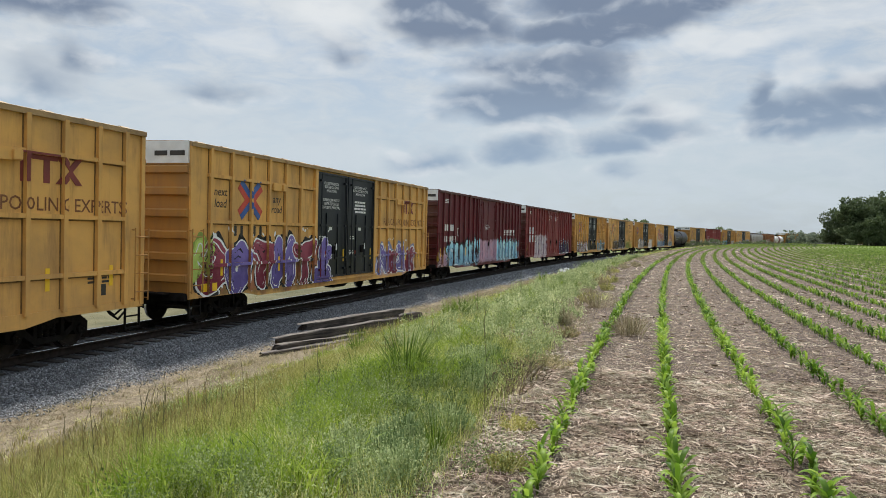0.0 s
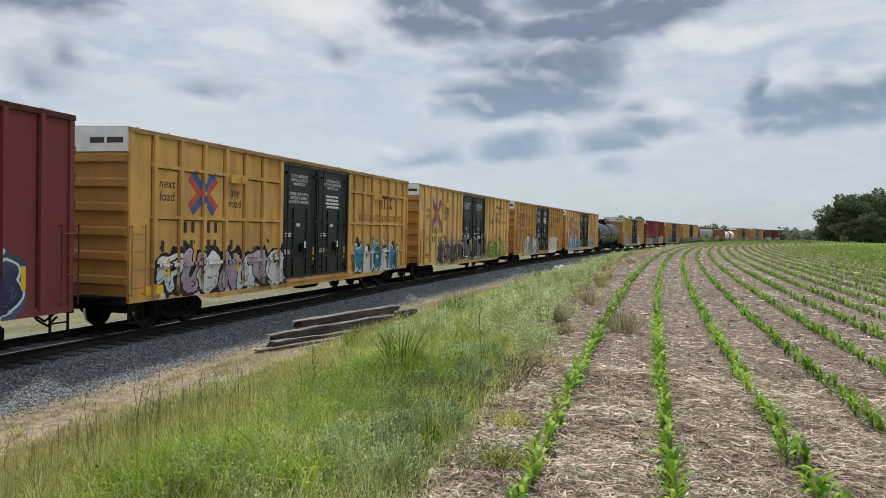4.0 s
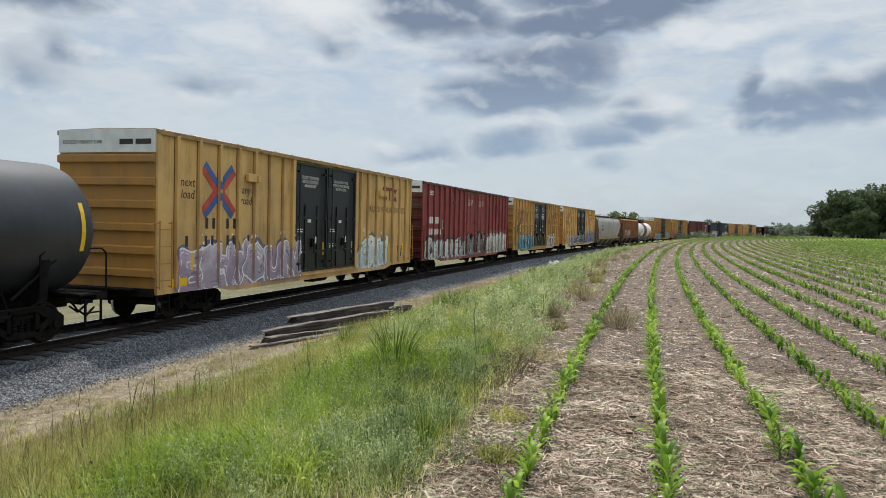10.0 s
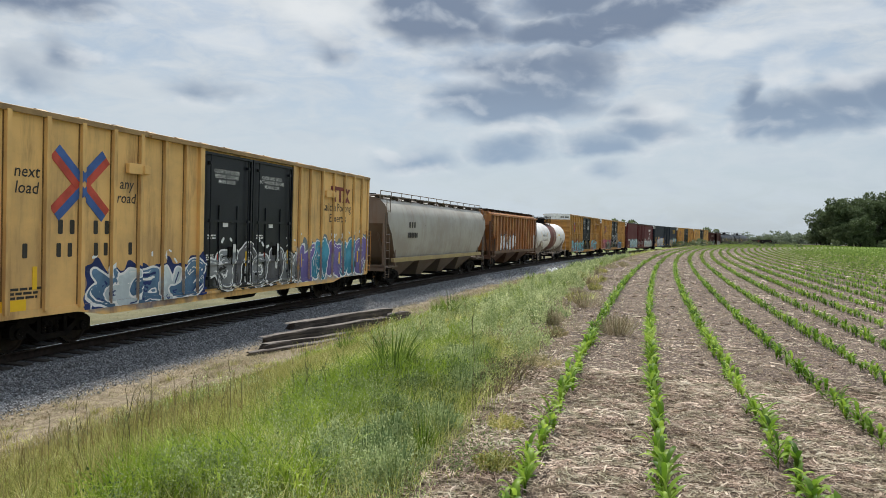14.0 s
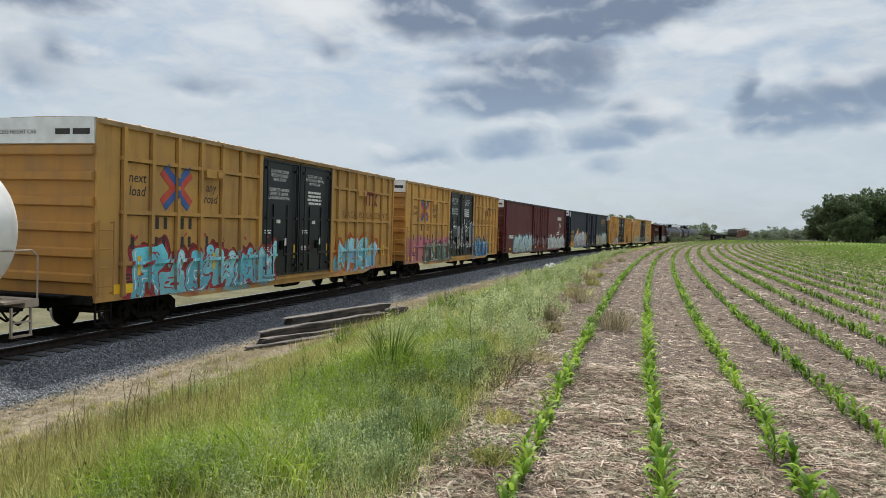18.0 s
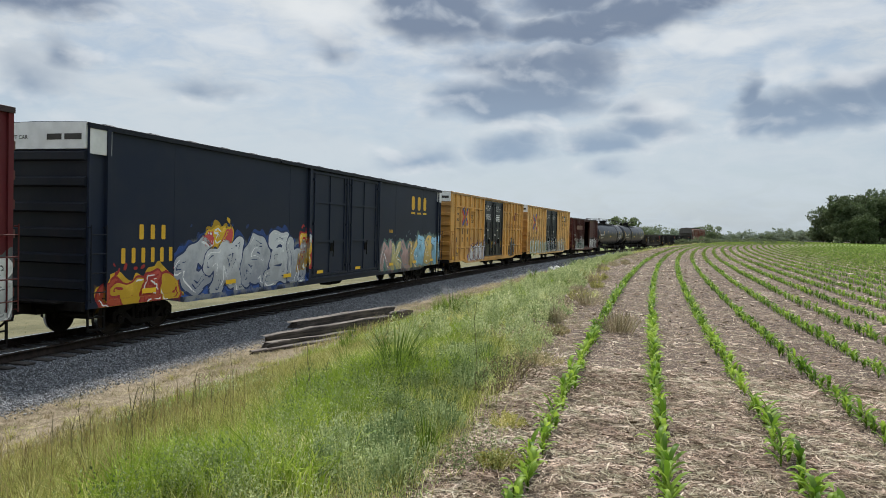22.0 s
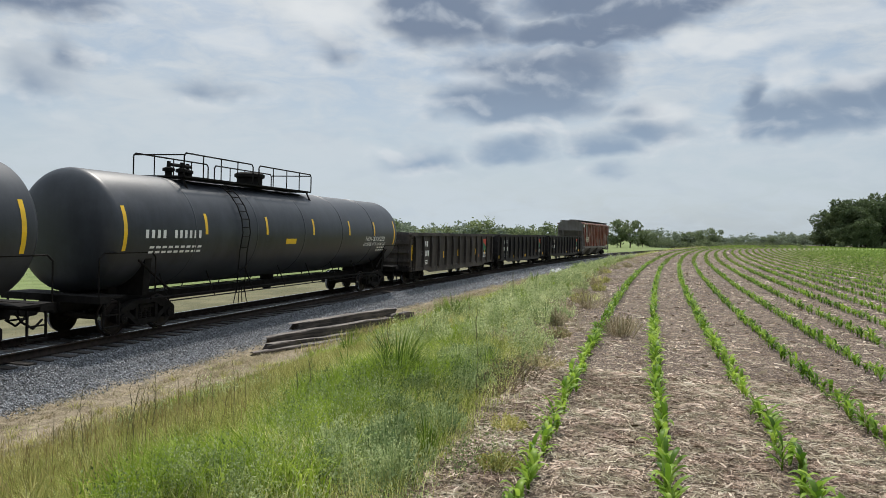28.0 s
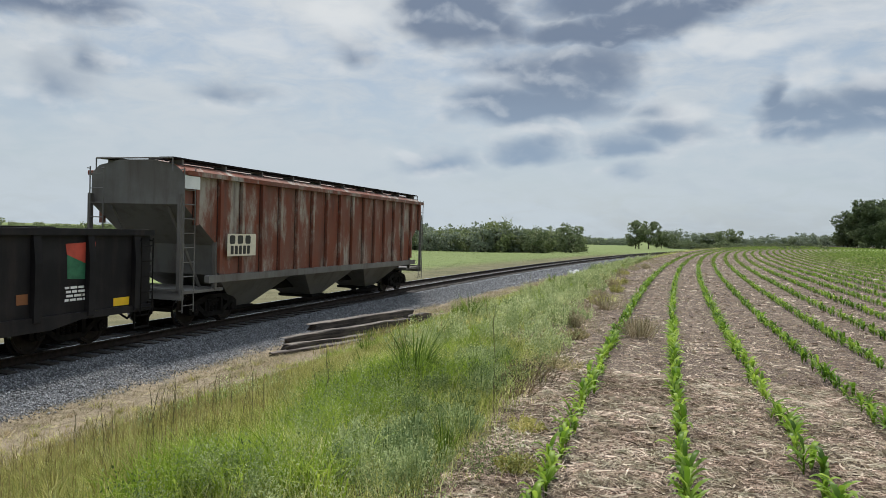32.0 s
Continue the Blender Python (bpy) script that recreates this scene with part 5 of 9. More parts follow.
def tree(kind, x, y, z, size, turn, label):
    if kind not in TREES:
        TREES[kind] = {
            "round": lambda: tree_parts(3, 10, 4.2, 0.40, M_LEAFM, 1150),
            "tall": lambda: tree_parts(5, 12, 4.0, 0.46, M_LEAFM, 1150),
            "wide": lambda: tree_parts(8, 9, 4.8, 0.46, M_LEAFD, 1150, 0.12),
            "grove_a": lambda: tree_parts(11, 15, 5.2, 0.34, M_LEAFD, 7000, 0.0),
            "grove_b": lambda: tree_parts(17, 14, 5.6, 0.34, M_LEAFD, 7000, 0.0),
            "grove_c": lambda: tree_parts(23, 16, 5.0, 0.34, M_LEAFM, 7000, 0.0),
            # far trees, coloured with haze; the pale pair repeats them with sunlight added
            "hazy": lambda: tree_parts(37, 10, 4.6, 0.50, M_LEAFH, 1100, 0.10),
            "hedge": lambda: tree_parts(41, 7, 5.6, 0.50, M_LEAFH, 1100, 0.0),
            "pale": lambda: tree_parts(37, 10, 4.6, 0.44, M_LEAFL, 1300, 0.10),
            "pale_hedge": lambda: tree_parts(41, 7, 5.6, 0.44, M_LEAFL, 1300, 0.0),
            "shrub": lambda: tree_parts(29, 4, 2.6, 0.30, M_LEAFM, 700, 0.02),
        }[kind]()
    trunk, crown = TREES[kind]
    ob = new("tree" if kind != "shrub" else "shrub")
    ob.matrix_basis = Matrix.Translation((x, y, z)) @ Matrix.Rotation(turn, 4, "Z") @ Matrix.Diagonal((size, size, size * (0.9 + 0.2 * ((turn * 7) % 1)), 1))
    part("trunk", trunk, ob)
    part("crown", crown, ob)
    return tagged(ob, label, "tree" if kind != "shrub" else "shrub", "trees round the fields")


def polar(az, dist):
    return dist * math.sin(radians(az)), dist * math.cos(radians(az))


def plant_trees():
    r = random.Random(4)

    def line(az0, az1, d0, d1, n, kinds, lo, hi, z, label):
        for i in range(n):
            az = az0 + (az1 - az0) * (i + r.uniform(0.1, 0.9)) / n
            x, y = polar(az, r.uniform(d0, d1))
            tree(r.choice(kinds), x, y, z, r.uniform(lo, hi), r.uniform(0, 6.28), label)

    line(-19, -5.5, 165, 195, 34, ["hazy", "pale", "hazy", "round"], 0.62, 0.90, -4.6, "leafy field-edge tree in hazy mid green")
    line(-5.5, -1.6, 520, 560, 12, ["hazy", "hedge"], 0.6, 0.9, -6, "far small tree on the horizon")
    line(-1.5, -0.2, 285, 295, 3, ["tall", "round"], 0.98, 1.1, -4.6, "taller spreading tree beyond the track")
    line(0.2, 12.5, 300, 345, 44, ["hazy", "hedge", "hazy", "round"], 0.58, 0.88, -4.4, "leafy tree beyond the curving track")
    line(5.0, 6.2, 300, 310, 2, ["round"], 0.9, 1.0, -4.4, "taller rounded tree beyond the curving track")
    line(10.2, 12.8, 305, 330, 7, ["hazy", "round"], 0.7, 0.9, -3.6, "leafy tree beyond the curving track")
    line(12.6, 13.6, 262, 275, 4, ["grove_b", "wide"], 0.7, 0.82, -0.6, "dark dense tree at the grove's edge")
    line(13.7, 21.0, 255, 280, 15, ["grove_a", "grove_b", "grove_c"], 0.95, 1.12, -0.6, "dark dense tree of the grove by the field")
    line(13.4, 21.0, 246, 252, 14, ["shrub", "grove_b"], 0.5, 0.75, -0.3, "dark undergrowth at the foot of the grove")
    line(-33, -30, 260, 270, 3, ["pale"], 0.95, 1.2, -5.6, "rounded tree across the meadow in hazy sunlit green")
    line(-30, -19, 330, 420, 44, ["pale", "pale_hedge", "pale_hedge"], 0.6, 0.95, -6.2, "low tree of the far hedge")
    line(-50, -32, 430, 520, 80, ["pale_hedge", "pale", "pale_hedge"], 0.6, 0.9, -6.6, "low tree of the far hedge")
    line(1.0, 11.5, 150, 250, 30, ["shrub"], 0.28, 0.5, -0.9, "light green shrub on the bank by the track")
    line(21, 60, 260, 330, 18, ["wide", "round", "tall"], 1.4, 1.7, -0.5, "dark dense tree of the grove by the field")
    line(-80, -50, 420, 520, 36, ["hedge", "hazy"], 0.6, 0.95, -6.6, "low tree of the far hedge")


plant_trees()
weed_mounds()

# ---- rail cars. A car's own x runs towards its rear, y away from the field, z up from the rail's top ----
WHEEL_R = 0.42
SHARED = {}


def shared(key, make):
    if key not in SHARED:
        SHARED[key] = make()
    return SHARED[key]


def wheelset_mesh():
    sh = Shape()
    sh.lathe([(-1.12, 0.05), (-1.10, 0.075), (-0.85, 0.08), (0.85, 0.08), (1.10, 0.075), (1.12, 0.05)], "y", 12)
    for k in (-1, 1):
        xr = [(0.66, 0.12), (0.66, 0.18), (0.715, 0.24), (0.70, 0.36), (0.665, 0.40), (0.665, 0.452), (0.70, 0.448), (0.712, 0.424), (0.80, 0.414), (0.805, 0.37), (0.775, 0.34), (0.765, 0.22), (0.80, 0.16), (0.82, 0.12)]
        sh.lathe([(k * a, r) for a, r in xr], "y", 28)
        for i in range(3):
            a = i * 2.0944
            sh.tube((0.045 * math.cos(a), k * 1.10, 0.045 * math.sin(a)), (0.045 * math.cos(a), k * 1.145, 0.045 * math.sin(a)), 0.014, 6)
            sh.tube((0.3 * math.cos(a), k * 0.76, 0.3 * math.sin(a)), (0.3 * math.cos(a), k * 0.785, 0.3 * math.sin(a)), 0.02, 6)
    me = sh.mesh("wheelset", [M_WHEEL, M_TREAD], smooth=True)
    me.polygons.foreach_set("material_index", [1 if abs(math.hypot(p.center[0], p.center[2]) - 0.419) < 0.009 and 0.70 < abs(p.center[1]) < 0.81 else 0 for p in me.polygons])
    return me


def side_frame_mesh():
    sh = Shape()
    y0, y1 = -0.09, 0.09
    sh.prism([(-1.08, 0.36), (-0.98, 0.30), (-0.72, 0.30), (-0.66, 0.42), (-0.38, 0.22), (0.38, 0.22), (0.66, 0.42), (0.72, 0.30), (0.98, 0.30), (1.08, 0.36), (1.08, 0.56), (0.98, 0.64), (0.62, 0.66), (0.62, 0.55), (0.34, 0.34), (-0.34, 0.34), (-0.62, 0.55), (-0.62, 0.66), (-0.98, 0.64), (-1.08, 0.56)], y0, y1)
    sh.prism([(-0.98, 0.58), (-0.5, 0.60), (-0.34, 0.72), (0.34, 0.72), (0.5, 0.60), (0.98, 0.58), (0.9, 0.68), (0.42, 0.82), (-0.42, 0.82), (-0.9, 0.68)], y0 - 0.02, y1 + 0.02)
    for k in (-1, 1):
        sh.box(k * 0.36 - 0.05, k * 0.36 + 0.05, y0, y1, 0.3, 0.76)
        sh.tube((k * 0.86, -0.15, WHEEL_R), (k * 0.86, 0.12, WHEEL_R), 0.115, 12)
    return sh.mesh("side_frame", M_IRON)


def springs_mesh():
    sh = Shape()
    for x in (-0.17, 0.0, 0.17):
        sh.lathe([(0.33, 0.07)] + [(0.34 + i * 0.028, 0.075 if i % 2 else 0.055) for i in range(9)] + [(0.60, 0.07)], "z", 10, at=(x, 0, 0))
    sh.box(-0.26, 0.26, -0.08, 0.08, 0.60, 0.68)
    return sh.mesh("spring_nest", M_IRON)


def truck(car, x, wheels):
    t = part("truck", shared("bolster", lambda: Shape().box(-0.19, 0.19, -1.02, 1.02, 0.50, 0.74, 0.04).box(-0.5, 0.5, -0.15, 0.15, 0.45, 0.6).tube((0, 0, 0.7), (0, 0, 0.86), 0.2, 14).mesh("truck", M_IRON)), car, "grimy two-axle cast-steel truck", Matrix.Translation((x, 0, BODY_DROP)))
    for y in (-0.98, 0.98):
        part("side_frame", shared("frame", side_frame_mesh), t, m=Matrix.Translation((0, y, 0)))
        part("spring_nest", shared("springs", springs_mesh), t, m=Matrix.Translation((0, y, 0)))
    for k in (-0.86, 0.86):
        w = part("wheelset", shared("wheels", wheelset_mesh), t, "steel wheels with bright worn treads", Matrix.Translation((k, 0, WHEEL_R)))
        wheels.append((w, k))
    part("brake_beam", shared("brake", lambda: Shape().box(-0.55, -0.47, -0.8, 0.8, 0.36, 0.46).box(0.47, 0.55, -0.8, 0.8, 0.36, 0.46).box(-0.5, -0.38, -0.82, -0.68, 0.3, 0.55).box(0.38, 0.5, -0.82, -0.68, 0.3, 0.55).mesh("brake_beam", M_IRON)), t)


def coupler_mesh():
    sh = Shape().box(0, 0.62, -0.09, 0.09, 0.76, 0.98, 0.02).prism([(0.55, 0.70), (0.80, 0.72), (0.90, 0.80), (0.90, 0.94), (0.80, 1.02), (0.55, 1.02)], -0.17, 0.13)
    sh.pipe([(0.1, -0.28, 0.85), (0.25, -0.33, 0.62), (0.55, -0.33, 0.45), (0.86, -0.28, 0.62)], 0.026, 6)
    return sh.mesh("coupler", M_IRON)


def running_gear(car, half, truck_x, wheels, z_floor=1.0):
    for x in (-truck_x, truck_x):
        truck(car, x, wheels)
    for k in (-1, 1):
        m = Matrix.Translation((k * (half - 0.05), 0, 0))
        part("coupler", shared("coupler", coupler_mesh), car, "rusty knuckle coupler with brake hose", m @ (Matrix.Rotation(math.pi, 4, "Z") if k < 0 else Matrix.Identity(4)))
    part("center_sill", Shape().box(-half, half, -0.22, 0.22, 0.72, z_floor + 0.02).mesh("center_sill", M_IRON), car)


def brake_gear(car, x):
    sh = Shape().lathe([(-0.45, 0.02), (-0.44, 0.2), (0.40, 0.2), (0.44, 0.1), (0.9, 0.03)], "x", 14, at=(x, -0.75, 0.72))
    sh.box(x - 0.9, x - 0.62, -0.95, -0.6, 0.55, 0.95)
    sh.tube((x - 4, -0.55, 0.66), (x + 4, -0.55, 0.66), 0.022, 6)
    part("brake_cylinder", sh.mesh("brake_cylinder", M_IRON), car)


def text_mesh(text, size, mat, align="CENTER", shear=0.0):
    def make():
        c = bpy.data.curves.new("lettering", "FONT")
        c.body, c.size, c.align_x, c.align_y, c.shear, c.space_line = text, size, align, "CENTER", shear, 0.95
        c.resolution_u, c.offset = 2, 0.006 * size
        ob = bpy.data.objects.new("lettering", c)
        scene.collection.objects.link(ob)
        bpy.context.view_layer.update()
        me = bpy.data.meshes.new_from_object(ob.evaluated_get(bpy.context.evaluated_depsgraph_get()))
        bpy.data.objects.remove(ob)
        me.name = "lettering"
        me.materials.clear()
        me.materials.append(mat)
        return me
    return shared(("text", text, size, mat.name, align, shear), make)


SIDE_Y = -1.48


def lettering(parent, text, x, z, size, mat, y=SIDE_Y - 0.005, shear=0.0):
    return part("lettering", text_mesh(text, size, mat, shear=shear), parent, m=Matrix.Translation((x, y, z)) @ Matrix.Rotation(math.pi / 2, 4, "X"))


def bars(parent, x, z, n, w, h, gap, mat, y=SIDE_Y - 0.005, name="number_bar"):
    """A row of plain painted bars."""
    me = shared(("bar", w, h, mat.name), lambda: Shape().box(0, w, -0.002, 0, 0, h, w * 0.15).mesh(name, mat))
    for i in range(n):
        part(name, me, parent, m=Matrix.Translation((x + i * (w + gap), y, z)))


def lines(parent, x, z, rows, w, h, mat, y, name="stencil_block"):
    """Small writing too fine to read: lines of bars."""
    r = random.Random(int(abs(x) * 100 + z * 10))
    sh = Shape()
    for i in range(rows):
        a, b = x + r.uniform(0, 0.12) * w, x + w * r.uniform(0.85, 1.0)
        zz = z - i * h * 1.7
        while a < b:
            e = min(b, a + r.uniform(0.12, 0.28) * w)
            sh.box(a, e, y - 0.002, y, zz - h, zz)
            a = e + 0.035
    ob = part(name, sh.mesh(name, mat), parent)
    ob["kind"] = "stuff"
    return ob


def ladder_mesh(w, z0, z1, n, mat, key):
    def make():
        sh = Shape()
        for x in (0, w):
            sh.tube((x, 0, z0), (x, 0, z1), 0.017, 6)
        for i in range(n):
            z = z0 + (z1 - z0) * (i + 0.5) / n
            sh.tube((0, 0, z), (w, 0, z), 0.014, 6)
        for x in (0, w):
            for z in (z0 + 0.05, z1 - 0.05):
                sh.tube((x, 0, z), (x, 0.10, z), 0.014, 6)
        return sh.mesh("ladder", mat)
    return shared(("ladder", key), make)


def step_mesh(mat, key):
    return shared(("step", key), lambda: Shape().box(-0.26, -0.22, -0.02, 0.02, 0.42, 1.0).box(0.22, 0.26, -0.02, 0.02, 0.42, 1.0).box(-0.26, 0.26, -0.03, 0.03, 0.40, 0.44).box(-0.24, 0.24, -0.02, 0.02, 0.68, 0.71).mesh("step", mat))


PAINTED = ("lettering", "number_bar", "emblem_band", "logo_bar", "logo_panel")


def paint_over(car, posts, rails, spans):
    """Lets the painted marks run on over the faces of posts and rails that stand proud of the side."""
    strips = [(x - 0.055, x + 0.055, 1.0, 4.93, 0.09) for x in posts] + [(a, b, z - 0.045, z + 0.045, 0.075) for z in rails for a, b in spans]
    for ob in [o for o in car.children if o.name.split(".")[0] in PAINTED]:
        bm = bmesh.new()
        bm.from_mesh(ob.data)
        bm.transform(ob.matrix_basis)
        if not bm.verts:
            bm.free()
            continue
        xs, zs = [v.co.x for v in bm.verts], [v.co.z for v in bm.verts]
        x0, x1, z0, z1 = min(xs), max(xs), min(zs), max(zs)
        extra = []
        for a, b, c, d, out in strips:
            if b <= x0 or a >= x1 or d <= z0 or c >= z1:
                continue
            piece = bm.copy()
            for co, no in (((a, 0, 0), (-1, 0, 0)), ((b, 0, 0), (1, 0, 0)), ((0, 0, c), (0, 0, -1)), ((0, 0, d), (0, 0, 1))):
                bmesh.ops.bisect_plane(piece, geom=piece.verts[:] + piece.edges[:] + piece.faces[:], plane_co=co, plane_no=no, clear_outer=True)
            bmesh.ops.translate(piece, verts=piece.verts[:], vec=(0, -out, 0))
            me = bpy.data.meshes.new("piece")
            piece.to_mesh(me)
            piece.free()
            extra.append(me)
        if extra:
            for me in extra:
                bm.from_mesh(me)
                bpy.data.meshes.remove(me)
            me = bpy.data.meshes.new(ob.data.name)
            bm.to_mesh(me)
            for mt in ob.data.materials:
                me.materials.append(mt)
            ob.data = me
            ob.matrix_basis = Matrix.Identity(4)
        bm.free()


def emblem(car, x, z, w, h):
    """A cross of double bands: blue towards its top and foot, red towards its sides."""
    n = math.hypot(w, h)
    for kx in (-1, 1):
        for kz in (-1, 1):
            dx, dz = kx * w / n, kz * h / n
            px, pz = -dx * h / w, dz * w / h
            q = math.hypot(px, pz)
            px, pz = px / q, pz / q
            for mat, lo, hi in ((M_EMB_B, 0.0, 0.18), (M_EMB_R, -0.18, 0.0)):
                near = 0.06
                pts = [(x + dx * near + px * lo, z + dz * near + pz * lo), (x + dx * n / 2 + px * lo, z + dz * n / 2 + pz * lo), (x + dx * n / 2 + px * hi, z + dz * n / 2 + pz * hi), (x + dx * near + px * hi, z + dz * near + pz * hi)]
                y = SIDE_Y - (0.009 if kx == kz else 0.012) - (0.002 if mat is M_EMB_B else 0.0)
                part("emblem_band", Shape().prism(pts, y, SIDE_Y - 0.003).mesh("emblem_band", mat), car)


def end_mesh(z0, z1, mat, key, n=6):
    """A corrugated end wall of lying ribs."""
    def make():
        yz = 1.47
        step = (z1 - z0) / n
        xz = [(-0.02, z0)]
        for i in range(n):
            a = z0 + i * step
            xz += [(0.02, a + step * 0.02), (0.02, a + step * 0.55), (0.11, a + step * 0.62), (0.11, a + step * 0.9), (0.02, a + step * 0.97)]
        return Shape().prism(xz + [(-0.02, z1)], -yz, yz).mesh("end_wall", mat)
    return shared(("end", key), make)


def roof_mesh(half, z, mat, key, ribs=17):
    def make():
        sh = Shape().prism_x([(-1.555, z - 0.10), (-1.555, z + 0.01), (-1.45, z + 0.035), (0, z + 0.065), (1.45, z + 0.035), (1.555, z + 0.01), (1.555, z - 0.10), (1.50, z - 0.10), (1.45, z), (-1.45, z), (-1.50, z - 0.10)], -half - 0.02, half + 0.02)
        for i in range(ribs):
            x = -half + 2 * half * (i + 0.5) / ribs
            sh.prism_x([(-1.45, z + 0.034), (-1.36, z + 0.068), (0, z + 0.10), (1.36, z + 0.068), (1.45, z + 0.034), (0, z + 0.05)], x - 0.13, x + 0.13)
        return sh.mesh("roof", mat)
    return shared(("roof", key), make)


def door(car, x0, x1, z0, z1, mat, style, texts):
    """A plug door: a panel proud of the side with a frame, ribs, two locking rods and a handle."""
    y = -1.50
    d = part("door", Shape().box(x0, x1, y, y + 0.06, z0, z1).mesh("door", mat), car, style["label"])
    f = 0.07
    fr = Shape().box(x0, x0 + f, y - 0.05, y + 0.01, z0, z1).box(x1 - f, x1, y - 0.05, y + 0.01, z0, z1).box(x0 + f, x1 - f, y - 0.05, y + 0.01, z1 - f, z1).box(x0 + f, x1 - f, y - 0.05, y + 0.01, z0, z0 + f)
    part("door_frame", fr.mesh("door_frame", mat), d)
    for z in style["rails"]:
        part("door_rib", Shape().box(x0 + f, x1 - f, y - 0.045, y, z - 0.035, z + 0.035, 0.01).mesh("door_rib", mat), d)
    for k in style["uprights"]:
        x = x0 + (x1 - x0) * k
        part("door_rib", Shape().box(x - 0.03, x + 0.03, y - 0.035, y, z0 + f, z1 - f if style["full"] else z0 + (z1 - z0) * 0.62).mesh("door_rib", mat), d)
    for k in style["rods"]:
        x = x0 + (x1 - x0) * k
        rod = Shape().tube((x, y - 0.07, z0 + 0.06), (x, y - 0.07, z1 - 0.06), 0.022, 6)
        for z in (z0 + 0.3, z0 + (z1 - z0) * 0.5, z1 - 0.3):
            rod.box(x - 0.05, x + 0.05, y - 0.09, y, z - 0.04, z + 0.04)
        part("lock_rod", rod.mesh("lock_rod", mat), d)
    xm = x0 + (x1 - x0) * 0.55
    part("door_handle", Shape().box(xm - 0.10, xm + 0.10, y - 0.06, y, z0 + 0.85, z0 + 1.15, 0.03).tube((xm, y - 0.09, z0 + 0.65), (xm + 0.04, y - 0.09, z0 + 1.25), 0.018, 6).mesh("door_handle", M_IRON), d, "dark door handle with a locking plate")
    for txt, z, size in texts:
        lettering(d, txt, (x0 + x1) / 2 - 0.05, z, size, M_LETTER_W, y - 0.005)
    if style["marks"]:
        part("notice", Shape().box(xm - 0.35, xm - 0.10, y - 0.012, y, z0 + 1.72, z0 + 1.84).mesh("notice", M_LETTER_W), d)
        part("hazard_mark", Shape().box(xm - 0.62, xm - 0.50, y - 0.012, y, z0 + 0.80, z0 + 0.95).mesh("hazard_mark", M_EMB_R), d, "small red mark")
        part("notice", Shape().box(xm + 0.16, xm + 0.34, y - 0.012, y, z0 + 0.98, z0 + 1.22).mesh("notice", M_LETTER_W), d, "small white placard")
        part("reflector", Shape().box(x1 - 0.26, x1 - 0.15, y - 0.012, y, z0 + 0.55, z0 + 1.0).mesh("reflector", M_REFL), d)
        lines(d, x0 + 0.25, z0 + 1.5, 2, 0.5, 0.045, M_LETTER_W, y - 0.004)
        lines(d, x0 + 0.2, z0 + 0.95, 3, 0.45, 0.035, M_LETTER_W, y - 0.004)
    return d


LEFT_TEXT = "CLOSE THIS DOOR\nBEFORE CLOSING\nMAIN DOOR"
LEFT_SECOND = "CIERRE ESTA PUERTA\nANTES DE CERRAR\nLA PUERTA PRINCIPAL"
RIGHT_TEXT = "CLOSE AND LOCK\nBOTH DOORS BEFORE\nMOVING CAR"


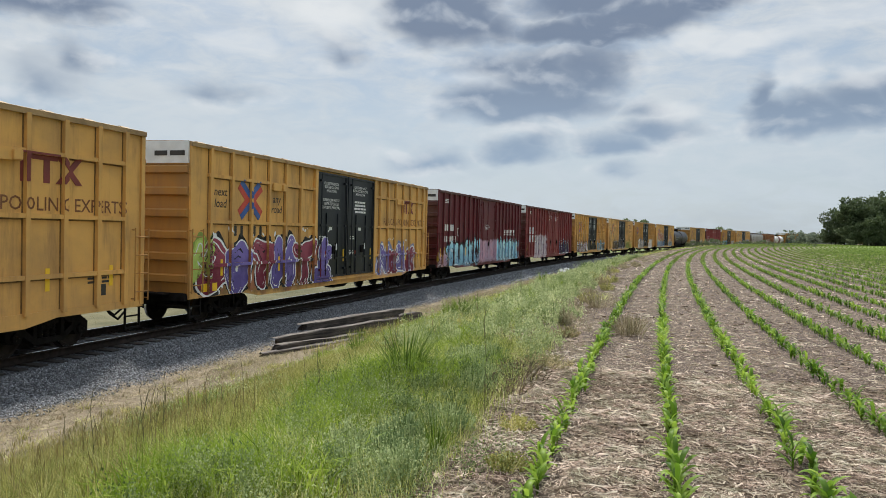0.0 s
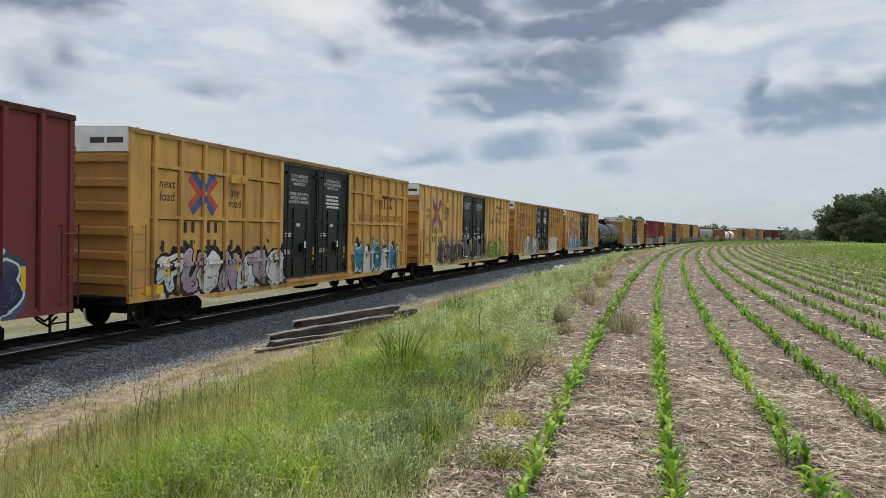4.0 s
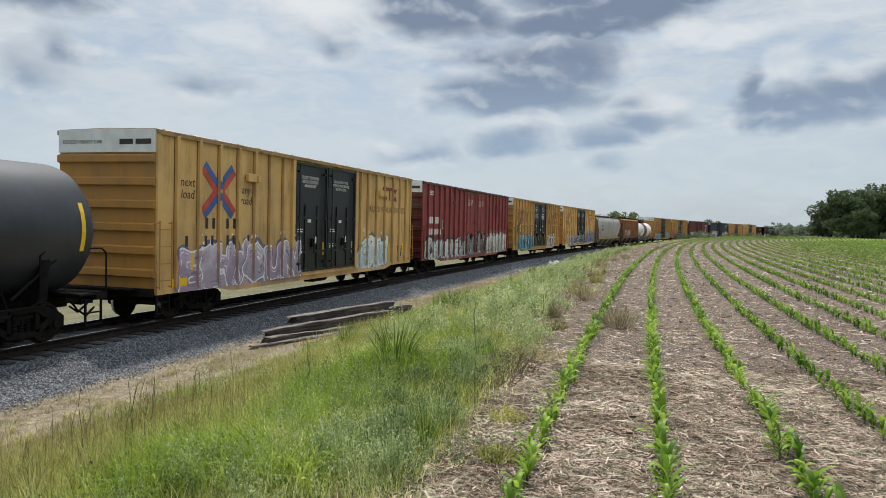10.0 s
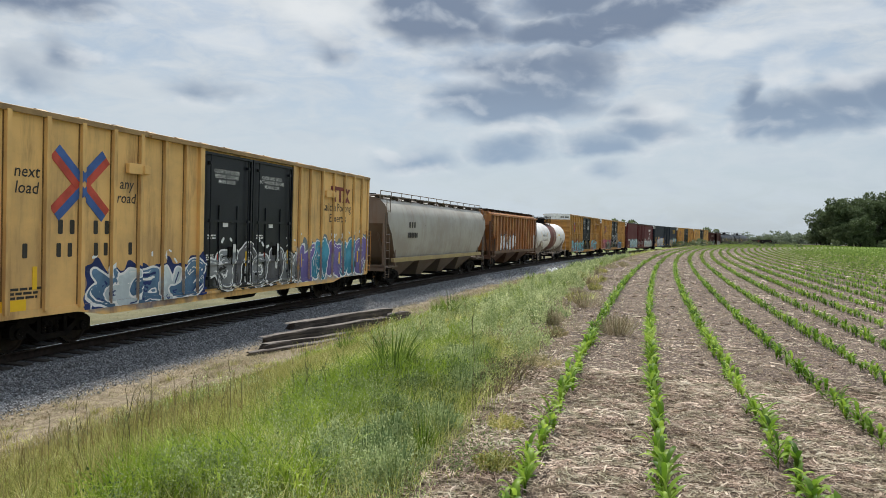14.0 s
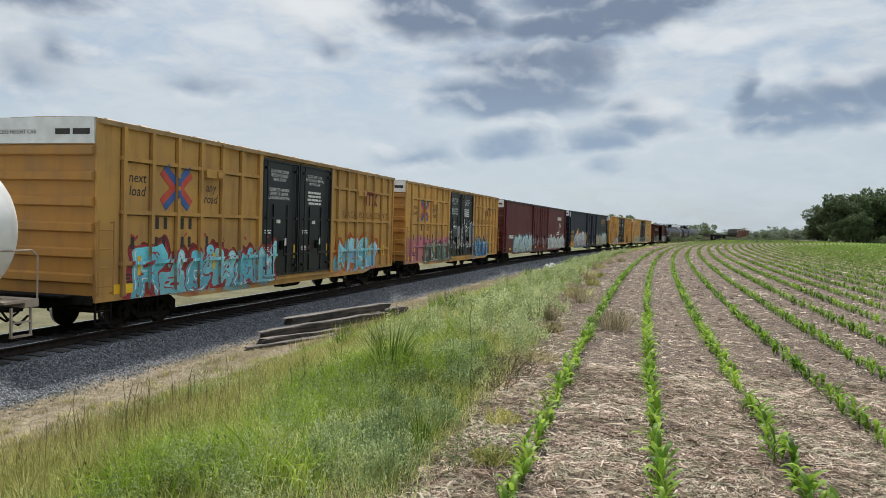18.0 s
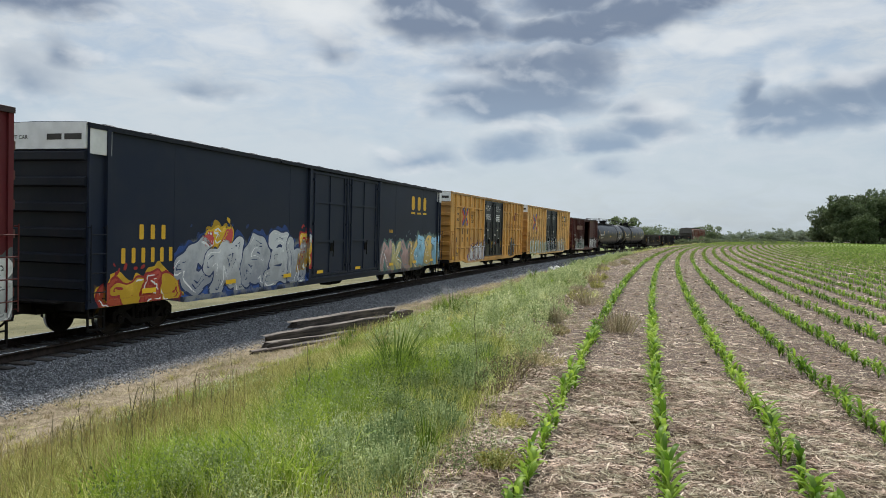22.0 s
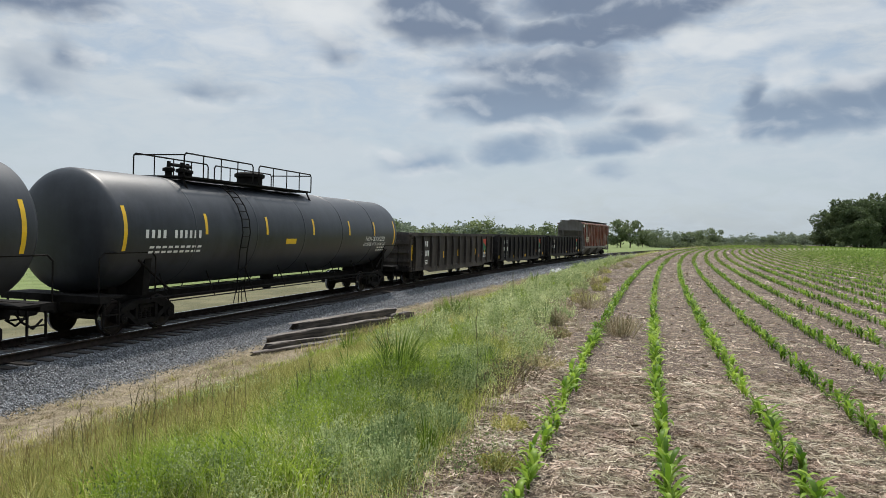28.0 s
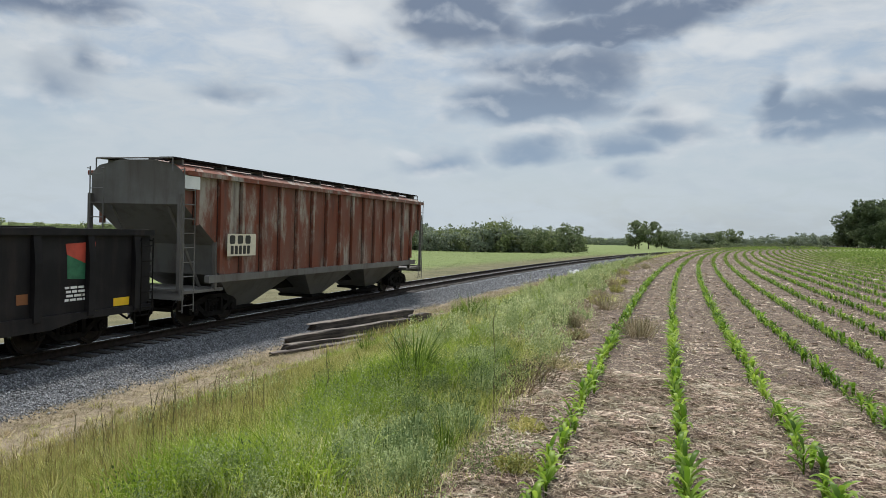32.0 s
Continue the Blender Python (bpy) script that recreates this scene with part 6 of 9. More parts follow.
def box_car(cfg, wheels):
    """A high-cube box car: steel body, outside posts, plug doors, ladders, trucks."""
    half, z0, z1 = cfg["half"], 1.0, cfg.get("eave", 5.05)
    mat, dmat, end_mat = cfg["mat"], cfg.get("dmat", cfg["mat"]), cfg["end_mat"]
    car = tagged(new("boxcar"), cfg["label"], "boxcar", "cars of the freight train")
    key = (half, z1, end_mat.name)
    dx0, dx1 = cfg["doors"][0][0], cfg["doors"][-1][1]
    if cfg.get("open_door"):
        o0, o1 = cfg["open_door"]
        sh = Shape().box(-half, o0, SIDE_Y, SIDE_Y + 0.08, z0, z1 - 0.06).box(o1, half, SIDE_Y, SIDE_Y + 0.08, z0, z1 - 0.06)
        sh.box(o0, o1, SIDE_Y, SIDE_Y + 0.08, z1 - 0.30, z1 - 0.06).box(-half, half, 1.40, 1.48, z0, z1 - 0.06)
        sh.box(-half, -half + 0.08, SIDE_Y + 0.08, 1.40, z0, z1 - 0.06).box(half - 0.08, half, SIDE_Y + 0.08, 1.40, z0, z1 - 0.06)
        part("body", sh.mesh("body", mat), car)
        part("floor_boards", Shape().box(-half + 0.08, half - 0.08, SIDE_Y + 0.08, 1.40, z0, z0 + 0.14).mesh("floor_boards", M_PLANK), car, "dark worn wooden floor inside")
    else:
        part("body", Shape().box(-half, half, SIDE_Y, 1.48, z0, z1 - 0.06).mesh("body", mat), car)
    part("roof", roof_mesh(half, z1 - 0.05, cfg["roof_mat"], (half, z1, cfg["roof_mat"].name)), car)
    for k in (-1, 1):
        m = Matrix.Translation((k * half, 0, 0)) @ (Matrix.Rotation(math.pi, 4, "Z") if k < 0 else Matrix.Identity(4))
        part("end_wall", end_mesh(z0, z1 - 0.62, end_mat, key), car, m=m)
        cap = M_WHITE if cfg.get("white_cap", True) else end_mat
        part("end_cap", shared(("cap", key, cap.name), lambda: Shape().prism_x([(-1.47, z1 - 0.60), (1.47, z1 - 0.60), (1.47, z1 - 0.03), (0, z1 - 0.005), (-1.47, z1 - 0.03)], 0.0, 0.06).mesh("end_cap", cap)), car, "white-painted band across the end's top", m)
        part("end_mark", shared(("marks", z1), lambda: Shape().box(0.062, 0.066, 0.42, 0.82, z1 - 0.40, z1 - 0.27).box(0.062, 0.066, 0.90, 1.36, z1 - 0.40, z1 - 0.27).mesh("end_mark", M_LETTER_K)), car, m=m)
        if end_mat in (M_ENDY, M_ENDB_SHADED):
            part("lettering", text_mesh("EXCESS HEIGHT CAR", 0.13, M_LETTER_K), car, m=m @ Matrix.Translation((0.066, -0.72, z1 - 0.34)) @ Matrix.Rotation(math.pi / 2, 4, "Z") @ Matrix.Rotation(math.pi / 2, 4, "X"))
        part("end_sill", shared(("esill", end_mat.name), lambda: Shape().box(0, 0.12, -1.45, 1.45, 0.86, 1.06).box(0.10, 0.40, -1.0, 1.0, 1.02, 1.06).mesh("end_sill", M_IRON)), car, m=m)
    # posts and rails on the side sheets
    for x in cfg["posts"]:
        w = 0.055
        for y0, y1 in ((SIDE_Y - 0.09, SIDE_Y + 0.01), (1.47, 1.57)):
            part("side_post", Shape().prism_x([(y0 + (0.0 if y0 < 0 else 0.02), z0), (y1, z0), (y1, z1 - 0.12), (y0, z1 - 0.12)], x - w, x + w).mesh("side_post", mat), car)
    # strips beside the posts: grime and the posts' shade in one dark colour
    grime_shade = shared(("grime_shade", end_mat.name), lambda: plain("grime_shade_line", tuple(0.30 * v for v in YELLOW) if end_mat is M_ENDY else (0.022, 0.008, 0.008), 0.8, 0.0, 0.5, 3.0))
    if cfg.get("rails") or len(cfg["posts"]) > 4:
        weld = shared(("weld", z1, grime_shade.name), lambda: Shape().box(-0.088, -0.055, SIDE_Y - 0.0045, SIDE_Y, z0 + 0.06, z1 - 0.13).box(0.055, 0.088, SIDE_Y - 0.0045, SIDE_Y, z0 + 0.06, z1 - 0.13).mesh("weld_line", grime_shade))
        for x in cfg["posts"]:
            part("weld_line", weld, car, m=Matrix.Translation((x, 0, 0)))
    spans = [(-half, dx0), (dx1, half)]
    for z in cfg.get("rails", ()):
        for a, b in spans:
            part("side_rail", Shape().box(a + 0.75 if a < -half + 0.1 else a, b - 0.65 if b > half - 0.1 else b, SIDE_Y - 0.075, SIDE_Y + 0.01, z - 0.045, z + 0.045, 0.012).mesh("side_rail", mat), car)
            # the rail's shadow, laid below it as a dark strip
            part("weld_line", Shape().box(a + 0.75 if a < -half + 0.1 else a, b - 0.65 if b > half - 0.1 else b, SIDE_Y - 0.004, SIDE_Y, z - 0.08, z - 0.045).mesh("weld_line", grime_shade), car)
    for x in (-half + 0.05, half - 0.05):
        part("corner_post", Shape().box(x - 0.06, x + 0.06, SIDE_Y - 0.05, SIDE_Y + 0.02, z0 - 0.05, z1 - 0.1, 0.012).mesh("corner_post", mat), car)
    # sill: deeper at the middle, stepped up over the trucks
    sill = Shape().prism([(-half, 0.90), (-half + 2.6, 0.90), (-half + 3.4, 0.76), (half - 3.4, 0.76), (half - 2.6, 0.90), (half, 0.90), (half, 1.05), (-half, 1.05)], SIDE_Y - 0.03, SIDE_Y + 0.06)
    part("side_sill", sill.mesh("side_sill", mat), car)
    part("door_track", Shape().box(dx0 - 1.6, dx1 + 0.4, SIDE_Y - 0.10, SIDE_Y - 0.02, 0.93, 0.99).mesh("door_track", mat), car)
    part("door_header", Shape().box(dx0 - 2.2, dx1 + 2.2, SIDE_Y - 0.13, SIDE_Y, z1 - 0.16, z1 - 0.07, 0.01).mesh("door_header", cfg["roof_mat"]), car)
    for x in (dx0 - 0.06, dx1 + 0.06):
        part("door_post", Shape().box(x - 0.09, x + 0.09, SIDE_Y - 0.10, SIDE_Y + 0.01, z0 - 0.06, z1 - 0.15, 0.015).mesh("door_post", mat), car)
    for i, (a, b) in enumerate(cfg["doors"]):
        txt = [(LEFT_TEXT, z1 - 0.85, 0.15) if i == 0 and len(cfg["doors"]) > 1 else (RIGHT_TEXT, z1 - 0.85, 0.15) if len(cfg["doors"]) > 1 else (RIGHT_TEXT, z1 - 1.9, 0.12)] if cfg.get("door_text", True) else []
        if cfg.get("second_text"):
            txt = [(s, z1 - 0.72, 0.14) for s, _, _ in txt]
            if i == 0:
                txt.append((LEFT_SECOND, z1 - 1.32, 0.14))
        door(car, a + 0.03, b - 0.03, z0 + 0.06, z1 - 0.22, dmat, cfg["door_style"], txt)
        if cfg.get("second_text") and i:
            lines(car, a + 0.65, z1 - 1.12, 4, 1.15, 0.075, M_LETTER_W, -1.506)
    lm = cfg["end_mat"]
    for x, k in ((-half + 0.08, 0), (half - 0.52, 1)):
        part("ladder", ladder_mesh(0.46, 1.05, 2.75, 4, lm, lm.name), car, m=Matrix.Translation((x + (0.12 if k else -0.10), SIDE_Y - 0.13, 0)))
        part("step", step_mesh(M_IRON, "iron"), car, m=Matrix.Translation((x + 0.22, SIDE_Y + 0.02, 0)))
    for x in cfg.get("reflectors", ()):
        part("reflector", shared("reflector", lambda: Shape().box(-0.055, 0.055, -0.004, 0, 0, 0.46).mesh("reflector", M_REFL)), car, m=Matrix.Translation((x, SIDE_Y - 0.010, 1.45)))
    for x, z, w, h in cfg.get("placards", ()):
        part("placard", Shape().box(x, x + w, SIDE_Y - 0.012, SIDE_Y, z, z + h).mesh("placard", M_REFL), car)
    # the brackets under the eaves
    for x in cfg.get("brackets", ()):
        part("bracket", shared(("bracket", mat.name), lambda: Shape().box(-0.45, 0.25, -0.10, 0.0, -0.12, 0.12, 0.02).box(0.02, 0.22, -0.16, -0.10, -0.10, 0.08).mesh("bracket", mat)), car, m=Matrix.Translation((x, SIDE_Y - 0.02, z1 - 0.95)))
    for tag in cfg.get("tags", ()):
        sprayed(car, tag, side_steps(cfg), half)
    running_gear(car, half + 0.1, half - 2.35, wheels)
    brake_gear(car, 1.0)
    return car


STROKES = [
    [[(0.08, 0.0), (0.10, 0.72), (0.32, 1.0), (0.68, 1.0), (0.90, 0.70), (0.92, 0.0)], [(0.10, 0.40), (0.90, 0.40)]],
    [[(0.92, 0.86), (0.55, 1.0), (0.14, 0.84), (0.20, 0.58), (0.80, 0.44), (0.86, 0.16), (0.45, 0.0), (0.06, 0.12)]],
    [[(0.5, 0.0), (0.12, 0.22), (0.08, 0.72), (0.45, 1.0), (0.86, 0.78), (0.92, 0.26), (0.5, 0.0)]],
    [[(0.92, 1.0), (0.16, 0.96), (0.10, 0.04), (0.94, 0.0)], [(0.14, 0.5), (0.74, 0.52)]],
    [[(0.08, 1.0), (0.12, 0.2), (0.36, 0.0), (0.66, 0.02), (0.90, 0.24), (0.92, 1.0)]],
    [[(0.08, 0.0), (0.12, 1.0), (0.84, 0.06), (0.94, 1.0)]],
    [[(0.12, 0.0), (0.10, 1.0)], [(0.94, 1.0), (0.22, 0.48), (0.96, 0.0)]],
    [[(0.10, 0.0), (0.10, 1.0), (0.68, 0.98), (0.90, 0.74), (0.62, 0.50), (0.14, 0.48)], [(0.48, 0.5), (0.96, 0.0)]],
    [[(0.94, 0.84), (0.58, 1.0), (0.18, 0.84), (0.08, 0.45), (0.30, 0.05), (0.72, 0.0), (0.94, 0.26), (0.90, 0.46), (0.54, 0.44)]],
    [[(0.48, 0.0), (0.52, 0.98)], [(0.04, 0.98), (0.98, 1.0)]],
    [[(0.04, 1.0), (0.25, 0.04), (0.50, 0.72), (0.76, 0.04), (0.98, 1.0)]],
]


def spray_mat(a, b):
    """Sprayed enamel: fades from one shade into the other down the letter, thin and dusty in places."""
    def make():
        m, nt, bs = material("sprayed_enamel")
        vec = node(nt, "ShaderNodeTexCoord").outputs["Object"]
        z = node(nt, "ShaderNodeSeparateXYZ", {0: vec}).outputs[2]
        n1, n2 = noise_tex(nt, vec, 2.2, 4.0, 0.6), noise_tex(nt, stretched(nt, vec, 5.0, 1.0, 1.2), 1.0, 6.0, 0.7)
        c = mixc(nt, ramp(nt, m2(nt, "ADD", m2(nt, "MULTIPLY", z, 0.35), n1), 0.85, 1.35), a, b)
        c = mixc(nt, ramp(nt, n2, 0.55, 0.80, 0.0, 0.25), c, (0.07, 0.06, 0.055))
        c = mixc(nt, ramp(nt, noise_tex(nt, vec, 14.0, 5.0, 0.7), 0.55, 0.75, 0.0, 0.25), c, tuple(0.5 * v + 0.25 for v in a))
        put(nt, bs, Base_Color=c, Roughness=0.55, Specular_IOR_Level=0.25)
        return m
    return shared(("spray", a, b), make)


def side_steps(cfg):
    """Where the side stands proud: rectangles along the car with the y of their faces."""
    half, z1 = cfg["half"], cfg.get("eave", 5.05)
    dx0, dx1 = cfg["doors"][0][0], cfg["doors"][-1][1]
    out = [(x - 0.055, x + 0.055, 1.0, z1, SIDE_Y - 0.09) for x in cfg["posts"]]
    out += [(a, b, z - 0.045, z + 0.045, SIDE_Y - 0.075) for z in cfg.get("rails", ()) for a, b in ((-half + 0.75, dx0), (dx1, half - 0.65))]
    out += [(x - 0.09, x + 0.09, 0.94, z1, SIDE_Y - 0.10) for x in (dx0 - 0.06, dx1 + 0.06)]
    out += [(x - 0.06, x + 0.06, 0.95, z1, SIDE_Y - 0.05) for x in (-half + 0.05, half - 0.05)]
    out += [(-half, half, 0.90, 1.05, SIDE_Y - 0.03), (dx0 - 1.6, dx1 + 0.4, 0.93, 0.99, SIDE_Y - 0.10)]
    st = cfg["door_style"]
    for a, b in cfg["doors"]:
        a, b = a + 0.03, b - 0.03
        out += [(a, b, 1.06, z1, -1.50), (a, a + 0.07, 1.06, z1, -1.55), (b - 0.07, b, 1.06, z1, -1.55), (a, b, 1.06, 1.13, -1.55)]
        out += [(a, b, z - 0.035, z + 0.035, -1.545) for z in st["rails"]]
        out += [(a + (b - a) * k - 0.03, a + (b - a) * k + 0.03, 1.13, z1 - 0.29 if st["full"] else 1.06 + (z1 - 1.28) * 0.62, -1.535) for k in st["uprights"]]
    return out


def seg_dist(X, Z, p, q):
    dx, dz = q[0] - p[0], q[1] - p[1]
    t = np.clip(((X - p[0]) * dx + (Z - p[1]) * dz) / (dx * dx + dz * dz + 1e-9), 0, 1)
    return np.hypot(X - p[0] - t * dx, Z - p[1] - t * dz)


def contour_faces(F, gx, gz, Y, verts, faces, slots, slot, lift):
    """Faces wherever the field F on the grid lines is above nought, cut along its zero line, on the surface Y of each cell."""
    inside = F > 0
    corner = inside[:-1, :-1].astype(int) + inside[1:, :-1] + inside[1:, 1:] + inside[:-1, 1:]
    for j in range(len(gz) - 1):
        col = corner[:, j]
        i, n = 0, len(gx) - 1
        while i < n:
            if col[i] == 0:
                i += 1
                continue
            y = Y[i, j] - lift
            k = len(verts)
            if col[i] == 4:
                e = i
                while e + 1 < n and col[e + 1] == 4 and Y[e + 1, j] == Y[i, j]:
                    e += 1
                verts += [(gx[i], y, gz[j]), (gx[e + 1], y, gz[j]), (gx[e + 1], y, gz[j + 1]), (gx[i], y, gz[j + 1])]
                faces.append((k, k + 1, k + 2, k + 3))
                i = e + 1
            else:
                cs = [(gx[i], gz[j], F[i, j]), (gx[i + 1], gz[j], F[i + 1, j]), (gx[i + 1], gz[j + 1], F[i + 1, j + 1]), (gx[i], gz[j + 1], F[i, j + 1])]
                pts = []
                for a, b in zip(cs, cs[1:] + cs[:1]):
                    if a[2] > 0:
                        pts.append((a[0], y, a[1]))
                    if (a[2] > 0) != (b[2] > 0):
                        t = a[2] / (a[2] - b[2])
                        pts.append((a[0] + t * (b[0] - a[0]), y, a[1] + t * (b[1] - a[1])))
                if len(pts) > 2:
                    verts += pts
                    faces.append(tuple(range(k, k + len(pts))))
                else:
                    i += 1
                    continue
                i += 1
            slots.append(slot)


def sprayed(car, tag, steps, half, base_y=SIDE_Y, floor=0.91):
    """Interlocking outlined letter forms sprayed over the side, following its posts, rails and doors."""
    x0, x1, z0, z1, size, seed, ca, cb, cc, line = tag
    if size <= 0.4:
        return
    r = random.Random(int(seed * 10))
    x0, x1, H = max(x0, -half + 0.02), min(x1, half - 0.02), z1 - z0
    n = max(1, round((x1 - x0) / (H * 0.80)))
    pitch = (x1 - x0) / n
    m = 0.3
    steps = [q for q in steps if q[1] > x0 - m and q[0] < x1 + m and q[3] > z0 - m and q[2] < z1 + m]
    lim_x, lim_z = (max(x0 - m, -half), min(x1 + m, half)), (max(z0 - m, floor), z1 + 0.45)
    gx = np.unique(np.round(np.r_[np.arange(lim_x[0], lim_x[1], 0.045), lim_x[1], [v for q in steps for v in q[:2] if lim_x[0] < v < lim_x[1]]], 4))
    gz = np.unique(np.round(np.r_[np.arange(lim_z[0], lim_z[1], 0.045), lim_z[1], [v for q in steps for v in q[2:4] if lim_z[0] < v < lim_z[1]]], 4))
    CX, CZ = np.meshgrid((gx[1:] + gx[:-1]) / 2, (gz[1:] + gz[:-1]) / 2, indexing="ij")
    Y = np.full(CX.shape, base_y)
    for a, b, c, d, y in steps:
        Y = np.where((CX > a) & (CX < b) & (CZ > c) & (CZ < d), np.minimum(Y, y), Y)
    X, Z = np.meshgrid(gx, gz, indexing="ij")
    # the letters lean and wobble
    ph = r.uniform(0, 6)
    WX = X + 0.07 * np.sin(Z * 4.1 + X * 1.3 + ph) - 0.14 * (Z - z0) + 0.03 * np.sin(Z * 11 + ph)
    WZ = Z + 0.06 * np.sin(X * 3.3 + ph * 2) + 0.03 * np.sin(X * 8.1 + Z * 5)
    hw = H * r.uniform(0.15, 0.185)
    rim = 0.055
    near = np.full(X.shape, 9.0)
    fills = [np.full(X.shape, -1.0), np.full(X.shape, -1.0)]
    for k in range(n):
        gw, gh = pitch * r.uniform(1.12, 1.36), H * r.uniform(0.84, 1.04)
        bx, bz = x0 + k * pitch - 0.12 * pitch, z0 + H * r.uniform(-0.03, 0.10)
        d = np.full(X.shape, 9.0)
        flip_x, flip_z, forms = r.random() < 0.5, r.random() < 0.4, list(r.choice(STROKES))
        if r.random() < 0.6:
            forms.append([(r.uniform(0, 1), r.uniform(0.2, 1)), (r.uniform(0, 1), r.uniform(0, 1)), (r.uniform(0.8, 1.5), r.uniform(-0.1, 0.8))])
        for line_pts in forms:
            pts = [(bx + hw + (gw - 2 * hw) * (1 - a if flip_x else a), bz + hw + (gh - 2 * hw) * (1 - b if flip_z else b)) for a, b in line_pts]
            for p, q in zip(pts, pts[1:]):
                d = np.minimum(d, seg_dist(WX, WZ, p, q))
        swell = hw * (1.12 - 0.28 * (WZ - z0) / H + 0.12 * np.sin(WX * 5 + k))
        f = swell - d
        over = f > -rim
        for i in (0, 1):
            fills[i] = np.where(over, f if i == k % 2 else np.minimum(fills[i], -rim * 0.6), fills[i])
        near = np.minimum(near, d - swell)
    lines = rim - near
    # runs of paint below and flecks above
    for i in range(3 * n):
        x = r.uniform(x0, x1)
        z = z0 + r.uniform(0.0, 0.3) * H
        lines = np.maximum(lines, 0.016 - seg_dist(X, Z, (x, z), (x, z - r.uniform(0.08, 0.35))))
    for i in range(2 * n):
        p = (r.uniform(x0, x1), z1 + r.uniform(-0.05, 0.28))
        lines = np.maximum(lines, r.uniform(0.02, 0.05) - seg_dist(X, Z, p, (p[0] + r.uniform(-0.12, 0.12), p[1] + r.uniform(-0.1, 0.1))))
    halo = 0.13 + 0.07 * np.sin(X * 4.7 + ph) + 0.05 * np.sin(X * 13 + Z * 7) - near
    both = np.maximum(*fills)
    shine = np.minimum(0.019 - np.abs(both - 0.40 * hw), np.sin(X * 3.1 + Z * 2.3 + ph) * 0.04 - 0.012)
    inner = np.minimum(0.017 - np.abs(both - 0.74 * hw), np.sin(X * 5.3 - Z * 3.7 + ph) * 0.05 - 0.012)
    verts, faces, slots = [], [], []
    layers = [(halo, 0, 0.003), (lines, 1, 0.006), (fills[0], 2, 0.009), (fills[1], 3, 0.009), (shine, 4, 0.012), (inner, 0 if min(line) > 0.5 else 1, 0.012)]
    for F, slot, lift in layers:
        contour_faces(F, gx, gz, Y, verts, faces, slots, slot, lift)
    me = bpy.data.meshes.new("spray_paint")
    me.from_pydata([tuple(map(float, v)) for v in verts], [], faces)
    for a, b in ((cc, tuple(0.6 * v for v in cc)), (line, line), (tuple(0.72 * v + 0.10 * w for v, w in zip(ca, cc)), tuple(min(0.85, 1.2 * v + 0.04) for v in ca)), (tuple(0.75 * v for v in cb), tuple(min(0.85, 1.2 * v + 0.04) for v in cb)), (G_, G_) if min(ca) > 0.5 else (W_, W_)):
        me.materials.append(spray_mat(a, b))
    me.polygons.foreach_set("material_index", slots)
    part("spray_paint", me, car, "outlined spray-painted letter forms")


W_, K_, G_ = (0.78, 0.79, 0.79), (0.02, 0.02, 0.022), (0.22, 0.23, 0.24)
STYLE_BLACK = {"label": "black plug door with white notices", "rails": (1.75, 2.95), "uprights": (0.33, 0.70), "rods": (0.12, 0.90), "full": False, "marks": True}
STYLE_RED = {"label": "oxide-red plug door with locking rods", "rails": (1.62, 2.5, 3.62), "uprights": (0.24, 0.52), "rods": (0.1, 0.88), "full": True, "marks": False}
STYLE_BLUE = {"label": "dark blue plug door with deep ribs", "rails": (2.3, 3.7), "uprights": (0.1, 0.5, 0.9), "rods": (0.06, 0.94), "full": True, "marks": False}
POSTS_A = [-8.6, -7.6, -6.6, -5.6, -4.6, -3.6, 3.3, 4.2, 5.1, 6.05, 7.0, 7.95, 8.8]
POSTS_B = [-8.7, -7.75, -6.8, -5.85, -4.95, -4.05, -3.2, 3.2, 4.0, 4.95, 5.95, 6.95, 7.85, 8.7]


